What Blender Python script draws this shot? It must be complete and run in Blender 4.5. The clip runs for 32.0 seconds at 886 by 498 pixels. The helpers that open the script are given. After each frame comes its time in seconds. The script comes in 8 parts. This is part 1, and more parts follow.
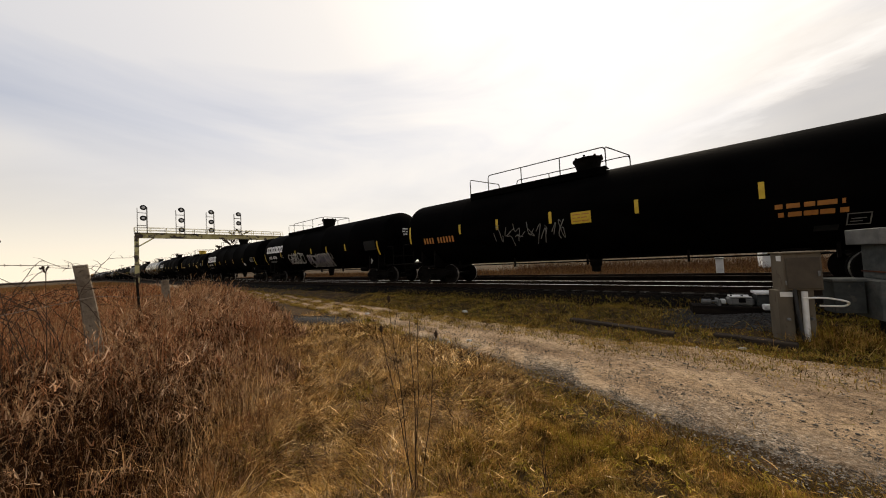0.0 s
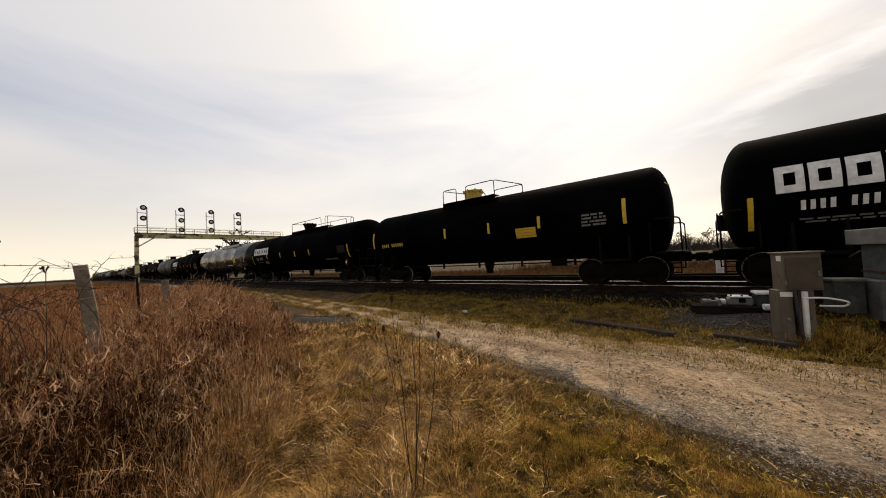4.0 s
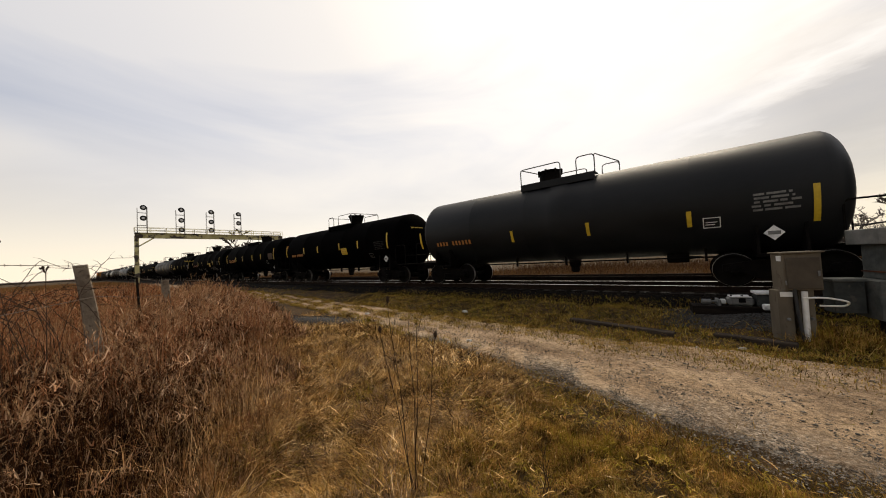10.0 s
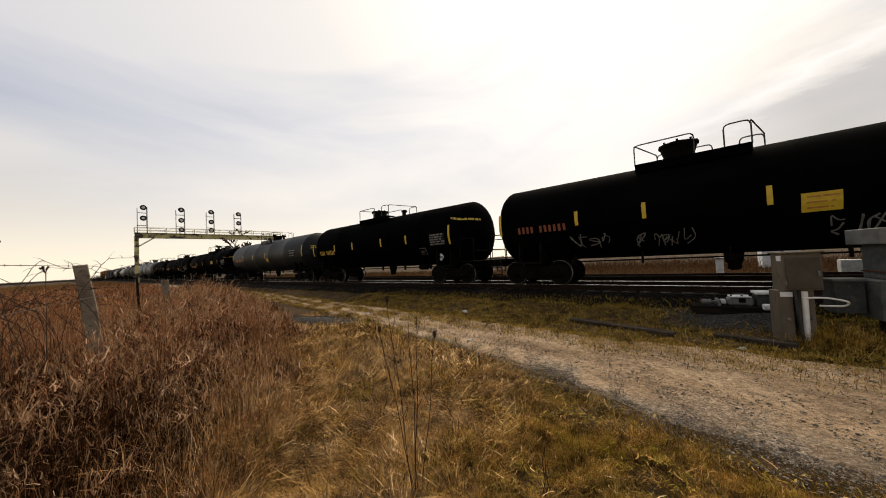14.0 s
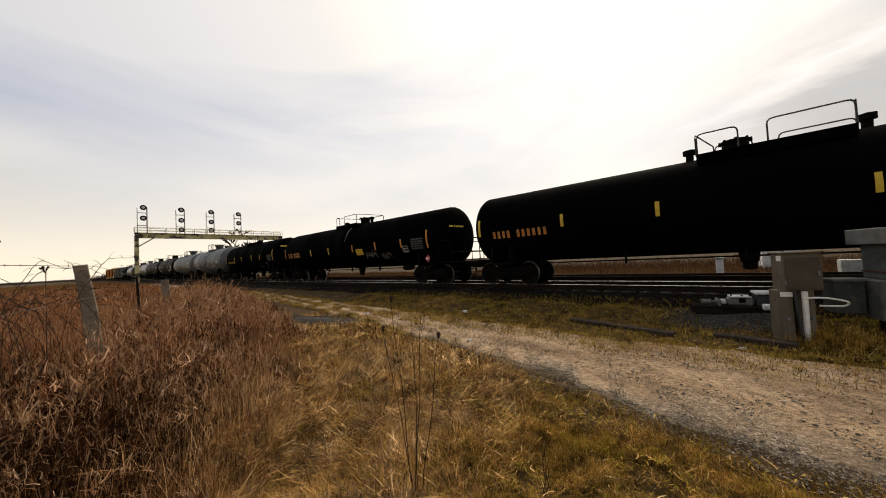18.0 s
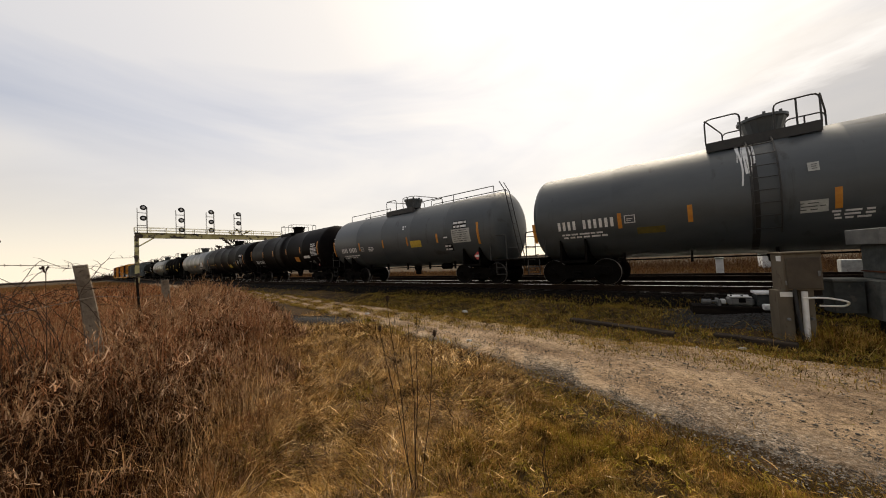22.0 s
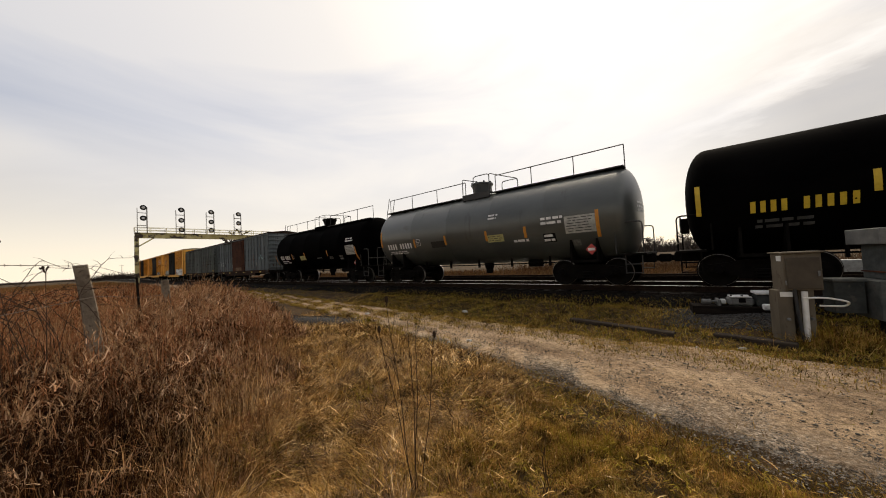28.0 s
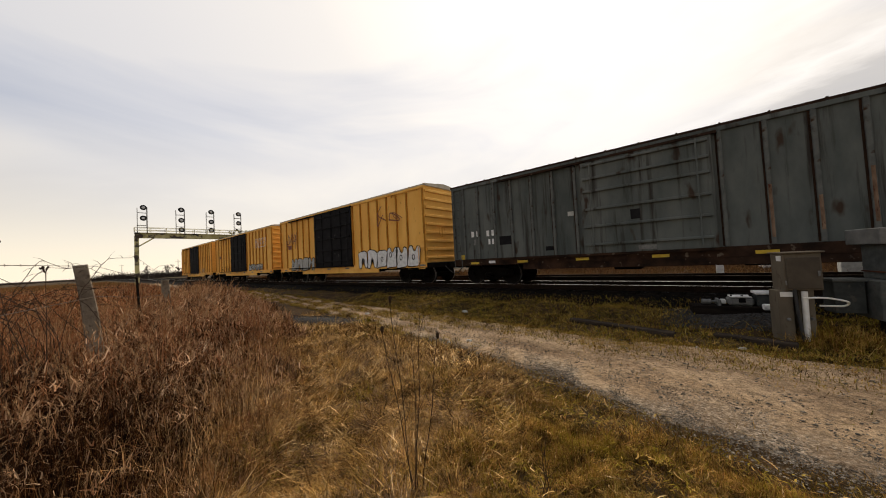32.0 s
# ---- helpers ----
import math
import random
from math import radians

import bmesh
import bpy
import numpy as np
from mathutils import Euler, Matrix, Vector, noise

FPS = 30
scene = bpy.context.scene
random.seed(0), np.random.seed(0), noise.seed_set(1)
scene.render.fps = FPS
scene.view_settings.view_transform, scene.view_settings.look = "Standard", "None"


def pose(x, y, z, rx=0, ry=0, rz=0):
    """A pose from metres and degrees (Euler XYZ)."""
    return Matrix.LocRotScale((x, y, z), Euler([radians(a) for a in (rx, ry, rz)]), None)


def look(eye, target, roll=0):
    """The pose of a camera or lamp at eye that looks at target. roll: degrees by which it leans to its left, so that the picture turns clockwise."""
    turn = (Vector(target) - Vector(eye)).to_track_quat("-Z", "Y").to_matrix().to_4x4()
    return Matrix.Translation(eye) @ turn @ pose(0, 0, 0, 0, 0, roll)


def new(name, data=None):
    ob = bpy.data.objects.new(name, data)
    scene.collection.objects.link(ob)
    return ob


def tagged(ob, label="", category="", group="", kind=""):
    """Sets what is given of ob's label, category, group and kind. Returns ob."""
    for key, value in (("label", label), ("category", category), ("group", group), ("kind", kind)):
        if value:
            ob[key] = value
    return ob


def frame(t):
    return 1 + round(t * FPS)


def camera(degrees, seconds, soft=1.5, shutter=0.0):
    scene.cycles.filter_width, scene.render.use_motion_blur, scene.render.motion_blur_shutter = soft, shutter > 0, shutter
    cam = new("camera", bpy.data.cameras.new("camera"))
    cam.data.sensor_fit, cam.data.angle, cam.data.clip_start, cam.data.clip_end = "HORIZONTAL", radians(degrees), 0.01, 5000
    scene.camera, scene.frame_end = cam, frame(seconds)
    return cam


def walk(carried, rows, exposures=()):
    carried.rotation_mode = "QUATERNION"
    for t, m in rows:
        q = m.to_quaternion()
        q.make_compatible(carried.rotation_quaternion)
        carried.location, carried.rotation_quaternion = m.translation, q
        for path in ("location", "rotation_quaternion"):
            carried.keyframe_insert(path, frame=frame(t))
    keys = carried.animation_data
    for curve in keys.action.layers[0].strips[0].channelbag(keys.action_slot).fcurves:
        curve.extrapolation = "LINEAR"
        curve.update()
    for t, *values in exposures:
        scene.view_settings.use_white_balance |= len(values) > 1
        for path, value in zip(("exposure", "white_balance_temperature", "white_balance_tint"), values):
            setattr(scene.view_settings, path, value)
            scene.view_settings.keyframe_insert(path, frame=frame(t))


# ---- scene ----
cam = camera(110, 32.0, soft=1.0)
# The camera stands still on a tripod beside the road. World: x along the track, the train runs to +x,
# y across the tracks away from the camera, z = 0 at the rail heads.
EYE = Vector((0.0, 0.0, 1.16))
TURN, TILT, LEAN = radians(50.055), radians(2.003), -3.0
AIM = EYE + Vector((-math.cos(TURN) * math.cos(TILT), math.sin(TURN) * math.cos(TILT), math.sin(TILT)))
STAND = look(EYE, AIM, LEAN)
walk(cam, [(0.0, STAND), (32.0, STAND)], exposures=[(0.0, 0.02, 7500, 10), (32.0, 0.02, 7500, 10)])
END = 32.0

# ---- light ----
SUN_AZ, SUN_EL = radians(101.0), radians(48.0)
SUN_DIR = Vector((math.cos(SUN_AZ) * math.cos(SUN_EL), math.sin(SUN_AZ) * math.cos(SUN_EL), math.sin(SUN_EL)))

world = bpy.data.worlds.new("overcast_sky")
scene.world = world
world.use_nodes = True


def node(tree, kind, **settings):
    n = tree.nodes.new(kind)
    for key, value in settings.items():
        if key == "op":
            n.operation = value
        elif key == "mode":
            n.blend_type = value
        else:
            n.inputs[key.replace("_", " ")].default_value = value
    return n


def ramp_node(tree, stops):
    n = tree.nodes.new("ShaderNodeValToRGB")
    while len(n.color_ramp.elements) < len(stops):
        n.color_ramp.elements.new(0.5)
    for e, (p, c) in zip(n.color_ramp.elements, stops):
        e.position, e.color = p, (*c, 1)
    return n


def mix_node(tree, mode, fac, a, b):
    n = tree.nodes.new("ShaderNodeMix")
    n.data_type, n.blend_type = "RGBA", mode
    for i, v in ((0, fac), (6, a), (7, b)):
        if hasattr(v, "is_linked"):
            tree.links.new(v, n.inputs[i])
        elif i == 0:
            n.inputs[0].default_value = v
        else:
            n.inputs[i].default_value = (*v, 1)
    return n.outputs[2]


def build_sky():
    """A thin, bright overcast: the blue of the sky behind streaked cloud that glows round the hidden sun."""
    t = world.node_tree
    t.nodes.clear()
    L = t.links.new
    sky = t.nodes.new("ShaderNodeTexSky")
    sky.sky_type, sky.sun_disc, sky.sun_elevation, sky.sun_rotation = "NISHITA", False, SUN_EL, radians(90) - SUN_AZ
    dirs = t.nodes.new("ShaderNodeTexCoord").outputs["Generated"]
    near = t.nodes.new("ShaderNodeVectorMath")
    near.operation = "DOT_PRODUCT"
    near.inputs[1].default_value = SUN_DIR
    L(dirs, near.inputs[0])
    glow = ramp_node(t, [(0.0, (0.20, 0.215, 0.25)), (0.50, (0.36, 0.385, 0.44)), (0.65, (0.55, 0.59, 0.69)), (0.78, (0.65, 0.68, 0.765)),
                         (0.90, (0.77, 0.785, 0.835)), (0.965, (0.96, 0.955, 0.965)), (1.0, (1.15, 1.13, 1.11))])
    half = node(t, "ShaderNodeMath", op="MULTIPLY_ADD")
    half.inputs[1].default_value, half.inputs[2].default_value = 0.5, 0.5
    L(near.outputs["Value"], half.inputs[0])
    L(half.outputs[0], glow.inputs[0])
    # streaks of cloud, flattened towards the horizon
    stretch = t.nodes.new("ShaderNodeMapping")
    stretch.inputs["Scale"].default_value = (1.1, 1.1, 4.2)
    stretch.inputs["Rotation"].default_value = (radians(7), radians(-10), radians(25))
    L(dirs, stretch.inputs["Vector"])
    cloud = node(t, "ShaderNodeTexNoise", Scale=1.25, Detail=7.0, Roughness=0.5, Distortion=0.5)
    L(stretch.outputs[0], cloud.inputs["Vector"])
    puffs = ramp_node(t, [(0.36, (0.80, 0.83, 0.90)), (0.48, (0.95, 0.96, 0.99)), (0.60, (1.10, 1.08, 1.05))])
    L(cloud.outputs[0], puffs.inputs[0])
    lit = mix_node(t, "MULTIPLY", 1.0, glow.outputs[0], puffs.outputs[0])
    # warm light low over the horizon
    split = t.nodes.new("ShaderNodeSeparateXYZ")
    L(dirs, split.inputs[0])
    low = ramp_node(t, [(0.0, (0.85, 0.85, 0.85)), (0.14, (0.42, 0.42, 0.42)), (0.34, (0.0, 0.0, 0.0))])
    L(split.outputs["Z"], low.inputs[0])
    warm = mix_node(t, "MIX", low.outputs[0], lit, (1.08, 0.99, 0.85))
    # a greyer bank of cloud with a slanting upper edge, a pale seam along it
    ends = [Vector((math.cos(radians(az)) * math.cos(radians(el)), math.sin(radians(az)) * math.cos(radians(el)), math.sin(radians(el)))) for az, el in ((95.4, 14.7), (73.7, 20.3))]
    up = ends[1].cross(ends[0]).normalized()
    up = up if up.z > 0 else -up
    reach = [t.nodes.new("ShaderNodeVectorMath"), t.nodes.new("ShaderNodeVectorMath")]
    for n, v in zip(reach, (up, (ends[1] - ends[0]).normalized())):
        n.operation = "DOT_PRODUCT"
        n.inputs[1].default_value = v
        L(dirs, n.inputs[0])
    ragged = node(t, "ShaderNodeTexNoise", Scale=3.2, Detail=6.0, Roughness=0.6)
    L(stretch.outputs[0], ragged.inputs["Vector"])
    rise = node(t, "ShaderNodeMath", op="MULTIPLY_ADD")
    rise.inputs[1].default_value = 0.22
    L(ragged.outputs[0], rise.inputs[0])
    L(reach[0].outputs["Value"], rise.inputs[2])
    level = node(t, "ShaderNodeMapRange")
    level.inputs["From Min"].default_value, level.inputs["From Max"].default_value = -0.29, 0.31
    L(rise.outputs[0], level.inputs["Value"])
    bank = ramp_node(t, [(0.20, (0.80, 0.785, 0.775)), (0.44, (0.60, 0.59, 0.585)), (0.58, (0.63, 0.62, 0.615)), (0.64, (0.90, 0.89, 0.88)), (0.68, (1, 1, 1)), (0.74, (0.84, 0.83, 0.82)), (0.88, (1, 1, 1))])
    L(level.outputs[0], bank.inputs[0])
    side = node(t, "ShaderNodeMapRange")
    side.inputs["From Min"].default_value, side.inputs["From Max"].default_value = (ends[1] - ends[0]).normalized().dot(ends[0]) - 0.02, (ends[1] - ends[0]).normalized().dot(ends[1]) - 0.10
    L(reach[1].outputs["Value"], side.inputs["Value"])
    warm = mix_node(t, "MULTIPLY", side.outputs[0], warm, bank.outputs[0])
    base = node(t, "ShaderNodeBackground", Strength=0.022)
    L(sky.outputs[0], base.inputs[0])
    over = node(t, "ShaderNodeBackground", Strength=0.98)
    L(warm, over.inputs[0])
    both = t.nodes.new("ShaderNodeAddShader")
    L(base.outputs[0], both.inputs[0])
    L(over.outputs[0], both.inputs[1])
    out = t.nodes.new("ShaderNodeOutputWorld")
    L(both.outputs[0], out.inputs[0])


build_sky()
sun_data = bpy.data.lights.new("sun", "SUN")
sun_data.energy, sun_data.angle, sun_data.color = 2.9, radians(40), (1.0, 0.92, 0.80)
sun = new("sun", sun_data)
sun.matrix_world = look(SUN_DIR * 200, (0, 0, 0))

# ---- materials ----


def material(name, colours, scale=3.0, rough=0.7, metal=0.0, bump=0.0, bump_scale=None, spread=(0.35, 0.65), detail=6.0,
             stretch=(1, 1, 1), island=0.0, per_object=0.0, speck=None, spec=0.5, coat=0.0, streak=None):
    """Paint, rust, soil and so on: a noise between the colours, fine relief, and a roughness that varies with it."""
    m = bpy.data.materials.new(name)
    m.use_nodes = True
    t = m.node_tree
    L = t.links.new
    p = t.nodes["Principled BSDF"]
    p.inputs["Metallic"].default_value = metal
    p.inputs["Specular IOR Level"].default_value = spec
    p.inputs["Coat Weight"].default_value = coat
    where = t.nodes.new("ShaderNodeTexCoord").outputs["Object"]
    mp = t.nodes.new("ShaderNodeMapping")
    mp.inputs["Scale"].default_value = stretch
    L(where, mp.inputs[0])
    n1 = node(t, "ShaderNodeTexNoise", Scale=scale, Detail=detail, Roughness=0.6)
    L(mp.outputs[0], n1.inputs["Vector"])
    stops = [(spread[0] + (spread[1] - spread[0]) * i / max(1, len(colours) - 1), c) for i, c in enumerate(colours)]
    r = ramp_node(t, stops if len(stops) > 1 else stops * 2)
    L(n1.outputs[0], r.inputs[0])
    colour = r.outputs[0]
    if speck:
        n2 = node(t, "ShaderNodeTexNoise", Scale=speck[0], Detail=3.0)
        L(mp.outputs[0], n2.inputs["Vector"])
        s = ramp_node(t, [(speck[1], (0, 0, 0)), (speck[1] + 0.08, (1, 1, 1))])
        L(n2.outputs[0], s.inputs[0])
        colour = mix_node(t, "MIX", s.outputs[0], colour, speck[2])
    if streak:
        run = t.nodes.new("ShaderNodeMapping")
        run.inputs["Scale"].default_value = (1, 1, 0.05)
        L(where, run.inputs[0])
        n4 = node(t, "ShaderNodeTexNoise", Scale=streak[0], Detail=6.0, Roughness=0.65)
        L(run.outputs[0], n4.inputs["Vector"])
        s4 = ramp_node(t, [(streak[1], (0, 0, 0)), (streak[1] + 0.14, (0.85, 0.85, 0.85))])
        L(n4.outputs[0], s4.inputs[0])
        colour = mix_node(t, "MIX", s4.outputs[0], colour, streak[2])
    if island or per_object:
        src = t.nodes.new("ShaderNodeNewGeometry").outputs["Random Per Island"] if island else t.nodes.new("ShaderNodeObjectInfo").outputs["Random"]
        amount = island or per_object
        g = ramp_node(t, [(0.0, (1 - amount,) * 3), (1.0, (1 + amount,) * 3)])
        L(src, g.inputs[0])
        colour = mix_node(t, "MULTIPLY", 1.0, colour, g.outputs[0])
    L(colour, p.inputs["Base Color"])
    rr = ramp_node(t, [(0.3, (max(0, rough - 0.1),) * 3), (0.7, (min(1, rough + 0.1),) * 3)])
    L(n1.outputs[0], rr.inputs[0])
    L(rr.outputs[0], p.inputs["Roughness"])
    if bump:
        n3 = node(t, "ShaderNodeTexNoise", Scale=bump_scale or scale * 6, Detail=5.0)
        L(mp.outputs[0], n3.inputs["Vector"])
        b = node(t, "ShaderNodeBump", Strength=bump, Distance=0.02)
        L(n3.outputs[0], b.inputs["Height"])
        L(b.outputs[0], p.inputs["Normal"])
    return m


def blade_material(name, colours, patches=None, light=0.25, lean=0.38, clumps=0.0):
    """Dry and green blades: each blade takes its own colour, and patches of the ground lean to one end of the range."""
    m = bpy.data.materials.new(name)
    m.use_nodes = True
    t = m.node_tree
    L = t.links.new
    p = t.nodes["Principled BSDF"]
    r = ramp_node(t, [(i / (len(colours) - 1), c) for i, c in enumerate(colours)])
    rnd = t.nodes.new("ShaderNodeNewGeometry").outputs["Random Per Island"]
    n = node(t, "ShaderNodeTexNoise", Scale=patches or 0.9, Detail=3.0)
    L(t.nodes.new("ShaderNodeTexCoord").outputs["Object"], n.inputs["Vector"])
    wide = node(t, "ShaderNodeMapRange")
    wide.inputs["From Min"].default_value, wide.inputs["From Max"].default_value = 0.3, 0.7
    L(n.outputs[0], wide.inputs["Value"])
    mixv = node(t, "ShaderNodeMath", op="MULTIPLY_ADD")
    mixv.inputs[1].default_value = 1 - lean
    L(rnd, mixv.inputs[0])
    part2 = node(t, "ShaderNodeMath", op="MULTIPLY")
    part2.inputs[1].default_value = lean
    L(wide.outputs[0], part2.inputs[0])
    L(part2.outputs[0], mixv.inputs[2])
    L(mixv.outputs[0], r.inputs[0])
    colour = r.outputs[0]
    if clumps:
        # Noise darkens some clumps and brightens others, in place of shade between tufts.
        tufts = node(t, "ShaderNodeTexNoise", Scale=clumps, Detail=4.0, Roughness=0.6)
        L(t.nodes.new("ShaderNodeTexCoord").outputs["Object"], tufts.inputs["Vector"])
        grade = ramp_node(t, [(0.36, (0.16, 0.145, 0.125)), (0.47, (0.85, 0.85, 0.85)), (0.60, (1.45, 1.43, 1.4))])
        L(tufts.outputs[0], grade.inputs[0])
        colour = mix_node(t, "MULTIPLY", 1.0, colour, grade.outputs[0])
    L(colour, p.inputs["Base Color"])
    p.inputs["Roughness"].default_value = 0.85
    p.inputs["Specular IOR Level"].default_value = 0.06
    p.inputs["Subsurface Weight"].default_value = 0.0
    see = t.nodes.new("ShaderNodeBsdfTranslucent")
    L(colour, see.inputs[0])
    mx = t.nodes.new("ShaderNodeMixShader")
    mx.inputs[0].default_value = light
    L(p.outputs[0], mx.inputs[1])
    L(see.outputs[0], mx.inputs[2])
    L(mx.outputs[0], t.nodes["Material Output"].inputs[0])
    return m


M = {}
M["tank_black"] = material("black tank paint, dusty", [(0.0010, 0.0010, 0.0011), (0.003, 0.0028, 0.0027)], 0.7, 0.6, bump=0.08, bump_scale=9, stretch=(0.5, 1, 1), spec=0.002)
M["tank_gloss"] = material("glossy black tank paint", [(0.002, 0.002, 0.0024), (0.005, 0.005, 0.005)], 0.8, 0.26, bump=0.04, bump_scale=5, stretch=(0.4, 1, 1), spec=0.3)
M["tank_brown"] = material("brownish black tank paint", [(0.003, 0.0024, 0.0024), (0.009, 0.0066, 0.006)], 0.8, 0.5, bump=0.05, bump_scale=6, stretch=(0.4, 1, 1), spec=0.04)
M["tank_charcoal"] = material("charcoal tank paint", [(0.007, 0.0078, 0.0088), (0.015, 0.016, 0.0172)], 0.7, 0.5, bump=0.05, bump_scale=7, stretch=(0.4, 1, 1), spec=0.16)
M["tank_grey"] = material("weathered grey tank paint", [(0.040, 0.047, 0.052), (0.070, 0.078, 0.083)], 0.7, 0.46, bump=0.04, bump_scale=7, stretch=(0.4, 1, 1), spec=0.5, speck=(1.4, 0.66, (0.03, 0.026, 0.022)), streak=(2.4, 0.60, (0.016, 0.013, 0.011)))
M["tank_pale"] = material("pale grey tank paint", [(0.045, 0.050, 0.047), (0.085, 0.09, 0.083)], 0.6, 0.36, bump=0.04, bump_scale=7, stretch=(0.4, 1, 1), spec=0.7, speck=(1.2, 0.68, (0.05, 0.044, 0.036)), streak=(2.2, 0.60, (0.03, 0.026, 0.02)))
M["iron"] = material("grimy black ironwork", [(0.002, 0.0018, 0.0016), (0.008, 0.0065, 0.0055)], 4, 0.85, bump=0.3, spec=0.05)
M["rail_iron"] = material("dark painted handrail", [(0.012, 0.012, 0.012), (0.03, 0.028, 0.026)], 6, 0.6)
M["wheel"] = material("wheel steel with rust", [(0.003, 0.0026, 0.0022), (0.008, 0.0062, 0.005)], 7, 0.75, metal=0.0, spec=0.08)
M["tread"] = material("worn wheel tread", [(0.16, 0.15, 0.14), (0.30, 0.285, 0.27)], 7, 0.4, metal=0.9)
M["yellow"] = material("yellow reflective sheeting", [(0.50, 0.33, 0.02), (0.62, 0.42, 0.03)], 8, 0.5, bump=0.05)
M["orange"] = material("faded orange sheeting", [(0.45, 0.16, 0.02), (0.55, 0.24, 0.03)], 8, 0.55)
M["yellow_mark"] = material("yellow stencil paint", [(0.42, 0.28, 0.03), (0.55, 0.38, 0.05)], 9, 0.6)
M["orange_mark"] = material("orange stencil paint", [(0.34, 0.13, 0.03), (0.45, 0.19, 0.04)], 9, 0.6)
M["white_mark"] = material("white stencil paint", [(0.55, 0.55, 0.55), (0.78, 0.78, 0.77)], 7, 0.55)
M["grey_mark"] = material("faded stencil paint", [(0.09, 0.09, 0.09), (0.20, 0.20, 0.19)], 9, 0.6)
M["dim_mark"] = material("dimmed stencil paint", [(0.03, 0.03, 0.029), (0.07, 0.07, 0.068)], 9, 0.7)
M["faint_mark"] = material("sooty data plate", [(0.008, 0.008, 0.008), (0.018, 0.018, 0.017)], 9, 0.7, spec=0.1)
M["pale_mark"] = material("dirty white sheet", [(0.28, 0.28, 0.26), (0.45, 0.45, 0.42)], 7, 0.7)
M["pale_yellow"] = material("bleached yellow sheet", [(0.34, 0.31, 0.12), (0.48, 0.44, 0.20)], 7, 0.7)
M["olive_mark"] = material("grimy yellow paint", [(0.07, 0.052, 0.008), (0.13, 0.095, 0.012)], 9, 0.7)
M["brown_mark"] = material("brown-stained data sheet", [(0.03, 0.014, 0.006), (0.07, 0.032, 0.012)], 5, 0.8)
M["stain_mark"] = material("dark oily stain", [(0.006, 0.005, 0.0045), (0.024, 0.02, 0.017)], 3, 0.6, stretch=(3, 3, 0.4))
M["red_paint"] = material("dark red spray paint", [(0.05, 0.008, 0.008), (0.09, 0.016, 0.014)], 6, 0.6)
M["rust_mark"] = material("dark rust-red spray paint", [(0.16, 0.04, 0.02), (0.24, 0.07, 0.03)], 9, 0.6)
M["cyan_mark"] = material("pale blue spray paint", [(0.20, 0.36, 0.38), (0.30, 0.48, 0.50)], 9, 0.6)
M["purple_mark"] = material("dark violet spray paint", [(0.02, 0.015, 0.05), (0.04, 0.03, 0.08)], 9, 0.6)
M["red_sign"] = material("red placard print", [(0.45, 0.04, 0.04), (0.55, 0.06, 0.05)], 9, 0.5)
M["box_grey"] = material("weathered blue-grey boxcar paint", [(0.066, 0.077, 0.073), (0.128, 0.138, 0.130)], 1.1, 0.8, bump=0.15, bump_scale=12, stretch=(1, 1, 0.35), speck=(2.6, 0.62, (0.048, 0.032, 0.023)), streak=(4.2, 0.52, (0.026, 0.020, 0.016)), spec=0.12)
M["box_blue"] = material("dark blue-grey boxcar paint", [(0.080, 0.097, 0.102), (0.155, 0.172, 0.176)], 1.1, 0.8, bump=0.15, bump_scale=12, stretch=(1, 1, 0.35), speck=(2.4, 0.64, (0.06, 0.036, 0.024)), streak=(4.2, 0.55, (0.026, 0.019, 0.015)), spec=0.12)
M["box_yellow"] = material("golden yellow boxcar paint", [(0.78, 0.38, 0.075), (0.92, 0.52, 0.14)], 0.9, 0.7, bump=0.1, bump_scale=10, stretch=(1, 1, 0.4), speck=(3.0, 0.68, (0.34, 0.14, 0.03)), streak=(3.4, 0.60, (0.42, 0.18, 0.03)), spec=0.15)
M["box_post_blue"] = material("blue-grey boxcar post", [(0.085, 0.098, 0.10), (0.15, 0.163, 0.165)], 2.5, 0.85, bump=0.15, speck=(4, 0.6, (0.05, 0.03, 0.02)), spec=0.1)
M["box_post_grey"] = material("grey boxcar post", [(0.075, 0.082, 0.078), (0.135, 0.14, 0.132)], 2.5, 0.85, bump=0.15, speck=(4, 0.58, (0.05, 0.028, 0.016)), spec=0.1)
M["rust_pale"] = material("pale scoured rust", [(0.10, 0.055, 0.034), (0.24, 0.16, 0.11)], 4, 0.9, bump=0.2, stretch=(2, 2, 0.6), speck=(7, 0.58, (0.07, 0.026, 0.016)), spec=0.1)
# Darker than the body yellow: shade beside the posts is put into this colour.
M["box_post_yellow"] = material("dirty yellow boxcar post", [(0.34, 0.13, 0.018), (0.56, 0.25, 0.04)], 2.5, 0.8, bump=0.1, spec=0.1)
M["box_door_dark"] = material("black boxcar door paint", [(0.006, 0.006, 0.007), (0.020, 0.019, 0.02)], 2, 0.75, bump=0.1, spec=0.06, speck=(3, 0.66, (0.10, 0.095, 0.09)))
M["rust"] = material("rusted sheet steel", [(0.042, 0.016, 0.010), (0.105, 0.042, 0.024)], 2.2, 0.9, bump=0.3, stretch=(1, 1, 0.5), speck=(5, 0.6, (0.035, 0.02, 0.016)), spec=0.12)
M["roof_steel"] = material("galvanised roof sheet", [(0.14, 0.14, 0.14), (0.24, 0.235, 0.225)], 1.4, 0.6, metal=0.3, bump=0.1)
M["roof_pale"] = material("dusty pale roof sheet", [(0.42, 0.36, 0.27), (0.60, 0.53, 0.42)], 1.4, 0.7, bump=0.1, spec=0.2)
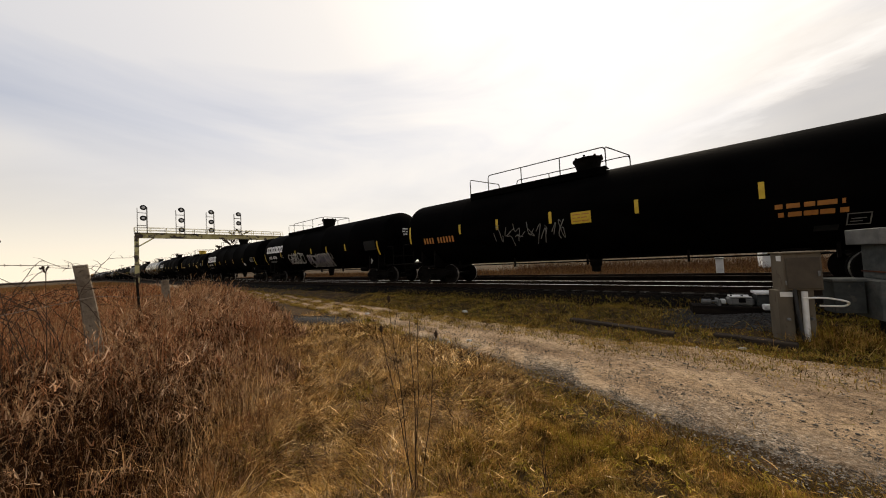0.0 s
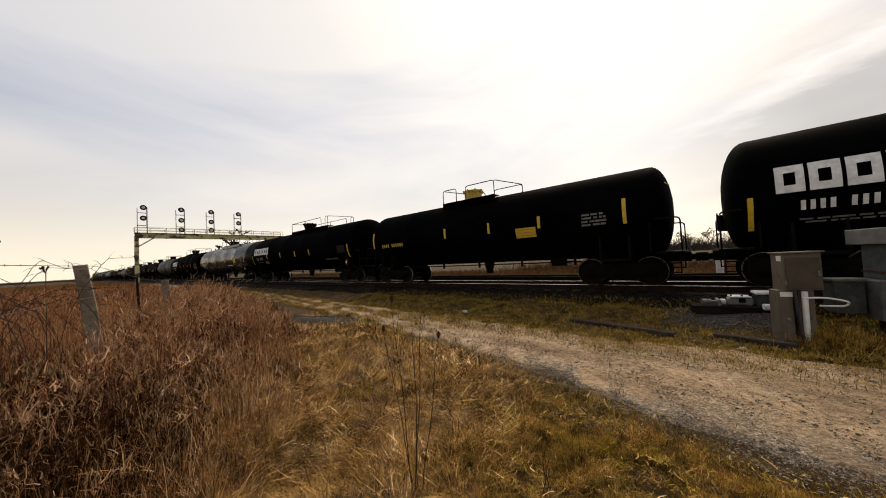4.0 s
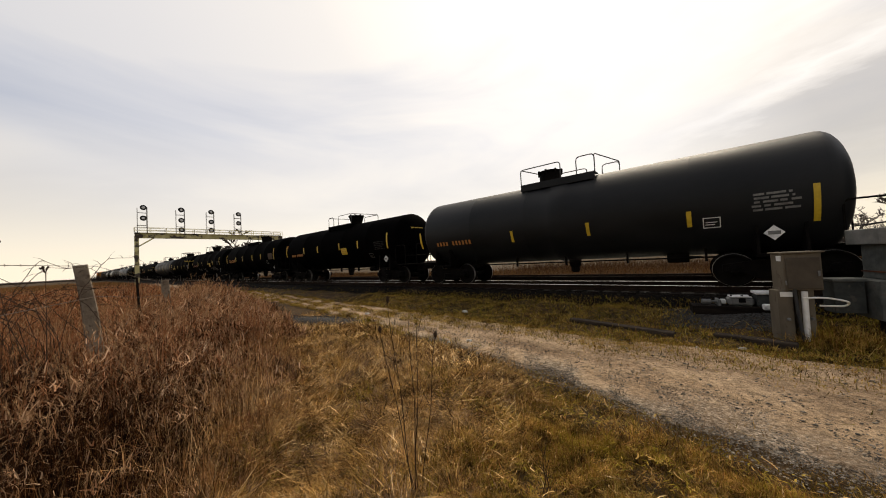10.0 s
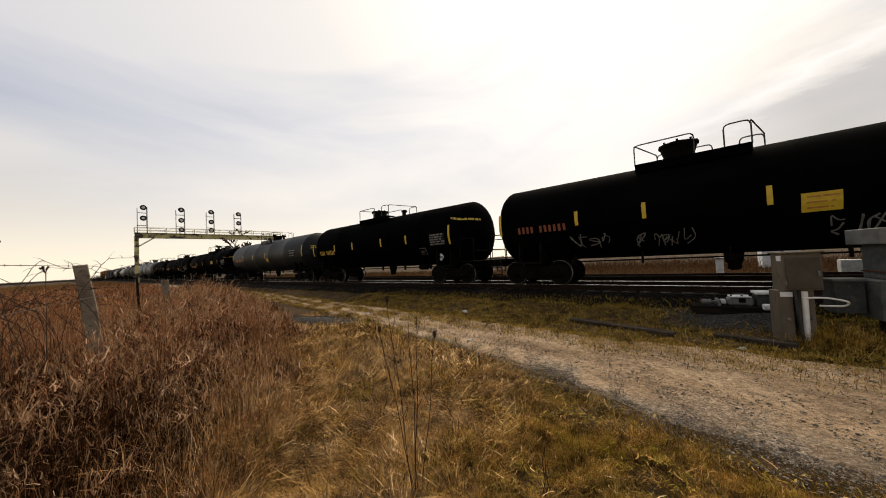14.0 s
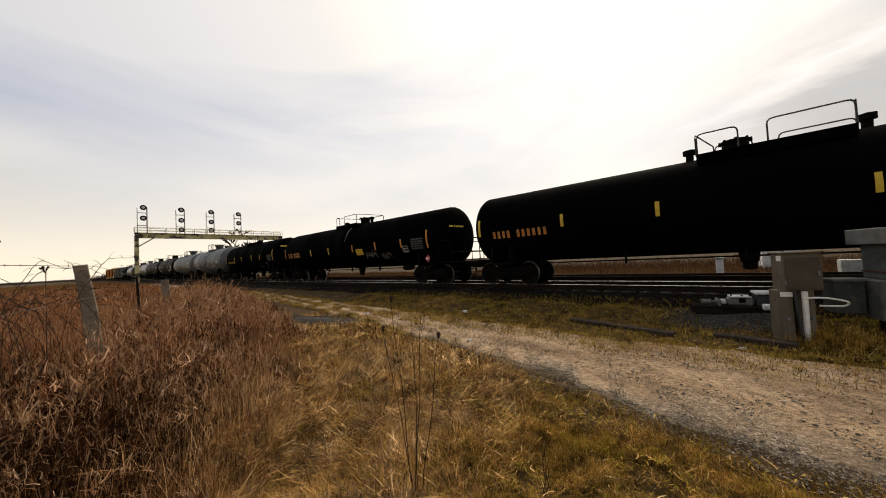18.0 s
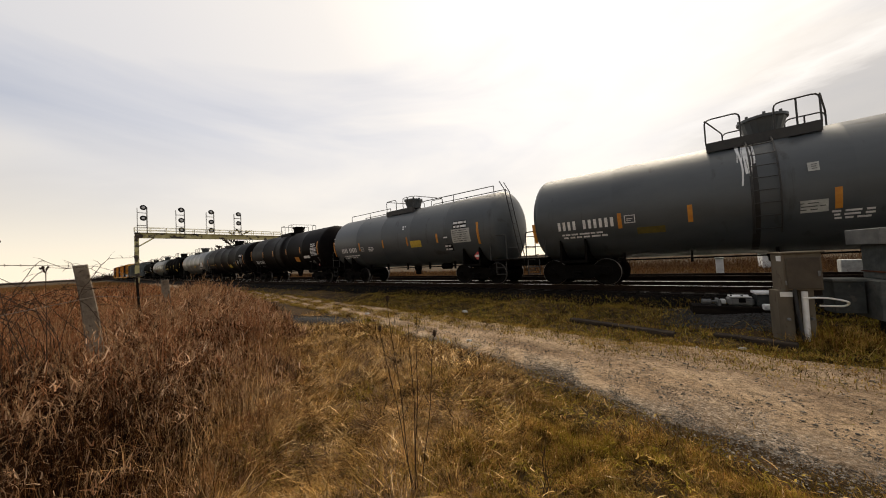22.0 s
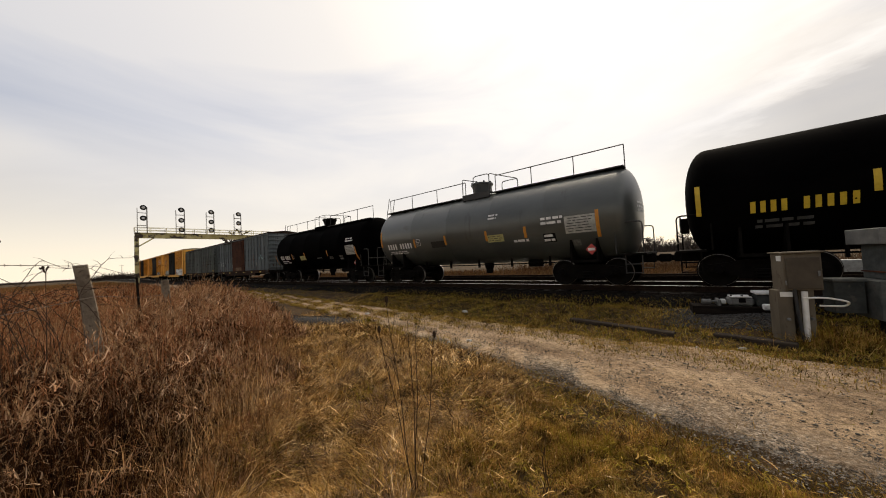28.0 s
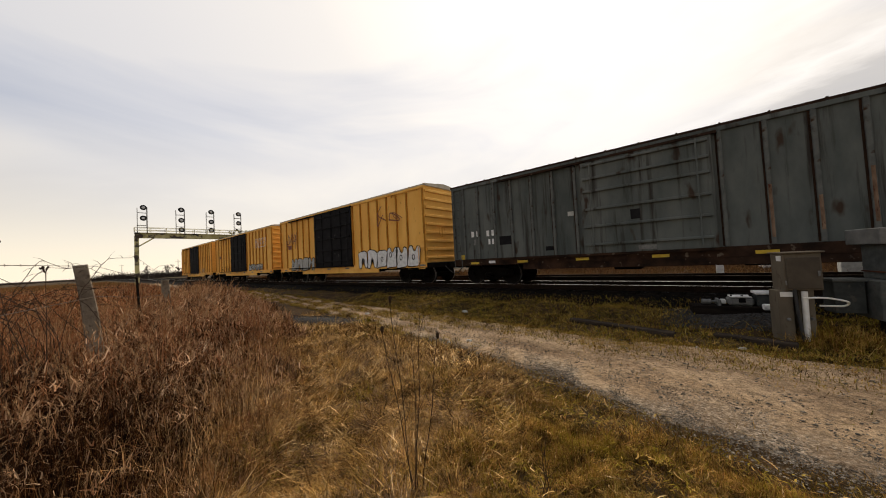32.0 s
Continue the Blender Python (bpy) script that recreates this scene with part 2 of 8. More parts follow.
M["rust_dark"] = material("dark rusted underbody steel", [(0.012, 0.007, 0.005), (0.05, 0.026, 0.016)], 2.0, 0.9, bump=0.3, speck=(6, 0.64, (0.13, 0.10, 0.075)), spec=0.1)
M["galv"] = material("dull galvanised steel", [(0.085, 0.087, 0.084), (0.17, 0.17, 0.165)], 5, 0.6, metal=0.2, bump=0.08)
M["galv_dark"] = material("stained galvanised case", [(0.030, 0.035, 0.034), (0.085, 0.09, 0.086)], 7, 0.8, metal=0.1, bump=0.15, speck=(7, 0.62, (0.07, 0.065, 0.06)))
M["case_dark"] = material("dark weathered case", [(0.018, 0.021, 0.021), (0.045, 0.049, 0.047)], 6, 0.8, bump=0.12, speck=(8, 0.62, (0.06, 0.055, 0.05)), spec=0.2)
M["cabinet"] = material("grey cabinet paint", [(0.088, 0.071, 0.051), (0.140, 0.117, 0.087)], 3, 0.8, bump=0.06, stretch=(1, 1, 0.4), speck=(9, 0.64, (0.06, 0.038, 0.025)), spec=0.2, streak=(14, 0.62, (0.06, 0.042, 0.03)))
M["cabinet_dark"] = material("grey-brown cabinet paint", [(0.048, 0.037, 0.026), (0.078, 0.063, 0.046)], 3, 0.75, bump=0.06, spec=0.25)
M["white_steel"] = material("white painted steel", [(0.55, 0.55, 0.54), (0.72, 0.72, 0.70)], 3, 0.55, bump=0.05)
M["white_plastic"] = material("white plastic pipe", [(0.60, 0.59, 0.56), (0.74, 0.73, 0.70)], 5, 0.4)
M["rubber"] = material("black rubber", [(0.01, 0.01, 0.01), (0.02, 0.02, 0.02)], 8, 0.7)
M["gantry"] = material("peeling cream paint on steel", [(0.40, 0.34, 0.13), (0.55, 0.49, 0.26)], 1.2, 0.7, bump=0.1, speck=(0.8, 0.53, (0.045, 0.03, 0.022)))
M["grey_steel"] = material("weathered grey steel", [(0.15, 0.145, 0.14), (0.24, 0.235, 0.225)], 2, 0.7)
M["signal_black"] = material("black signal paint", [(0.012, 0.012, 0.012), (0.03, 0.03, 0.03)], 5, 0.6)
M["lens"] = material("unlit signal glass", [(0.55, 0.55, 0.53), (0.75, 0.75, 0.73)], 9, 0.3)
M["concrete"] = material("weathered concrete", [(0.13, 0.100, 0.072), (0.27, 0.222, 0.168)], 4, 0.9, bump=0.5, bump_scale=40, speck=(11, 0.60, (0.085, 0.06, 0.042)), spec=0.15)
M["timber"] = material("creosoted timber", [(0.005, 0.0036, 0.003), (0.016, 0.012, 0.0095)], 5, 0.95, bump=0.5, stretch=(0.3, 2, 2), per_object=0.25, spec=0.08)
M["old_timber"] = material("weathered creosoted timber", [(0.018, 0.013, 0.010), (0.055, 0.042, 0.032)], 5, 0.95, bump=0.6, stretch=(0.3, 2, 2), per_object=0.2, spec=0.1)
M["rail"] = material("rusted rail side", [(0.010, 0.006, 0.0045), (0.024, 0.015, 0.010)], 5, 0.9, bump=0.2, spec=0.1)
M["rail_top"] = material("polished rail head", [(0.50, 0.49, 0.47), (0.66, 0.65, 0.63)], 3, 0.28, metal=1.0, stretch=(0.1, 4, 4))
# Ballast colour is near black because it includes the shade of the train.
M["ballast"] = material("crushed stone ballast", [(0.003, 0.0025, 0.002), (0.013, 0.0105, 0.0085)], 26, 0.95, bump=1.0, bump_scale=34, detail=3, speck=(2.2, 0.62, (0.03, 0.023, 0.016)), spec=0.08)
M["stone"] = material("crushed stone", [(0.012, 0.011, 0.010), (0.048, 0.044, 0.041)], 6, 0.9, bump=0.2, island=0.5)
M["rail_dull"] = material("dull rusted rail head", [(0.025, 0.017, 0.012), (0.05, 0.036, 0.026)], 3, 0.9, stretch=(0.1, 4, 4), spec=0.1)
# Darker copy of the crushed stone, the train's shade put into its colour.
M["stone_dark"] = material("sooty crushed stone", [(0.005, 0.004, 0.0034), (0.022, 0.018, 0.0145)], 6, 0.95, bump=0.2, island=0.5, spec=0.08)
M["pebble"] = material("pale road gravel", [(0.065, 0.054, 0.042), (0.25, 0.215, 0.175)], 6, 0.9, island=0.55, spec=0.2)
M["vine"] = material("dry bramble bark", [(0.025, 0.014, 0.009), (0.065, 0.038, 0.024)], 15, 0.85, bump=0.3, spec=0.15)
M["bark"] = material("grey winter bark", [(0.045, 0.036, 0.03), (0.09, 0.075, 0.062)], 3, 0.9, bump=0.4)
M["twig"] = material("bare winter twigs", [(0.055, 0.042, 0.036), (0.10, 0.08, 0.068)], 2, 0.9, island=0.3, spec=0.1)
M["wire"] = material("rusted fence wire", [(0.07, 0.05, 0.04), (0.12, 0.09, 0.07)], 20, 0.7, metal=0.5)
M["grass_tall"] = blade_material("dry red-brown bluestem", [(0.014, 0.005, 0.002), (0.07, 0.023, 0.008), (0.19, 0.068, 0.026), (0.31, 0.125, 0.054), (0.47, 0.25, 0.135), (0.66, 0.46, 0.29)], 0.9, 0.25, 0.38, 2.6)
# Darker copy of the tall grass, with shade painted into its colours.
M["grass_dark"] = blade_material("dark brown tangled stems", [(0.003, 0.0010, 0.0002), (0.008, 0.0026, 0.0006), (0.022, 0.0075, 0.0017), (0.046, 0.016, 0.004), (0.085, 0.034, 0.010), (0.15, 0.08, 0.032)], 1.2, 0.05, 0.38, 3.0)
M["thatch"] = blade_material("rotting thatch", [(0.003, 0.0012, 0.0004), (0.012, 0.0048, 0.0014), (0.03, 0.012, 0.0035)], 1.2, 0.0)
M["rim"] = blade_material("tan and pinkish rim grass", [(0.04, 0.016, 0.005), (0.15, 0.066, 0.022), (0.36, 0.20, 0.085), (0.62, 0.43, 0.23)], 1.1, 0.2, 0.38, 4.0)
M["straw"] = blade_material("bleached straw", [(0.08, 0.034, 0.009), (0.24, 0.125, 0.034), (0.42, 0.26, 0.09), (0.60, 0.43, 0.21)], 1.5, 0.25)
M["grass_head"] = blade_material("pale seed heads", [(0.15, 0.068, 0.03), (0.32, 0.18, 0.09), (0.52, 0.36, 0.21)], 0.8, 0.35)
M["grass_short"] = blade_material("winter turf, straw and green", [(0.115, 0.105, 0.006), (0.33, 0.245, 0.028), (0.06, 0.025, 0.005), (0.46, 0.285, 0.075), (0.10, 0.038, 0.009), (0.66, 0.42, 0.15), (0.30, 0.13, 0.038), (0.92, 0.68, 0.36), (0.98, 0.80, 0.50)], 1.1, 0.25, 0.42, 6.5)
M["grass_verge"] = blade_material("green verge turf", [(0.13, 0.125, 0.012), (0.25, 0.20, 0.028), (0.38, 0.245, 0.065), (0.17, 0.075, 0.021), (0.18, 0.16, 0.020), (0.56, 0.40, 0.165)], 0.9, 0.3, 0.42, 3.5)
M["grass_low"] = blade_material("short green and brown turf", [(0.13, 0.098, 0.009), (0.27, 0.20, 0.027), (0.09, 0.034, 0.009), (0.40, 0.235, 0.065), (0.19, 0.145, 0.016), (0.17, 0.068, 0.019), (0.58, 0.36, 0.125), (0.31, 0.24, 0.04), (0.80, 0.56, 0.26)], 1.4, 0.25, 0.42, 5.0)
M["leaf_curl"] = blade_material("pale curled leaves", [(0.03, 0.012, 0.004), (0.09, 0.040, 0.017), (0.22, 0.125, 0.066), (0.42, 0.29, 0.185)], 1.0, 0.2, 0.38, 2.2)
M["straw_laid"] = blade_material("tan laid straw", [(0.05, 0.021, 0.006), (0.16, 0.080, 0.024), (0.33, 0.19, 0.072), (0.52, 0.34, 0.15), (0.72, 0.53, 0.28)], 1.8, 0.2, 0.45, 5.0)
M["straw_grey"] = blade_material("greyed straw", [(0.04, 0.02, 0.010), (0.14, 0.08, 0.042), (0.30, 0.20, 0.12), (0.46, 0.34, 0.23)], 1.8, 0.2, 0.45, 4.0)
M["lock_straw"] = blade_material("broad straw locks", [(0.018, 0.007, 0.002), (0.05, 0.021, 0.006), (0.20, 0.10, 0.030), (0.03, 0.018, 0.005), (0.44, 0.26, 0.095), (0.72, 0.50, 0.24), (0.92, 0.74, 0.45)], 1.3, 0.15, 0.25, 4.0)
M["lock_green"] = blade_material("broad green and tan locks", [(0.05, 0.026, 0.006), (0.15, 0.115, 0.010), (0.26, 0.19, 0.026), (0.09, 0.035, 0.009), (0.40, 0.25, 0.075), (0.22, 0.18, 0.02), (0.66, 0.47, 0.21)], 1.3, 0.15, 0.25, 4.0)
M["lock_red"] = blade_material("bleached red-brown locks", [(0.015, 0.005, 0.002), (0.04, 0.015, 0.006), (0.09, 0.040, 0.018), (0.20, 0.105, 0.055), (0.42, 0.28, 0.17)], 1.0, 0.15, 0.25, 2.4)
M["bunch_pale"] = blade_material("bleached leaf bunches", [(0.07, 0.028, 0.012), (0.20, 0.095, 0.046), (0.36, 0.215, 0.125), (0.56, 0.40, 0.27)], 1.0, 0.2, 0.25, 2.4)
M["field_dull"] = blade_material("dull field grass", [(0.02, 0.013, 0.005), (0.06, 0.036, 0.014), (0.11, 0.068, 0.026), (0.075, 0.06, 0.014)], 0.5, 0.15)
M["brush_far"] = blade_material("dull red-brown brush", [(0.03, 0.014, 0.007), (0.07, 0.032, 0.014), (0.11, 0.058, 0.025), (0.16, 0.10, 0.05)], 0.3, 0.15)
M["grass_far"] = blade_material("far dry grass", [(0.08, 0.035, 0.014), (0.15, 0.065, 0.025), (0.21, 0.115, 0.045), (0.12, 0.09, 0.02)], 0.25, 0.2)


def ground_material():
    """Soil and thatch near by, dry fields further off, by where they lie on the plan."""
    m = bpy.data.materials.new("winter thatch and soil")
    m.use_nodes = True
    t = m.node_tree
    L = t.links.new
    p = t.nodes["Principled BSDF"]
    where = t.nodes.new("ShaderNodeTexCoord").outputs["Object"]
    big = node(t, "ShaderNodeTexNoise", Scale=0.5, Detail=8.0, Roughness=0.65)
    fine = node(t, "ShaderNodeTexNoise", Scale=38.0, Detail=5.0, Roughness=0.7)
    L(where, big.inputs["Vector"])
    L(where, fine.inputs["Vector"])
    a = ramp_node(t, [(0.34, (0.020, 0.016, 0.005)), (0.46, (0.042, 0.025, 0.010)), (0.56, (0.070, 0.042, 0.018)), (0.68, (0.03, 0.015, 0.007))])
    L(big.outputs[0], a.inputs[0])
    b = ramp_node(t, [(0.3, (0.55, 0.55, 0.55)), (0.7, (1.35, 1.35, 1.35))])
    L(fine.outputs[0], b.inputs[0])
    L(mix_node(t, "MULTIPLY", 1.0, a.outputs[0], b.outputs[0]), p.inputs["Base Color"])
    p.inputs["Roughness"].default_value = 0.95
    p.inputs["Specular IOR Level"].default_value = 0.15
    bm_ = node(t, "ShaderNodeBump", Strength=0.9, Distance=0.03)
    L(fine.outputs[0], bm_.inputs["Height"])
    L(bm_.outputs[0], p.inputs["Normal"])
    return m


def road_material():
    """Packed tan dirt with paler wheel tracks and grey gravel along the near edge."""
    m = bpy.data.materials.new("packed dirt and gravel")
    m.use_nodes = True
    t = m.node_tree
    L = t.links.new
    p = t.nodes["Principled BSDF"]
    where = t.nodes.new("ShaderNodeTexCoord")
    along = t.nodes.new("ShaderNodeMapping")
    along.inputs["Scale"].default_value = (0.25, 2.2, 1)
    L(where.outputs["UV"], along.inputs[0])
    streak = node(t, "ShaderNodeTexNoise", Scale=1.6, Detail=7.0, Roughness=0.62)
    L(along.outputs[0], streak.inputs["Vector"])
    soil = ramp_node(t, [(0.30, (0.11, 0.068, 0.037)), (0.43, (0.23, 0.150, 0.088)), (0.56, (0.39, 0.275, 0.172)), (0.7, (0.15, 0.096, 0.055))])
    L(streak.outputs[0], soil.inputs[0])
    grit = node(t, "ShaderNodeTexVoronoi", Scale=52.0)
    L(where.outputs["Object"], grit.inputs["Vector"])
    stone = ramp_node(t, [(0.0, (0.040, 0.031, 0.022)), (0.5, (0.19, 0.153, 0.115)), (1.0, (0.50, 0.43, 0.35))])
    L(grit.outputs["Color"], stone.inputs[0])
    across = t.nodes.new("ShaderNodeSeparateXYZ")
    L(where.outputs["UV"], across.inputs[0])
    wob = node(t, "ShaderNodeTexNoise", Scale=1.1, Detail=5.0)
    L(where.outputs["Object"], wob.inputs["Vector"])
    edge = node(t, "ShaderNodeMath", op="MULTIPLY_ADD")
    edge.inputs[1].default_value = 0.9
    L(wob.outputs[0], edge.inputs[0])
    L(across.outputs["Y"], edge.inputs[2])
    amount = ramp_node(t, [(0.40, (0.75, 0.75, 0.75)), (0.58, (0.30, 0.30, 0.30)), (0.72, (0.06, 0.06, 0.06)), (1.0, (0.22, 0.22, 0.22))])
    L(edge.outputs[0], amount.inputs[0])
    fine = node(t, "ShaderNodeTexNoise", Scale=15.0, Detail=8.0, Roughness=0.85)
    L(where.outputs["Object"], fine.inputs["Vector"])
    tint = ramp_node(t, [(0.38, (0.50, 0.49, 0.48)), (0.5, (1.08, 1.08, 1.08)), (0.62, (1.75, 1.72, 1.68))])
    L(fine.outputs[0], tint.inputs[0])
    c = mix_node(t, "MIX", amount.outputs[0], soil.outputs[0], stone.outputs[0])
    # rotted leaves and moss in patches
    rot = node(t, "ShaderNodeTexNoise", Scale=0.55, Detail=8.0, Roughness=0.7)
    L(where.outputs["Object"], rot.inputs["Vector"])
    there = ramp_node(t, [(0.56, (0, 0, 0)), (0.70, (0.6, 0.6, 0.6))])
    L(rot.outputs[0], there.inputs[0])
    c = mix_node(t, "MIX", there.outputs[0], c, (0.085, 0.043, 0.018))
    L(mix_node(t, "MULTIPLY", 1.0, c, tint.outputs[0]), p.inputs["Base Color"])
    p.inputs["Roughness"].default_value = 0.95
    p.inputs["Specular IOR Level"].default_value = 0.1
    bmp = node(t, "ShaderNodeBump", Strength=1.0, Distance=0.04)
    L(fine.outputs[0], bmp.inputs["Height"])
    L(bmp.outputs[0], p.inputs["Normal"])
    return m


M["ground"] = ground_material()
M["road"] = road_material()

# ---- mesh helpers ----


def shade_smooth(me, smooth=True):
    me.polygons.foreach_set("use_smooth", [smooth] * len(me.polygons))


def mesh_of(name, bm, mat, smooth=False):
    me = bpy.data.meshes.new(name)
    bm.normal_update()
    bm.to_mesh(me)
    bm.free()
    me.materials.append(M[mat])
    if smooth:
        shade_smooth(me)
    return me


def part(name, bm, mat, parent=None, label="", smooth=False):
    """Links a bmesh (or a mesh that alike parts share) as one mesh object under a thing or a part."""
    me = bm if isinstance(bm, bpy.types.Mesh) else mesh_of(name, bm, mat, smooth)
    ob = new(name, me)
    if parent:
        ob.parent = parent
    if label:
        tagged(ob, label)
    return ob


def thing(name, label, category, m=None, group="", kind=""):
    ob = new(name)
    ob.empty_display_size = 0.2
    if m is not None:
        ob.matrix_basis = m
    return tagged(ob, label, category, group, kind)


def box(bm, x0, x1, y0, y1, z0, z1, bevel=0.0):
    made = bmesh.ops.create_cube(bm, size=1.0, matrix=Matrix.Translation(((x0 + x1) / 2, (y0 + y1) / 2, (z0 + z1) / 2)) @ Matrix.Diagonal((x1 - x0, y1 - y0, z1 - z0, 1)))
    if bevel:
        edges = {e for v in made["verts"] for e in v.link_edges}
        bmesh.ops.bevel(bm, geom=list(edges), offset=bevel, segments=1, affect="EDGES")
    return bm


def boxes(*args, bevel=0.0):
    bm = bmesh.new()
    for a in args:
        box(bm, *a, bevel=bevel)
    return bm


def tube(bm, points, radius, seg=6):
    """A pipe along the points; radius one number or one a point."""
    pts = [Vector(p) for p in points]
    rads = radius if isinstance(radius, (list, tuple)) else [radius] * len(pts)
    rings = []
    up = Vector((0.13, 0.27, 0.95))
    for i, p in enumerate(pts):
        way = (pts[min(i + 1, len(pts) - 1)] - pts[max(i - 1, 0)]).normalized()
        side = way.cross(up)
        if side.length < 0.05:
            side = way.cross(Vector((1, 0.2, 0)))
        side.normalize()
        other = way.cross(side)
        rings.append([bm.verts.new(p + (side * math.cos(a) + other * math.sin(a)) * rads[i]) for a in (2 * math.pi * k / seg for k in range(seg))])
    for a, b in zip(rings, rings[1:]):
        for k in range(seg):
            bm.faces.new((a[k], a[(k + 1) % seg], b[(k + 1) % seg], b[k]))
    bm.faces.new(rings[0][::-1])
    bm.faces.new(rings[-1])
    return bm


def lathe(bm, profile, seg=32, axis="x", centre=(0, 0, 0), caps=True):
    """Turns a profile of (along, radius) round an axis."""
    cx, cy, cz = centre
    rings = []
    for s, r in profile:
        ring = []
        for k in range(seg):
            a = 2 * math.pi * k / seg
            u, v = r * math.cos(a), r * math.sin(a)
            ring.append(bm.verts.new({"x": (cx + s, cy + u, cz + v), "y": (cx + u, cy + s, cz + v), "z": (cx + u, cy + v, cz + s)}[axis]))
        rings.append(ring)
    for a, b in zip(rings, rings[1:]):
        for k in range(seg):
            bm.faces.new((a[k], a[(k + 1) % seg], b[(k + 1) % seg], b[k]))
    if caps:
        bm.faces.new(rings[0][::-1])
        bm.faces.new(rings[-1])
    bmesh.ops.recalc_face_normals(bm, faces=bm.faces)
    return bm


def rounded(points, r=0.12, steps=3):
    """A polyline with its inner corners rounded."""
    pts = [Vector(p) for p in points]
    out = [pts[0]]
    for a, b, c in zip(pts, pts[1:], pts[2:]):
        d1, d2 = (a - b), (c - b)
        k = min(r, d1.length / 2, d2.length / 2)
        p, q = b + d1.normalized() * k, b + d2.normalized() * k
        for i in range(steps + 1):
            f = i / steps
            out.append(p * (1 - f) ** 2 + b * 2 * f * (1 - f) + q * f ** 2)
    out.append(pts[-1])
    return out


def raw_mesh(name, verts, quads, tris, mat):
    """A mesh straight from arrays."""
    me = bpy.data.meshes.new(name)
    nq, nt = len(quads), len(tris)
    me.vertices.add(len(verts))
    me.vertices.foreach_set("co", np.asarray(verts, np.float32).ravel())
    loops = np.concatenate([np.asarray(quads, np.int32).ravel(), np.asarray(tris, np.int32).ravel()])
    me.loops.add(len(loops))
    me.loops.foreach_set("vertex_index", loops)
    me.polygons.add(nq + nt)
    me.polygons.foreach_set("loop_start", np.concatenate([np.arange(nq) * 4, nq * 4 + np.arange(nt) * 3]).astype(np.int32))
    me.update(calc_edges=True)
    me.validate()
    me.materials.append(M[mat])
    return me

# ---- large structure ----
TRACK_Y, TRACK2_Y = 12.6, 16.72


def soft(v, a, b):
    f = np.clip((v - a) / (b - a), 0, 1)
    return f * f * (3 - 2 * f)


def ground_z(x, y):
    """Height of the ground: a shallow hollow with the road, rising to the ballast; level fields beyond."""
    x, y = np.asarray(x, float), np.asarray(y, float)
    z = -0.70 - 0.04 * soft(y, 2.5, 5.0) + 0.24 * soft(y, 8.0, 10.3)
    z = z - 0.10 * soft(y, 18.5, 21.0)
    lumps = 0.035 * np.sin(1.7 * x + 0.6 * y) * np.cos(1.3 * y - 0.4 * x) + 0.02 * np.sin(3.9 * x - 2.1 * y)
    mounds = 0.05 * np.sin(5.3 * x + 1.9 * np.sin(2.1 * y)) * np.sin(5.9 * y + 1.4 * np.sin(1.7 * x)) * (1 - soft(y, 3.0, 4.0)) * (1 - soft(np.hypot(x, y), 9, 14))
    z = z + mounds
    return z + lumps * (1 - 0.85 * soft(y, 3.6, 4.6) * (1 - soft(y, 7.4, 8.2))) * (1 - soft(np.hypot(x, y), 40, 90))


def bed_z(x, y):
    """Height of the ballast shoulder where it covers the ground."""
    return np.maximum(ground_z(x, y), np.interp(y, [10.0, 10.35, 10.75, 11.25, 18], [-2, -0.62, -0.46, -0.235, -0.235]))


def strip_values(pieces):
    return np.concatenate([np.linspace(a, b, n, endpoint=False) for a, b, n in pieces] + [[pieces[-1][1]]])


def build_ground():
    xs = strip_values([(-2500, -300, 8), (-300, -60, 16), (-60, -16, 44), (-16, -9, 28), (-9, 3, 100), (3, 6, 12), (6, 60, 20), (60, 2500, 10)])
    ys = strip_values([(-2500, -100, 8), (-100, -6, 20), (-6, 4.2, 90), (4.2, 12, 40), (12, 30, 12), (30, 200, 14), (200, 2500, 10)])
    X, Y = np.meshgrid(xs, ys)
    verts = np.stack([X, Y, ground_z(X, Y)], -1).reshape(-1, 3)
    n = len(xs)
    i, j = np.meshgrid(np.arange(n - 1), np.arange(len(ys) - 1))
    a = (j * n + i).ravel()
    me = raw_mesh("ground", verts, np.stack([a, a + 1, a + n + 1, a + n], -1), np.zeros((0, 3), int), "ground")
    shade_smooth(me)
    tagged(new("ground", me), "winter ground of dry thatch and bare soil", "ground", kind="structure")


ROAD = [(-80, 9.0, 10.0), (-45, 8.6, 9.6), (-28, 8.15, 9.2), (-18, 7.35, 8.75), (-13, 6.85, 8.4), (-10, 6.4, 8.25), (-6.4, 5.6, 7.9), (-3.5, 5.15, 7.55),
        (-1.7, 4.66, 7.4), (-0.5, 4.18, 7.4), (0.5, 3.84, 7.45), (2.0, 3.45, 7.5), (5, 3.1, 7.5), (12, 3.0, 7.4), (40, 2.5, 7.2)]


def road_edges(x):
    r = np.array(ROAD)
    return np.interp(x, r[:, 0], r[:, 1]), np.interp(x, r[:, 0], r[:, 2])


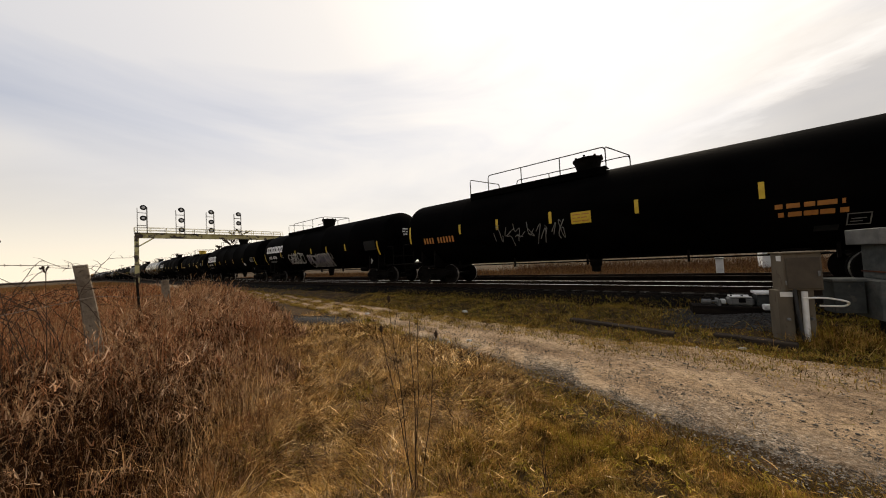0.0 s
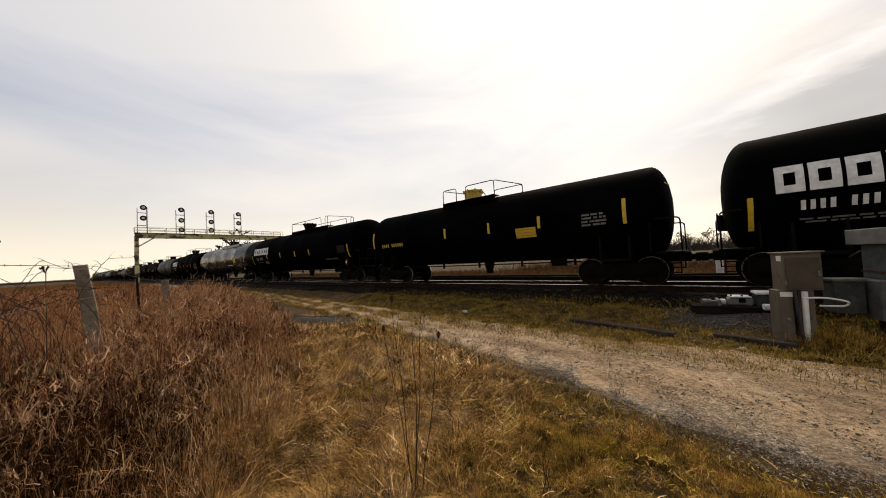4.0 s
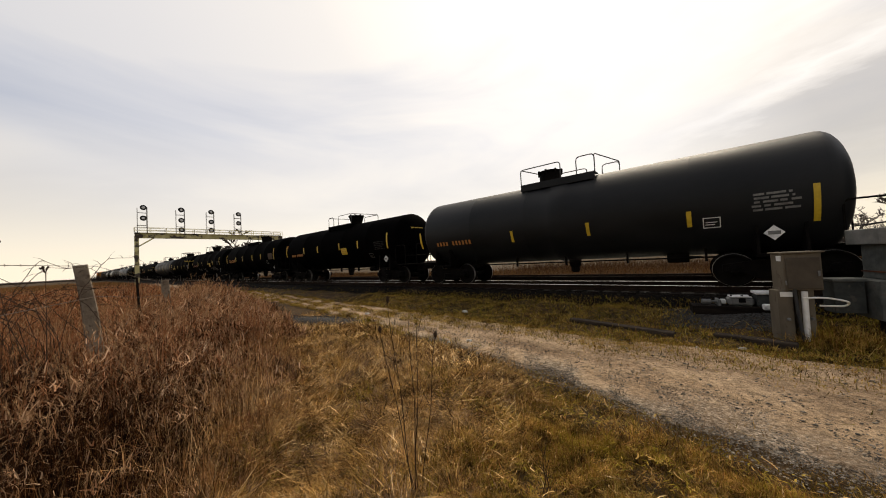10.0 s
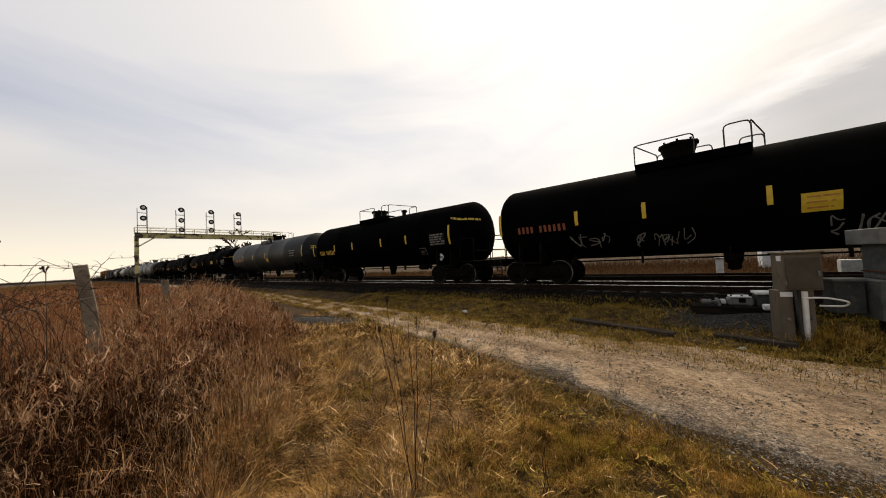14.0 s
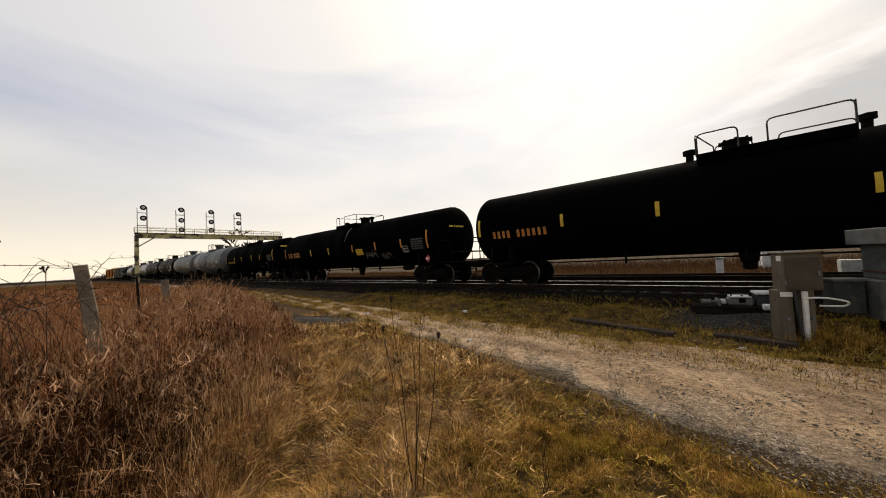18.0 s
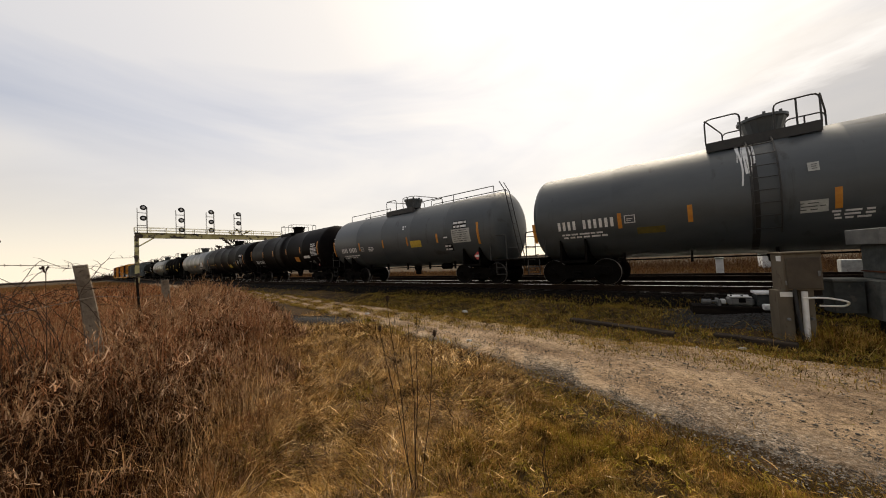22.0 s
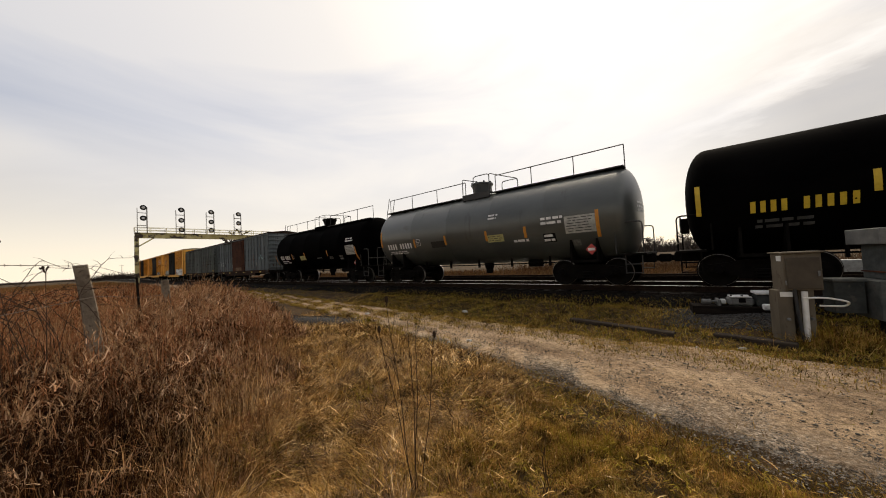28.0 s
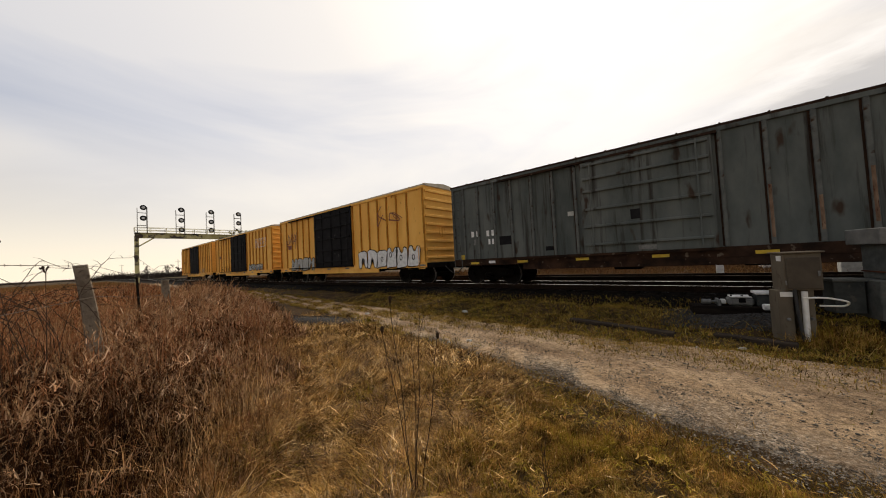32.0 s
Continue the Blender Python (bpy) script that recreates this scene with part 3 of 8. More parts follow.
def build_road():
    xs = strip_values([(-80, -30, 25), (-30, -10, 40), (-10, 5, 60), (5, 40, 20)])
    near, far = road_edges(xs)
    near = near + 0.12 * np.sin(2.3 * xs) + 0.07 * np.sin(6.1 * xs + 1)
    far = far + 0.10 * np.sin(1.9 * xs + 2) + 0.06 * np.sin(5.3 * xs)
    rows = 25
    verts, uv = [], []
    for i, x in enumerate(xs):
        for k in range(rows):
            f = k / (rows - 1)
            y = near[i] + (far[i] - near[i]) * f
            rut = -0.018 * (math.exp(-((f - 0.34) / 0.09) ** 2) + math.exp(-((f - 0.72) / 0.09) ** 2)) + 0.01 * math.sin(9 * x + 11 * f)
            edge = -0.05 if k in (0, rows - 1) else 0.05
            verts.append((x, y, float(ground_z(x, y)) + edge + (rut if 0 < k < rows - 1 else 0)))
            uv.append((x, f))
    a = np.array([i * rows + k for i in range(len(xs) - 1) for k in range(rows - 1)])
    quads = np.stack([a, a + rows, a + rows + 1, a + 1], -1)
    me = raw_mesh("road", verts, quads, np.zeros((0, 3), int), "road")
    layer = me.uv_layers.new(name="along")
    uv = np.array(uv, np.float32)
    layer.data.foreach_set("uv", uv[quads.ravel()].ravel())
    shade_smooth(me)
    tagged(new("road", me), "rutted tan dirt service road with a gravel edge", "road", kind="structure")


def build_tracks():
    bed = bmesh.new()
    prof = [(10.35, -0.62), (10.75, -0.46), (11.25, -0.235), (18.05, -0.235), (18.9, -0.70)]
    xs = [-1500, -200, -60, -20, -10, 0, 10, 60, 400]
    rows = [[bed.verts.new((x, y, z)) for y, z in prof] for x in xs]
    for a, b in zip(rows, rows[1:]):
        for k in range(len(prof) - 1):
            bed.faces.new((a[k], b[k], b[k + 1], a[k + 1]))
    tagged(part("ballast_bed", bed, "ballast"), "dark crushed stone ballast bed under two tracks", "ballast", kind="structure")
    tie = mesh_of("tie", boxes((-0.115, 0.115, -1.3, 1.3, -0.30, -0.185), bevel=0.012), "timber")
    rail_shape = bmesh.new()
    for w, z0, z1 in ((0.07, -0.185, -0.165), (0.011, -0.165, -0.04), (0.036, -0.04, -0.004)):
        box(rail_shape, -1500, 400, -w, w, z0, z1)
    rail_mesh = mesh_of("rail", rail_shape, "rail")
    heads = {y: mesh_of("rail_head", boxes((-1500, 400, -0.034, 0.034, -0.004, 0.0)), m) for y, m in ((TRACK_Y, "rail_top"), (TRACK2_Y, "rail_dull"))}
    plate = mesh_of("tie_plate", boxes((-0.1, 0.1, -0.16, 0.16, -0.186, -0.168)), "rail")
    for y in (TRACK_Y, TRACK2_Y):
        track = thing("railway_track", "railway track with worn rail heads on dark timber ties", "track", pose(0, y, 0), "parallel tracks", "structure")
        for s in (-1, 1):
            r = part("rail", rail_mesh, "", track)
            r.location.y = s * 0.7525
            h = part("rail_head", heads[y], "", r, "bright worn rail head" if y == TRACK_Y else "dull tarnished rail head")
        for k in range(120):
            t = part("tie", tie, "", track)
            t.location = (8 - 0.545 * k, 0.03 * math.sin(k * 2.7), 0.006 * math.sin(k * 1.9))
    far = boxes(*[(x - 0.115, x + 0.115, y - 1.3, y + 1.3, -0.30, -0.185) for y in (TRACK_Y, TRACK2_Y) for x in np.arange(-200, -58, 0.545)])
    tagged(part("far_ties", far, "timber"), "row of dark timber ties further along the tracks", "ties", kind="stuff")


build_ground()
build_road()
build_tracks()

# ---- the train ----
# Where each car's rear coupling is at 0 s, and the front of the first
JOINTS = [6.10, -12.51, -31.08, -49.60, -65.20, -83.48, -102.36, -120.85, -136.06, -151.24, -166.47, -182.09, -197.00, -215.22, -234.04,
          -252.77, -267.93, -282.17, -295.97, -310.70, -325.82, -340.10, -354.61, -368.36, -382.10, -398.55, -414.90, -433.00, -451.20, -469.30]


def travelled(t):
    return 12.35 * t + 0.010 * t * t


WHEEL_R, AXLE = 0.46, 0.89
SETS = []  # all wheelsets: (object, side of the bogie's centre)
CARS = []  # all cars: (object, place at 0 s)


def make_bogie_meshes():
    out = {}
    b = bmesh.new()
    side = [(-1.12, 0.62), (-1.12, 0.42), (-0.70, 0.38), (-0.42, 0.24), (0.42, 0.24), (0.70, 0.38), (1.12, 0.42), (1.12, 0.62), (0.72, 0.68), (0.40, 0.74), (-0.40, 0.74), (-0.72, 0.68)]
    front = [b.verts.new((x, -0.06, z)) for x, z in side]
    back = [b.verts.new((x, 0.06, z)) for x, z in side]
    b.faces.new(front)
    b.faces.new(back[::-1])
    for k in range(len(side)):
        b.faces.new((front[k], back[k], back[(k + 1) % len(side)], front[(k + 1) % len(side)]))
    bmesh.ops.recalc_face_normals(b, faces=b.faces)
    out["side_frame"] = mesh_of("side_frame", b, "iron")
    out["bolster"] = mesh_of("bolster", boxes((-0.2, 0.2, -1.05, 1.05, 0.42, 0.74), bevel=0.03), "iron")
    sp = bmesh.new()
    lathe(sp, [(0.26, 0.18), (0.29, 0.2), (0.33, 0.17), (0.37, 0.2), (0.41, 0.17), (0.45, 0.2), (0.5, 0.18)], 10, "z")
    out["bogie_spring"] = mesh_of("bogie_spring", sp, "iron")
    w = bmesh.new()
    lathe(w, [(-1.12, 0.07), (-0.8, 0.085), (0.8, 0.085), (1.12, 0.07)], 10, "y")
    for s in (-1, 1):
        lathe(w, [(s * 0.68, 0.49), (s * 0.70, 0.49), (s * 0.715, 0.455), (s * 0.81, 0.452), (s * 0.81, 0.40), (s * 0.77, 0.38), (s * 0.775, 0.17), (s * 0.82, 0.14), (s * 0.83, 0.09)], 28, "y")
        for k in range(3):
            a = k * 2.094
            lathe(w, [(s * 1.12, 0.025), (s * 1.15, 0.02)], 6, "y", (0.06 * math.cos(a), 0, 0.06 * math.sin(a)))
    n = len(w.faces)
    for s in (-1, 1):
        lathe(w, [(s * 0.718, 0.4575), (s * 0.808, 0.4555)], 28, "y", caps=False)
        lathe(w, [(s * 0.8115, 0.453), (s * 0.813, 0.446)], 28, "y", caps=False)
    w.faces.ensure_lookup_table()
    for f in w.faces[n:]:
        f.material_index = 1
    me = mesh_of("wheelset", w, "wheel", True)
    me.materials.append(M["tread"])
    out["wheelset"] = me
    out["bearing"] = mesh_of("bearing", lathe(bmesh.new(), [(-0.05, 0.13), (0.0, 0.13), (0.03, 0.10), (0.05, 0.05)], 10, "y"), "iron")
    return out


BOGIE = make_bogie_meshes()
COUPLER = mesh_of("coupler", box(boxes((-0.62, -0.12, -0.09, 0.09, 0.76, 0.94), (-0.16, 0.04, -0.19, 0.19, 0.72, 0.98), bevel=0.03), -0.1, 0.12, 0.02, 0.16, 0.72, 0.98, bevel=0.03), "iron")


def add_running_gear(car, half, inset):
    """Two bogies with their turning wheelsets, and a coupler at either end."""
    for s in (-1, 1):
        bogie = part("bogie", BOGIE["bolster"], "", car, "grimy black cast bogie")
        bogie.location.x = s * (half - inset)
        for y in (-1, 1):
            part("side_frame", BOGIE["side_frame"], "", bogie).location.y = y * 0.99
            part("bogie_spring", BOGIE["bogie_spring"], "", bogie).location.y = y * 1.07
            for k in (-1, 1):
                b = part("bearing", BOGIE["bearing"], "", bogie)
                b.matrix_basis = pose(k * AXLE, y * 1.10, WHEEL_R + 0.03, 0, 0, 0 if y > 0 else 180)
        for k in (-1, 1):
            ws = part("wheelset", BOGIE["wheelset"], "", bogie, "dark wheels with a bright worn rim")
            ws.location = (k * AXLE, 0, WHEEL_R)
            SETS.append((ws, k))
        c = part("coupler", COUPLER, "", car)
        c.matrix_basis = pose(s * half, 0, 0, 0, 0, 0 if s > 0 else 180)


TANK_R, TANK_Z = 1.60, 2.49


def on_tank(bm, x0, x1, z0, z1, lift=0.006, side=-1, nx=1, shear=0.0):
    """A patch that lies on the tank's flank between two places and two heights."""
    def at(x, z):
        dz = max(-0.999, min(0.999, (z - TANK_Z) / TANK_R))
        a = math.asin(dz)
        r = TANK_R + lift
        return (x, side * r * math.cos(a), TANK_Z + r * math.sin(a))
    nz = max(1, int((z1 - z0) / 0.15))
    grid = [[bm.verts.new(at(x0 + (x1 - x0) * i / nx + shear * k / nz, z0 + (z1 - z0) * k / nz)) for k in range(nz + 1)] for i in range(nx + 1)]
    for a, b in zip(grid, grid[1:]):
        for k in range(nz):
            f = (a[k], b[k], b[k + 1], a[k + 1])
            bm.faces.new(f if side < 0 else f[::-1])
    return bm


def on_wall(bm, x0, x1, z0, z1, y, lift=0.006, shear=0.0):
    v = [bm.verts.new(p) for p in ((x0, y - lift, z0), (x1, y - lift, z0), (x1 + shear, y - lift, z1), (x0 + shear, y - lift, z1))]
    bm.faces.new(v)
    return bm


def block_letters(put, x0, x1, z0, z1, count, rng, bold=0.3, gaps=(), frames=False):
    """A row of plain blocks the size of the stencilled marks: solid bars, or square frames for the large ones; no lettering."""
    step = (x1 - x0) / count
    for i in range(count):
        if i in gaps:
            continue
        a, b = x0 + (i + 0.06) * step, x0 + (i + (0.94 if frames else 0.60)) * step
        if frames:
            w, h = (b - a) * 0.30, (z1 - z0) * 0.27
            for q in ((a, a + w, z0, z1), (b - w, b, z0, z1), (a + w, b - w, z0, z0 + h), (a + w, b - w, z1 - h, z1)):
                put(*q)
        else:
            put(a, b, z0, z1)


def smoothed(pts, closed, times=2):
    for _ in range(times):
        out = [] if closed else [pts[0]]
        for p, q in zip(pts, pts[1:] + (pts[:1] if closed else [])):
            out += [(0.75 * p[0] + 0.25 * q[0], 0.75 * p[1] + 0.25 * q[1]), (0.25 * p[0] + 0.75 * q[0], 0.25 * p[1] + 0.75 * q[1])]
        pts = out if closed else out + [pts[-1]]
    return pts


def scrawl(put_ribbon, x0, x1, z0, z1, count, rng, width=0.05, style="bubble", put_fill=None):
    """Spray paint with no letters in it: fat notched shapes with an outline, or thin hooked strokes."""
    step, h = (x1 - x0) / count, z1 - z0
    for i in range(count):
        a = x0 + i * step
        if style == "bubble":
            j = lambda k: rng.uniform(-k, k)
            w = step * 1.08
            lean, deep, at = rng.uniform(-0.12, 0.2) * w, rng.uniform(0.35, 0.6), rng.uniform(0.4, 0.62)
            pts = [(0.0 + j(0.05), 0.0 + j(0.06)), (0.32, 0.02 + j(0.05))]
            if rng.random() < 0.6:
                pts += [(at - 0.08, deep), (at + 0.10, deep - 0.05), (0.68, 0.0)]
            pts += [(1.0 + j(0.05), 0.03 + j(0.05)), (0.96 + j(0.04), 0.45 + j(0.1)), (1.02 + j(0.05), 0.92 + j(0.08))]
            if rng.random() < 0.6:
                pts += [(0.70, 1.0), (0.58, 1 - deep * 0.6), (0.42, 1 - deep * 0.5), (0.30, 1.0)]
            pts += [(0.02 + j(0.05), 0.96 + j(0.08)), (0.08 + j(0.05), 0.5 + j(0.1))]
            pts = smoothed([(a + u * w + lean * v, z0 + h * v) for u, v in pts], True, 1)
            put_ribbon(pts + pts[:2], width * 0.75)
            if put_fill:
                put_fill(pts)
            if rng.random() < 0.6:
                cu, cv = a + w * rng.uniform(0.4, 0.6), z0 + h * rng.uniform(0.4, 0.65)
                ring = [(cu + 0.1 * w * math.cos(k * 0.9), cv + 0.12 * h * math.sin(k * 0.9)) for k in range(8)]
                put_ribbon(ring, width * 0.8)
        else:
            for _ in range(2):
                n = rng.randint(3, 5)
                pts = [(a + step * rng.uniform(-0.15, 1.15), z0 + h * min(1, max(0, rng.gauss(0.5, 0.33)))) for _ in range(n)]
                put_ribbon(smoothed(pts, False), width * rng.uniform(0.6, 1.1))


def fan_on(bm, pts, place):
    """Fills a closed shape from its middle."""
    cx, cz = sum(p[0] for p in pts) / len(pts), sum(p[1] for p in pts) / len(pts)
    c = bm.verts.new(place(cx, cz))
    ring = [bm.verts.new(place(*p)) for p in pts]
    for p, q in zip(ring, ring[1:] + ring[:1]):
        bm.faces.new((c, p, q))


def ribbon_on(bm, pts, width, place):
    prev = None
    for i, (x, z) in enumerate(pts):
        a, b = pts[max(0, i - 1)], pts[min(len(pts) - 1, i + 1)]
        dx, dz = b[0] - a[0], b[1] - a[1]
        n = math.hypot(dx, dz) or 1.0
        ox, oz = -dz / n * width / 2, dx / n * width / 2
        pair = (bm.verts.new(place(x + ox, z + oz)), bm.verts.new(place(x - ox, z - oz)))
        if prev:
            bm.faces.new((prev[0], prev[1], pair[1], pair[0]))
        prev = pair


def tank_place(x, z, lift=0.008):
    a = math.asin(max(-0.98, min(0.98, (z - TANK_Z) / TANK_R)))
    return (x, -(TANK_R + lift) * math.cos(a), TANK_Z + (TANK_R + lift) * math.sin(a))


def head_depth(f):
    """How far the dished head has fallen back at a fraction f of the radius."""
    return 0.56 * (1 - (1 - f ** 2.3) ** 0.5)


def tank_shell(length, band):
    """The shell with dished heads, its ring welds, and on some cars a raised belt at the middle."""
    h = length / 2
    prof = [(-h + head_depth(f), TANK_R * f) for f in (0.02, 0.3, 0.5, 0.68, 0.8, 0.88, 0.93, 0.965, 0.988, 1.0)]
    rings = []
    n = 5
    for k in range(1, n):
        x = -h + 0.56 + (length - 1.12) * k / n
        if not (band and abs(x) < 0.6):
            rings += [(x - 0.02, TANK_R), (x - 0.01, TANK_R + 0.002), (x + 0.01, TANK_R + 0.002), (x + 0.02, TANK_R)]
    if band:
        rings += [(-0.34, TANK_R), (-0.30, TANK_R + 0.035), (0.30, TANK_R + 0.035), (0.34, TANK_R)]
    rings.sort()
    full = prof + rings + [(-x, r) for x, r in reversed(prof)]
    return lathe(bmesh.new(), full, 44, "x", (0, 0, TANK_Z))


def handrail(bm, x0, x1, y, z0, height, posts=2, mid=False, r=0.02):
    tube(bm, rounded([(x0, y, z0), (x0, y, z0 + height), (x1, y, z0 + height), (x1, y, z0)], 0.14), r)
    if mid:
        tube(bm, [(x0, y, z0 + height * 0.5), (x1, y, z0 + height * 0.5)], r * 0.8)
    for k in range(1, posts + 1):
        x = x0 + (x1 - x0) * k / (posts + 1)
        tube(bm, [(x, y, z0), (x, y, z0 + height)], r)


STAGGER = 0.45  # the far side's walkway stands a little further forward


def end_rail(bm, x, z0, height, half=0.62, r=0.02):
    tube(bm, rounded([(x, -half, z0), (x, -half, z0 + height), (x + STAGGER, half, z0 + height), (x + STAGGER, half, z0)], 0.1), r)


def print_rows(put, x0, x1, z0, z1, rows, rng, fill=0.55):
    """Fine print that cannot be read: rows of short bars."""
    pitch = (z1 - z0) / rows
    for k in range(rows):
        z = z0 + pitch * (k + 0.5 - fill / 2)
        x, end = x0 + rng.uniform(0, 0.08) * (x1 - x0), x1 - rng.uniform(0, 0.2) * (x1 - x0)
        while x < end - 0.04:
            w = min(end - x, rng.uniform(0.09, 0.34))
            put(x, x + w, z, z + pitch * fill)
            x += w + rng.uniform(0.025, 0.07)


def paint_tank(car, tank, tank_half, spec, rng):
    """Stripes, panels, stencils, fine print, spray paint and placards on the near flank, and print on the front head."""
    items = ART.get(spec["nth"], [])
    ends = [x for kind, *rest in items if kind == "stripe" for x in rest[0]]
    colour = spec.get("stripe", "yellow")
    for x in (-tank_half + 0.55, tank_half - 0.55):
        if not any(abs(x - e) < 1.1 for e in ends):
            items = items + [("stripe", (x,), 2.0, 2.85, colour)]
    if not any(kind in ("marks", "big") for kind, *rest in items):
        items = items + [("marks", -tank_half + 1.25, -tank_half + 3.0, 1.95, 2.2, 11, "yellow_mark")]

    def head_point(y, z):
        f = min(0.99, math.hypot(y, z - TANK_Z) / TANK_R)
        return (tank_half - head_depth(f) + 0.012, y, z)

    for kind, *v in items:
        if kind == "stripe":
            for x in v[0]:
                part("reflective_stripe", on_tank(bmesh.new(), x - 0.055, x + 0.055, v[1], v[2], lift=0.008), v[3], tank)
        elif kind == "panel":
            a, b, c, e, col = v
            pn = part("panel", on_tank(bmesh.new(), a, b, c, e, lift=0.006 if col == "stain_mark" else 0.010, nx=2), col, tank, "flat painted panel on the flank")
            if col in ("yellow", "orange", "pale_mark", "pale_yellow") and e - c > 0.2:
                bm = bmesh.new()
                print_rows(lambda p, q, r, s2: on_tank(bm, p, q, r, s2, lift=0.014), a + 0.05, b - 0.03, c + 0.03, e - 0.03, 3 if e - c < 0.45 else 6, rng, 0.3)
                part("fine_print", bm, "orange_mark" if col in ("yellow", "orange") else "dim_mark", pn)
        elif kind == "big":
            a, b, c, e, col = v
            step = (b - a) / 6
            for k in range(6):
                bm = bmesh.new()
                block_letters(lambda p, q, r, s2: on_tank(bm, p, q, r, s2, lift=0.007), a + step * k, a + step * (k + 1), c, e, 1, rng, 0.30, frames=True)
                part("letter_block", bm, col, tank, "plain white letter-sized block")
        elif kind == "marks":
            a, b, c, e, count, col = v
            block_letters(lambda p, q, r, s2: part("letter_block", on_tank(bmesh.new(), p, q, r, s2, lift=0.007), col, tank), a, b, c + 0.04, e - 0.04, count, rng, 0.3, gaps=(4,))
        elif kind in ("print", "plate"):
            a, b, c, e, rows, col = v
            if kind == "plate":
                part("data_plate", on_tank(bmesh.new(), a, b, c, e, lift=0.006, nx=2), "faint_mark", tank, "dark plate of fine print")
            bm = bmesh.new()
            print_rows(lambda p, q, r, s2: on_tank(bm, p, q, r, s2, lift=0.010), a, b, c, e, rows, rng)
            part("fine_print", bm, col, tank)
        elif kind == "frame":
            a, b, c, e, col = v
            bm, t = bmesh.new(), 0.022
            for q in ((a, b, c, c + t), (a, b, e - t, e), (a, a + t, c + t, e - t), (b - t, b, c + t, e - t), (a + 0.06, b - 0.07, (c + e) / 2, (c + e) / 2 + t), (a + 0.05, b - 0.12, (c + e) / 2 - 0.06, (c + e) / 2 - 0.04)):
                on_tank(bm, *q)
            part("stencil_block", bm, col, tank, "small framed inspection stencil")
        elif kind == "spray":
            a, b, c, e, col, style, count, *fill = v
            line, inside = bmesh.new(), bmesh.new()
            scrawl(lambda pts, w: ribbon_on(line, pts, w, lambda x, z: tank_place(x, z, 0.012)), a, b, c, e, count, rng, 0.05 if style == "bubble" else 0.035, style,
                   lambda pts: fan_on(inside, pts, lambda x, z: tank_place(x, z, 0.008)))
            sp = tagged(part("spray_paint", line, col, tank, "sprayed scribble without letters"), kind="stuff")
            if fill:
                part("spray_fill", inside, fill[0], sp)
            else:
                inside.free()
        elif kind == "placard":
            x, z, col = v
            bm = bmesh.new()
            y = tank_place(x, z + 0.19, 0.03)[1]
            f1, f2 = [[bm.verts.new((x + dx, y + dy, z + dz)) for dx, dz in ((-0.19, 0), (0, -0.19), (0.19, 0), (0, 0.19))] for dy in (0.0, 0.012)]
            bm.faces.new(f1)
            bm.faces.new(f2[::-1])
            for k in range(4):
                bm.faces.new((f1[k], f1[(k + 1) % 4], f2[(k + 1) % 4], f2[k]))
            bmesh.ops.recalc_face_normals(bm, faces=bm.faces)
            pl = part("placard", bm, col, car, "diamond hazard placard")
            part("fine_print", boxes((x - 0.11, x + 0.11, y - 0.012, y - 0.005, z - 0.045, z + 0.045)), "grey_mark" if col == "white_mark" else "white_mark", pl)
        elif kind == "head":
            a, b, c, e, col = v
            bm = bmesh.new()

            def on_head(p, q, r, s2):
                n = max(1, int((q - p) / 0.15))
                low = [bm.verts.new(head_point(p + (q - p) * i / n, r)) for i in range(n + 1)]
                high = [bm.verts.new(head_point(p + (q - p) * i / n, s2)) for i in range(n + 1)]
                for i in range(n):
                    bm.faces.new((low[i], low[i + 1], high[i + 1], high[i]))

            print_rows(on_head, a, b, c, e, max(1, int((e - c) / 0.13)), rng, 0.5)
            part("head_print", bm, col, tank, "fine print on the tank's dished head")


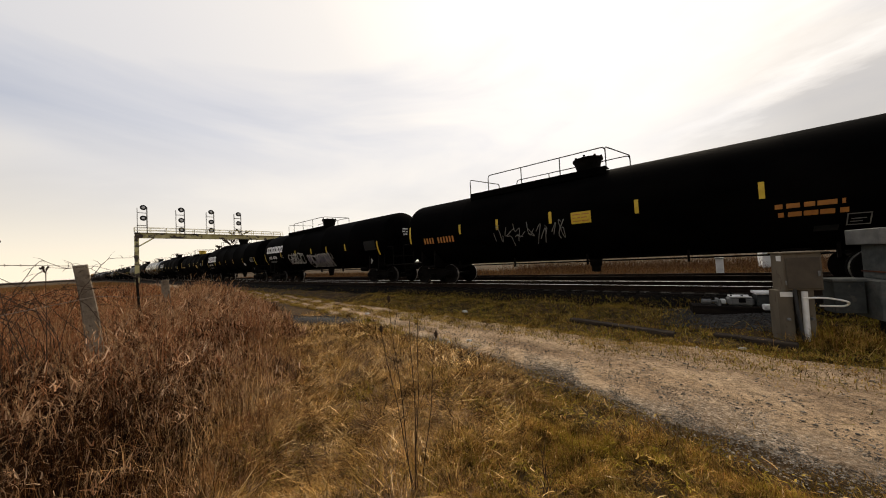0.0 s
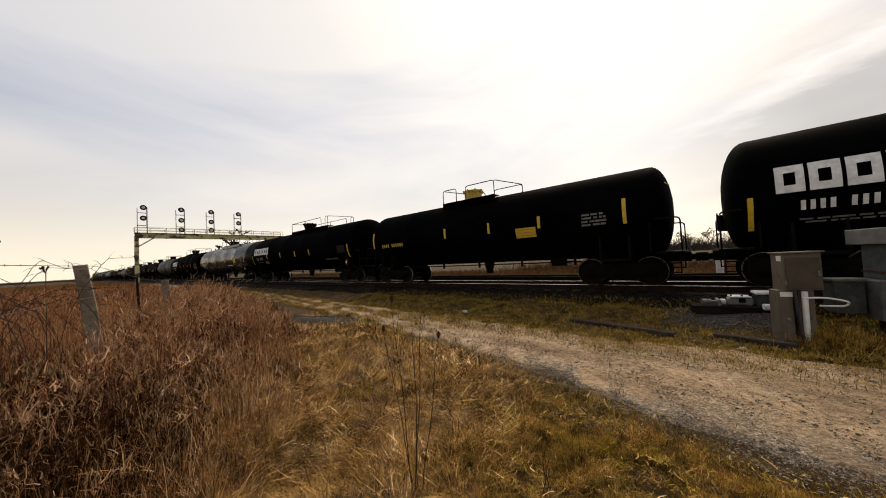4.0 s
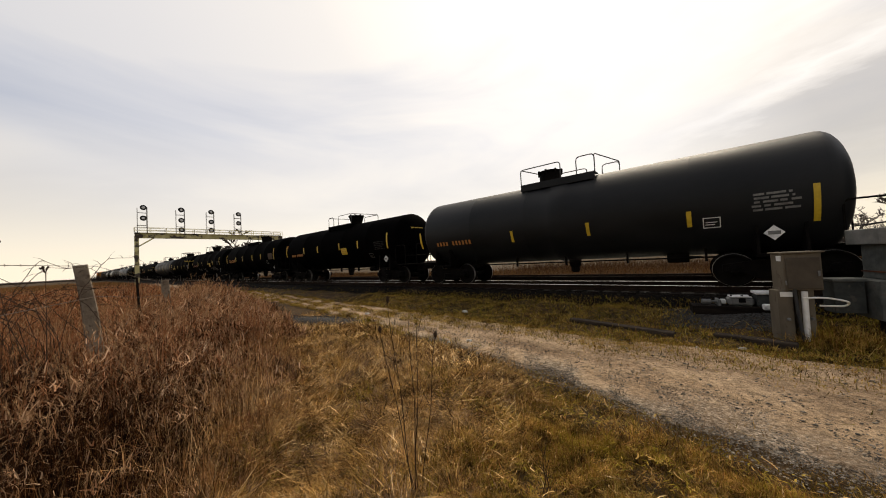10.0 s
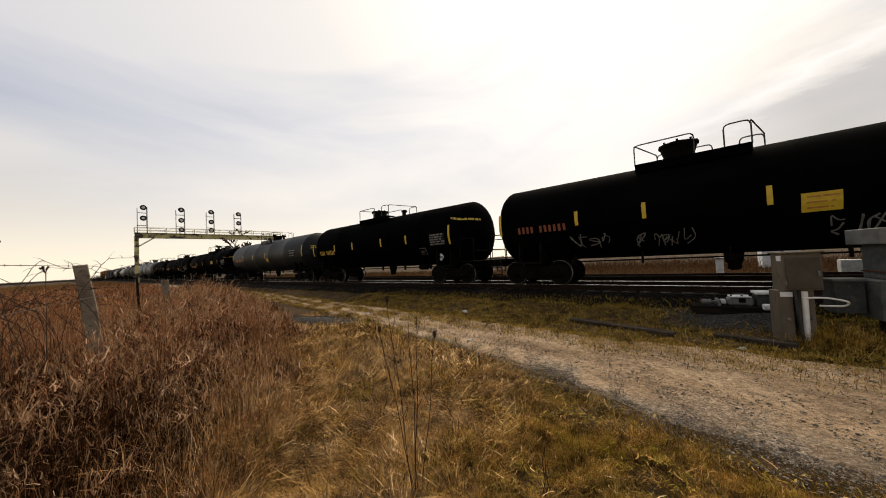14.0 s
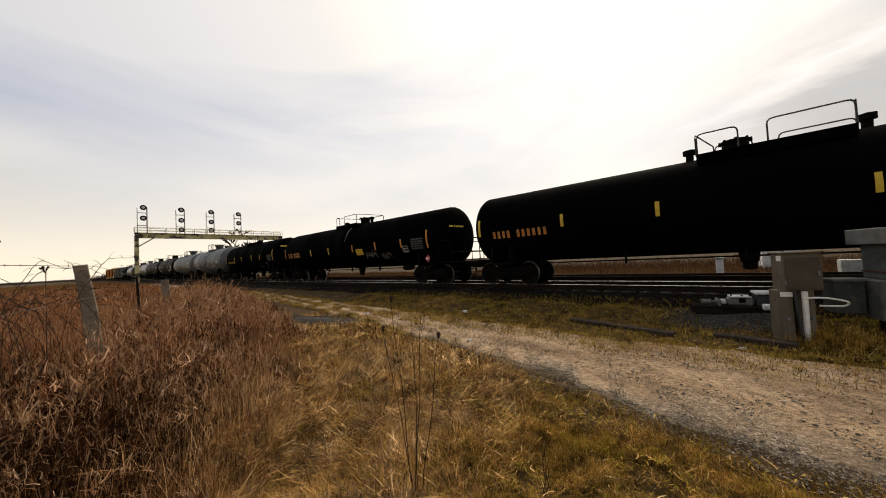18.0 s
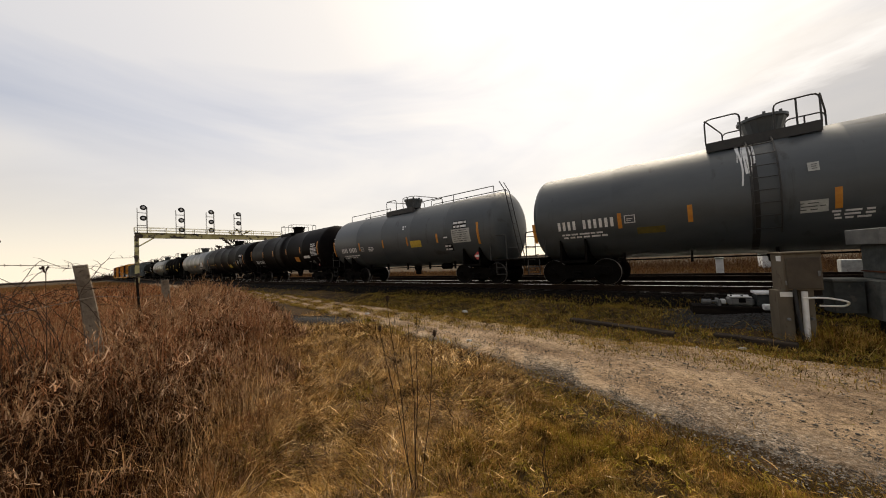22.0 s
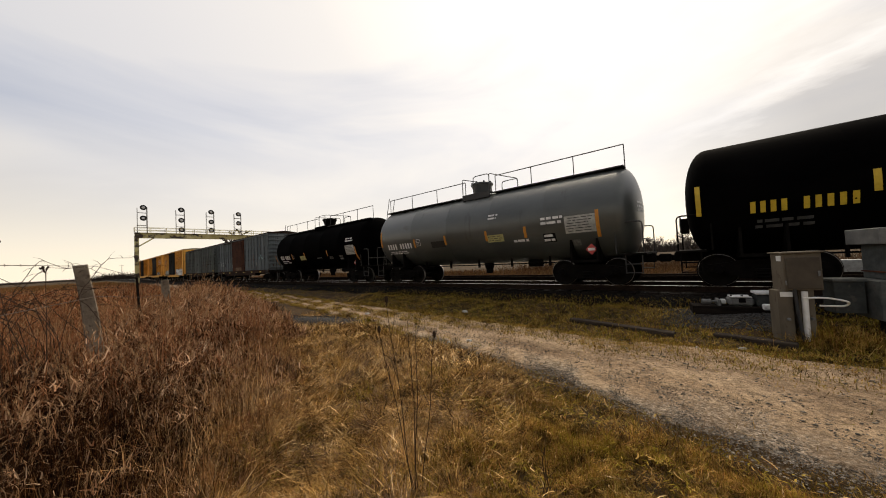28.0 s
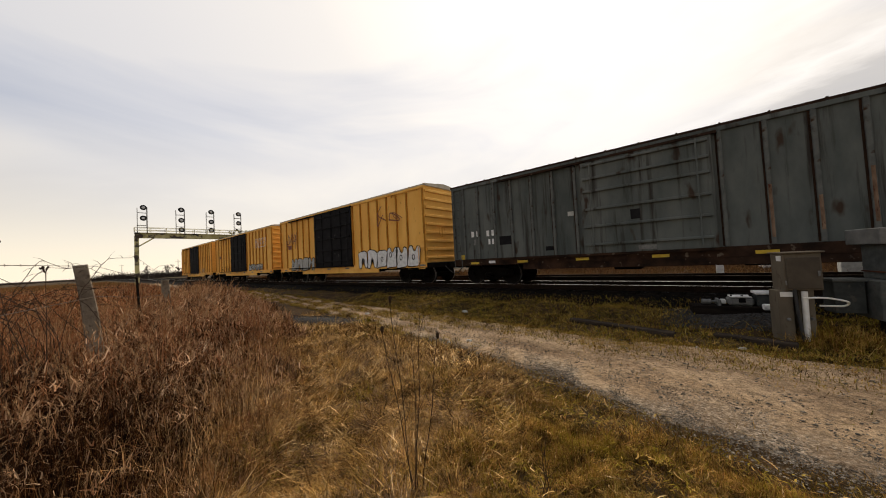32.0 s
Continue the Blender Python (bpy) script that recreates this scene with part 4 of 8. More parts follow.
def tank_car(spec, rng):
    global TANK_R, TANK_Z
    TANK_R, TANK_Z = spec.get("radius", 1.60), spec.get("axis", 2.49)
    half = spec["length"] / 2
    car = thing("tank_car", spec["label"], "tank car", group="cars of the train")
    body = spec["body"]
    tank_half = half - spec.get("inset", 0.54)
    tank = part("tank", tank_shell(2 * tank_half, spec.get("band", False)), body, car, smooth=True)
    top = TANK_Z + TANK_R
    # stub sills, bolsters and saddles
    for s in (-1, 1):
        part("stub_sill", boxes((s * (half - 0.25) - (0 if s > 0 else 0), s * (half - 3.3), -0.25, 0.25, 0.72, 1.02) if s < 0 else (half - 3.3, half - 0.25, -0.25, 0.25, 0.72, 1.02), bevel=0.02), "iron", car)
        cx = s * (half - 2.15)
        sad = bmesh.new()
        for dx in (-0.42, 0.42):
            pr = [(-1.42, 0.86), (1.42, 0.86), (1.38, 1.62), (0.8, 1.08), (0.0, 0.92), (-0.8, 1.08), (-1.38, 1.62)]
            f1 = [sad.verts.new((cx + dx - 0.03, y, z)) for y, z in pr]
            f2 = [sad.verts.new((cx + dx + 0.03, y, z)) for y, z in pr]
            sad.faces.new(f1)
            sad.faces.new(f2[::-1])
            for k in range(len(pr)):
                sad.faces.new((f1[k], f2[k], f2[(k + 1) % len(pr)], f1[(k + 1) % len(pr)]))
        box(sad, cx - 0.45, cx + 0.45, -1.4, 1.4, 0.82, 0.9)
        part("saddle", sad, "iron", car)
        # end platform with its grab irons and brake gear
        deck = boxes((min(s * (half - 1.05), s * (half - 0.35)), max(s * (half - 1.05), s * (half - 0.35)), -1.45, 1.45, 1.0, 1.06), bevel=0.01)
        part("end_platform", deck, "iron", car)
        x = s * (half - 0.42)
        for y in (-1.4, 1.4):
            grab = bmesh.new()
            tube(grab, rounded([(x, y, 1.05), (x, y, 2.05), (x - s * 0.75, y, 2.05), (x - s * 0.75, y, 1.05)], 0.12), 0.022)
            for z in (0.45, 0.72):
                tube(grab, [(x - s * 0.05, y, z), (x - s * 0.5, y, z)], 0.02)
            for dx in (0.05, 0.5):
                tube(grab, [(x - s * dx, y, 0.42), (x - s * dx, y, 1.05)], 0.02)
            part("end_handrail", grab, spec.get("rail", "iron"), car)
        part("cross_rail", tube(bmesh.new(), [(x, -1.4, 1.5), (x, 1.4, 1.5)], 0.02), spec.get("rail", "iron"), car)
    brake = bmesh.new()
    lathe(brake, [(0, 0.0), (0.02, 0.28), (0.05, 0.28), (0.07, 0.0)], 16, "x", (-half + 0.4, 0.5, 1.9))
    box(brake, -half + 0.44, -half + 0.66, 0.35, 0.65, 1.6, 2.1)
    part("hand_brake", brake, "iron", car)
    # under the tank: outlet, brake cylinder and rods
    under = bmesh.new()
    lathe(under, [(0.42, 0.10), (0.46, 0.16), (0.62, 0.16), (0.66, 0.2), (0.95, 0.24)], 14, "z", (spec.get("outlet", 0.1), 0, 0))
    part("bottom_outlet", under, "iron", car)
    rods = bmesh.new()
    for y, z in ((-0.72, 0.84), (0.5, 0.8)):
        tube(rods, [(-half + 3.0, y, z), (half - 3.0, y, z)], 0.022)
    for k in range(5):
        xh = -half + 3.6 + (2 * half - 7.2) * k / 4
        box(rods, xh - 0.03, xh + 0.03, -0.76, -0.66, 0.72, 1.12)
    part("brake_rod", rods, "iron", car)
    cyl = lathe(bmesh.new(), [(-0.35, 0.05), (-0.33, 0.15), (0.2, 0.15), (0.22, 0.05), (0.5, 0.03)], 12, "x", (half - 4.2, -0.5, 0.84))
    part("brake_cylinder", cyl, "iron", car)
    add_running_gear(car, half, 2.15)
    # top fittings
    d = spec["dome"]
    dome = bmesh.new()
    bowl = spec.get("dome_kind", "bowl") == "bowl"
    if bowl:
        lathe(dome, [(top - 0.22, 0.34), (top + 0.10, 0.37), (top + 0.50, 0.49), (top + 0.51, 0.53), (top + 0.58, 0.53), (top + 0.62, 0.40), (top + 0.64, 0.1)], 20, "z", (d, 0, 0))
    else:
        k = spec.get("dome_size", 1.0)
        lathe(dome, [(top - 0.22, 0.42 * k), (top + 0.46 * k, 0.42 * k), (top + 0.47 * k, 0.46 * k), (top + 0.53 * k, 0.46 * k), (top + 0.56 * k, 0.3 * k), (top + 0.57 * k, 0.05)], 20, "z", (d, 0, 0))
    for i in range(8):
        a, r = i * math.pi / 4, 0.47 * spec.get("dome_size", 1.0)
        box(dome, d + r * math.cos(a) - 0.03, d + r * math.cos(a) + 0.03, r * math.sin(a) - 0.03, r * math.sin(a) + 0.03, top + (0.48 if bowl else 0.40 * r / 0.47), top + (0.65 if bowl else 0.56 * r / 0.47))
    part("manway", dome, spec.get("dome_paint", "tank_grey" if body in ("tank_pale", "tank_grey") else "iron"), car, smooth=False)
    for vx, vh in spec.get("valves", ()):
        v = lathe(bmesh.new(), [(top - 0.2, 0.10), (top + vh * 0.6, 0.10), (top + vh * 0.62, 0.17), (top + vh, 0.17), (top + vh + 0.03, 0.06)], 12, "z", (vx, 0, 0))
        part("safety_valve", v, "iron", car)
    p0, p1 = spec["deck"]
    for s in (-1, 1):
        deck = bmesh.new()
        lag = STAGGER if s > 0 else 0.0
        box(deck, p0 + lag, p1 + lag, s * 0.72 - 0.24, s * 0.72 + 0.24, top - 0.06, top - 0.02)
        box(deck, p0 + lag, p1 + lag, s * 0.96 - 0.015, s * 0.96 + 0.015, top - 0.28, top - 0.02)
        for x in (p0 + 0.05 + lag, (p0 + p1) / 2 + lag, p1 - 0.05 + lag):
            box(deck, x - 0.03, x + 0.03, s * 0.9 - 0.05, s * 0.9 + 0.05, top - 0.5, top - 0.05)
        part("walkway", deck, "rail_iron" if body in ("tank_pale", "tank_grey") else body, car)
    for x0, x1, posts in spec["rails"]:
        for y in (-0.92, 0.92):
            r = bmesh.new()
            lag = STAGGER if y > 0 else 0.0
            handrail(r, x0 + lag, x1 + lag, y, top - 0.06, spec.get("rail_height", 0.70), posts)
            part("handrail", r, spec.get("rail", "rail_iron"), car)
    r = bmesh.new()
    end_rail(r, p0, top - 0.06, spec.get("rail_height", 0.70), 0.92)
    part("handrail", r, spec.get("rail", "rail_iron"), car)
    r = bmesh.new()
    end_rail(r, p1, top - 0.06, spec.get("rail_height", 0.70), 0.92)
    part("handrail", r, spec.get("rail", "rail_iron"), car)
    if spec.get("long_rail"):
        for s in (-1, 1) if spec["long_rail"] < 0.6 else (-1,):
            z0 = top - 0.1
            h = spec["long_rail"]
            for a, b in ((-tank_half + (0.25 if h > 0.6 else 1.0), p0 - 0.1), (p1 + 0.1, tank_half - (0.35 if h > 0.6 else 0.8))):
                r = bmesh.new()
                n = max(2, int(abs(b - a) / 1.6))
                tube(r, [(a, s * 0.55, z0 + h), (b, s * 0.55, z0 + h)], 0.02)
                for k in range(n + 1):
                    x = a + (b - a) * k / n
                    tube(r, [(x, s * 0.55, z0 - 0.1), (x, s * 0.55, z0 + h)], 0.018)
                if h > 0.6:
                    box(r, a, b, s * 0.62 - 0.22, s * 0.62 + 0.22, z0 - 0.02, z0 + 0.02)
                part("running_board_rail", r, spec.get("rail", "rail_iron"), car)
        lad = bmesh.new()
        xe, s = tank_half + 0.05, spec.get("ladder_end", 1)
        for y in (-0.75, -0.35):
            tube(lad, [(s * (xe - 0.45), y, top + spec["long_rail"]), (s * (xe - 0.2), y, top - 0.1), (s * (xe + 0.35), y, 1.06)], 0.02)
        for k in range(11):
            f = k / 10
            tube(lad, [(s * (xe - 0.2 + 0.55 * f), -0.75, top - 0.1 - f * (top - 1.2)), (s * (xe - 0.2 + 0.55 * f), -0.35, top - 0.1 - f * (top - 1.2))], 0.014, 5)
        part("end_ladder", lad, spec.get("rail", "rail_iron"), car)
    if spec.get("side_ladder") is not None:
        for s in (-1, 1):
            lad = bmesh.new()
            for dx in (-0.24, 0.24):
                tube(lad, [tuple(c * (s if i == 1 else 1) * (-1 if i == 1 else 1) for i, c in enumerate(tank_place(spec["side_ladder"] + dx, z, 0.14))) for z in np.linspace(1.5, 3.95, 9)], 0.02)
            for z in np.linspace(1.6, 3.9, 9):
                q = tank_place(0, z, 0.14)
                tube(lad, [(spec["side_ladder"] - 0.24, -s * q[1], q[2]), (spec["side_ladder"] + 0.24, -s * q[1], q[2])], 0.014, 5)
            part("side_ladder", lad, spec.get("rail", "rail_iron"), car)
    paint_tank(car, tank, tank_half, spec, rng)
    if spec.get("stain"):
        bm = bmesh.new()
        for k in range(16):
            x = d + rng.gauss(-0.45, 0.16)
            z = rng.uniform(2.5, 3.6)
            ribbon_on(bm, [(x + 0.02 * math.sin(5 * zz + k), zz) for zz in np.linspace(TANK_Z + TANK_R * 0.93, z, 9)], rng.uniform(0.012, 0.045), tank_place)
        part("dried_spill", bm, spec["stain"], tank, "pale dried spill running from the manway")
    return car


def boxcar(spec, rng):
    """A boxcar: panelled sides with outside posts, ribbed ends, a sliding door, a roof and a deep side sill."""
    half, eave = spec["length"] / 2, spec["eave"]
    bh, w, floor_z = half - 0.88, 1.52, 1.06
    car = thing("boxcar", spec["label"], "boxcar", group="cars of the train")
    paint = spec["body"]
    body = part("body", boxes((-bh, bh, -w, w, floor_z, eave), bevel=0.015), paint, car)
    n = 16
    pitch = (2 * bh + 0.1) / n
    panel = bmesh.new()
    pr = [(-w - 0.06, eave - 0.02), (-w - 0.06, eave + 0.05), (0, eave + 0.22), (w + 0.06, eave + 0.05), (w + 0.06, eave - 0.02)]
    for x0, x1, up in ((0.0, pitch - 0.04, 0.0), (pitch - 0.04, pitch, 0.025)):
        f1 = [panel.verts.new((x0, y, z + up)) for y, z in pr]
        f2 = [panel.verts.new((x1, y, z + up)) for y, z in pr]
        panel.faces.new(f1)
        panel.faces.new(f2[::-1])
        for i in range(len(pr)):
            panel.faces.new((f1[i], f2[i], f2[(i + 1) % 5], f1[(i + 1) % 5]))
    bmesh.ops.recalc_face_normals(panel, faces=panel.faces)
    panel = mesh_of("roof_panel", panel, spec.get("roof", "roof_steel"))
    for k in range(n):
        part("roof_panel", panel, "", car).location.x = -bh - 0.05 + pitch * k
    top = mesh_of("eave_rail", boxes((-bh, bh, -0.03, 0.03, eave - 0.14, eave - 0.01), bevel=0.01), spec.get("trim", paint))
    sill = mesh_of("side_sill", boxes((-bh, bh, -0.035, 0.035, floor_z - 0.22, floor_z + 0.06), (-bh * 0.55, bh * 0.55, -0.03, 0.03, floor_z - 0.42, floor_z - 0.22), bevel=0.01), spec.get("sill", paint))
    for s in (-1, 1):
        part("eave_rail", top, "", car).location.y = s * (w + 0.03)
        part("side_sill", sill, "", car).location.y = s * (w + 0.03)
    # outside posts
    d0, d1 = spec["door"]
    post = mesh_of("post", boxes((-0.045, 0.045, -0.045, 0.045, floor_z + 0.06, eave - 0.14), bevel=0.015), spec["post_paint"])
    # Dark strips beside the posts, painting in the shade of their recesses.
    seam = mesh_of("seam", boxes((-0.022, 0.022, -0.008, 0.008, floor_z + 0.08, eave - 0.15)), "rust_dark")
    xs = [-bh + 0.06, *spec["posts"], bh - 0.06]
    for x in xs:
        for s in (-1, 1):
            p = part("post", post, "", car)
            p.location = (x, s * (w + 0.035), 0)
            part("seam", seam, "", car).location = (x - 0.062, s * (w + 0.004), 0)
    # door
    for s in (-1, 1):
        wide = d1 - d0
        door = part("door", boxes((d0 + 0.02, d1 - 0.02, s * (w + 0.10) - 0.035, s * (w + 0.10) + 0.035, floor_z + 0.05, eave - 0.18), bevel=0.01), spec["door_paint"], car, spec["door_label"])
        ribs = bmesh.new()
        for z in spec["ribs"]:
            box(ribs, d0 + 0.1, d1 - 0.1, s * (w + 0.16) - 0.045, s * (w + 0.16) + 0.045, z, z + spec.get("rib_high", 0.06), bevel=0.012)
        if spec.get("double"):
            for x in (d0 + wide * 0.5 - 0.05, d0 + wide * 0.5 + 0.05, d0 + wide * 0.25, d0 + wide * 0.75):
                box(ribs, x - 0.025, x + 0.025, s * (w + 0.15) - 0.03, s * (w + 0.15) + 0.03, floor_z + 0.1, eave - 0.22)
        part("door_ribs", ribs, spec["door_paint"], door)
        for z in (floor_z - 0.02, eave - 0.2):
            part("door_track", boxes((d0 - wide * 0.9, d1 + 0.1, s * (w + 0.12) - 0.05, s * (w + 0.12) + 0.05, z, z + 0.07)), spec.get("track", "rust"), car)
        for x in (d0 + 0.35, d1 - 0.35):
            part("lock_bar", tube(bmesh.new(), [(x, s * (w + 0.2), floor_z + 0.1), (x, s * (w + 0.2), eave - 0.25)], 0.022), spec["door_paint"], door)
    # ends with pressed ribs, ladders and grabs
    for s in (-1, 1):
        rib = mesh_of("end_rib", boxes((-0.01, 0.06, -w + 0.03, w - 0.03, -0.07, 0.07), bevel=0.02), spec.get("end", paint))
        for k in range(9):
            part("end_rib", rib, "", car).matrix_basis = pose(s * bh, 0, floor_z + 0.25 + (eave - floor_z - 0.5) * k / 8, 0, 0, 0 if s > 0 else 180)
        for y in (-w - 0.10, w + 0.10):
            lad = bmesh.new()
            xe = s * (bh - 0.25)
            for dx in (-0.2, 0.2):
                tube(lad, [(xe + dx, y, 0.75), (xe + dx, y, 2.5 if s > 0 else eave - 0.3)], 0.014, 5)
            for z in np.arange(0.78, 2.5 if s > 0 else eave - 0.3, 0.36):
                tube(lad, [(xe - 0.2, y, z), (xe + 0.2, y, z)], 0.013, 5)
            part("ladder", lad, spec.get("ladder", paint), car)
        part("end_sill", boxes((min(s * bh, s * (bh + 0.28)), max(s * bh, s * (bh + 0.28)), -w, w, floor_z - 0.25, floor_z), bevel=0.02), "iron", car)
        pipe = bmesh.new()
        tube(pipe, rounded([(s * (bh + 0.3), -0.5, 0.85), (s * (bh + 0.75), -0.42, 0.45), (s * (half - 0.05), -0.2, 0.5)], 0.2), 0.03)
        part("brake_hose", pipe, "rubber", car)
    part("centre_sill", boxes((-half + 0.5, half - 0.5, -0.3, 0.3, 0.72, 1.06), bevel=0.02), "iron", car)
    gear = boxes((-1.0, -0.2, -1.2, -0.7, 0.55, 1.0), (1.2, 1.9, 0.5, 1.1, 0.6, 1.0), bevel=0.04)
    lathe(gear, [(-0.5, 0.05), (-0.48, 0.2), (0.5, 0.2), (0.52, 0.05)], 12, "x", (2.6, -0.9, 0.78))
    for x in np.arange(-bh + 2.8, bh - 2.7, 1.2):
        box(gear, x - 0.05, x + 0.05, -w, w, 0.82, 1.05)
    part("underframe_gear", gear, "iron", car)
    brake = lathe(bmesh.new(), [(0.02, 0.24), (0.035, 0.27), (0.05, 0.24), (0.035, 0.21), (0.02, 0.24)], 16, "x", (bh + 0.14, -0.45, 2.6), caps=False)
    for k in range(2):
        tube(brake, [(bh + 0.175, -0.45 - 0.23 * (1 - k), 2.6 - 0.23 * k), (bh + 0.175, -0.45 + 0.23 * (1 - k), 2.6 + 0.23 * k)], 0.02, 5)
    part("hand_brake", brake, spec.get("ladder", paint), car)
    add_running_gear(car, half, 2.35)
    # marks on the near side
    y = -w
    for a, b, c, e, n, col in spec["marks"]:
        block_letters(lambda p, q, r, s2: part("letter_block", on_wall(bmesh.new(), p, q, r, s2, y - 0.003), col, body), a, b, c, e, n, rng, 0.3)
    for a, b, c, e, col in spec["patches"]:
        out = y - (0.085 if d0 < (a + b) / 2 < d1 else 0.0) - (0.05 if d0 < (a + b) / 2 < d1 else 0.0)
        if c < floor_z:
            out = y - 0.068
        part("paint_patch", on_wall(bmesh.new(), a, b, c, e, out), col, body)
    for a, b, c, e, n, col, style, fill in spec.get("spray", ()):
        bm = bmesh.new()
        inside = bmesh.new()
        scrawl(lambda pts, wd: ribbon_on(bm, pts, wd, lambda x, z: (x, y - 0.084, z)), a, b, c, e, n, rng, spec.get("spray_wide", 0.07), style, lambda pts: fan_on(inside, pts, lambda x, z: (x, y - 0.082, z)))
        sp = tagged(part("spray_paint", bm, col, body, "sprayed scribble without letters"), kind="stuff")
        if fill:
            part("spray_fill", inside, fill, sp)
        else:
            inside.free()
    for x, z0, z1 in spec.get("worn", ()):
        part("rust_streak", boxes((x - 0.03, x + 0.03, y - 0.086, y - 0.080, z0, z1), bevel=0.002), "rust_pale", body, "post rubbed to pale rust")
    for x in np.arange(spec.get("reflect_x", -bh + 0.7), bh, 2.17):
        part("reflective_stripe", on_wall(bmesh.new(), x, x + 0.42, floor_z - 0.16, floor_z - 0.07, y - 0.066), "yellow" if spec.get("reflect", True) else "grey_mark", body)
    return car


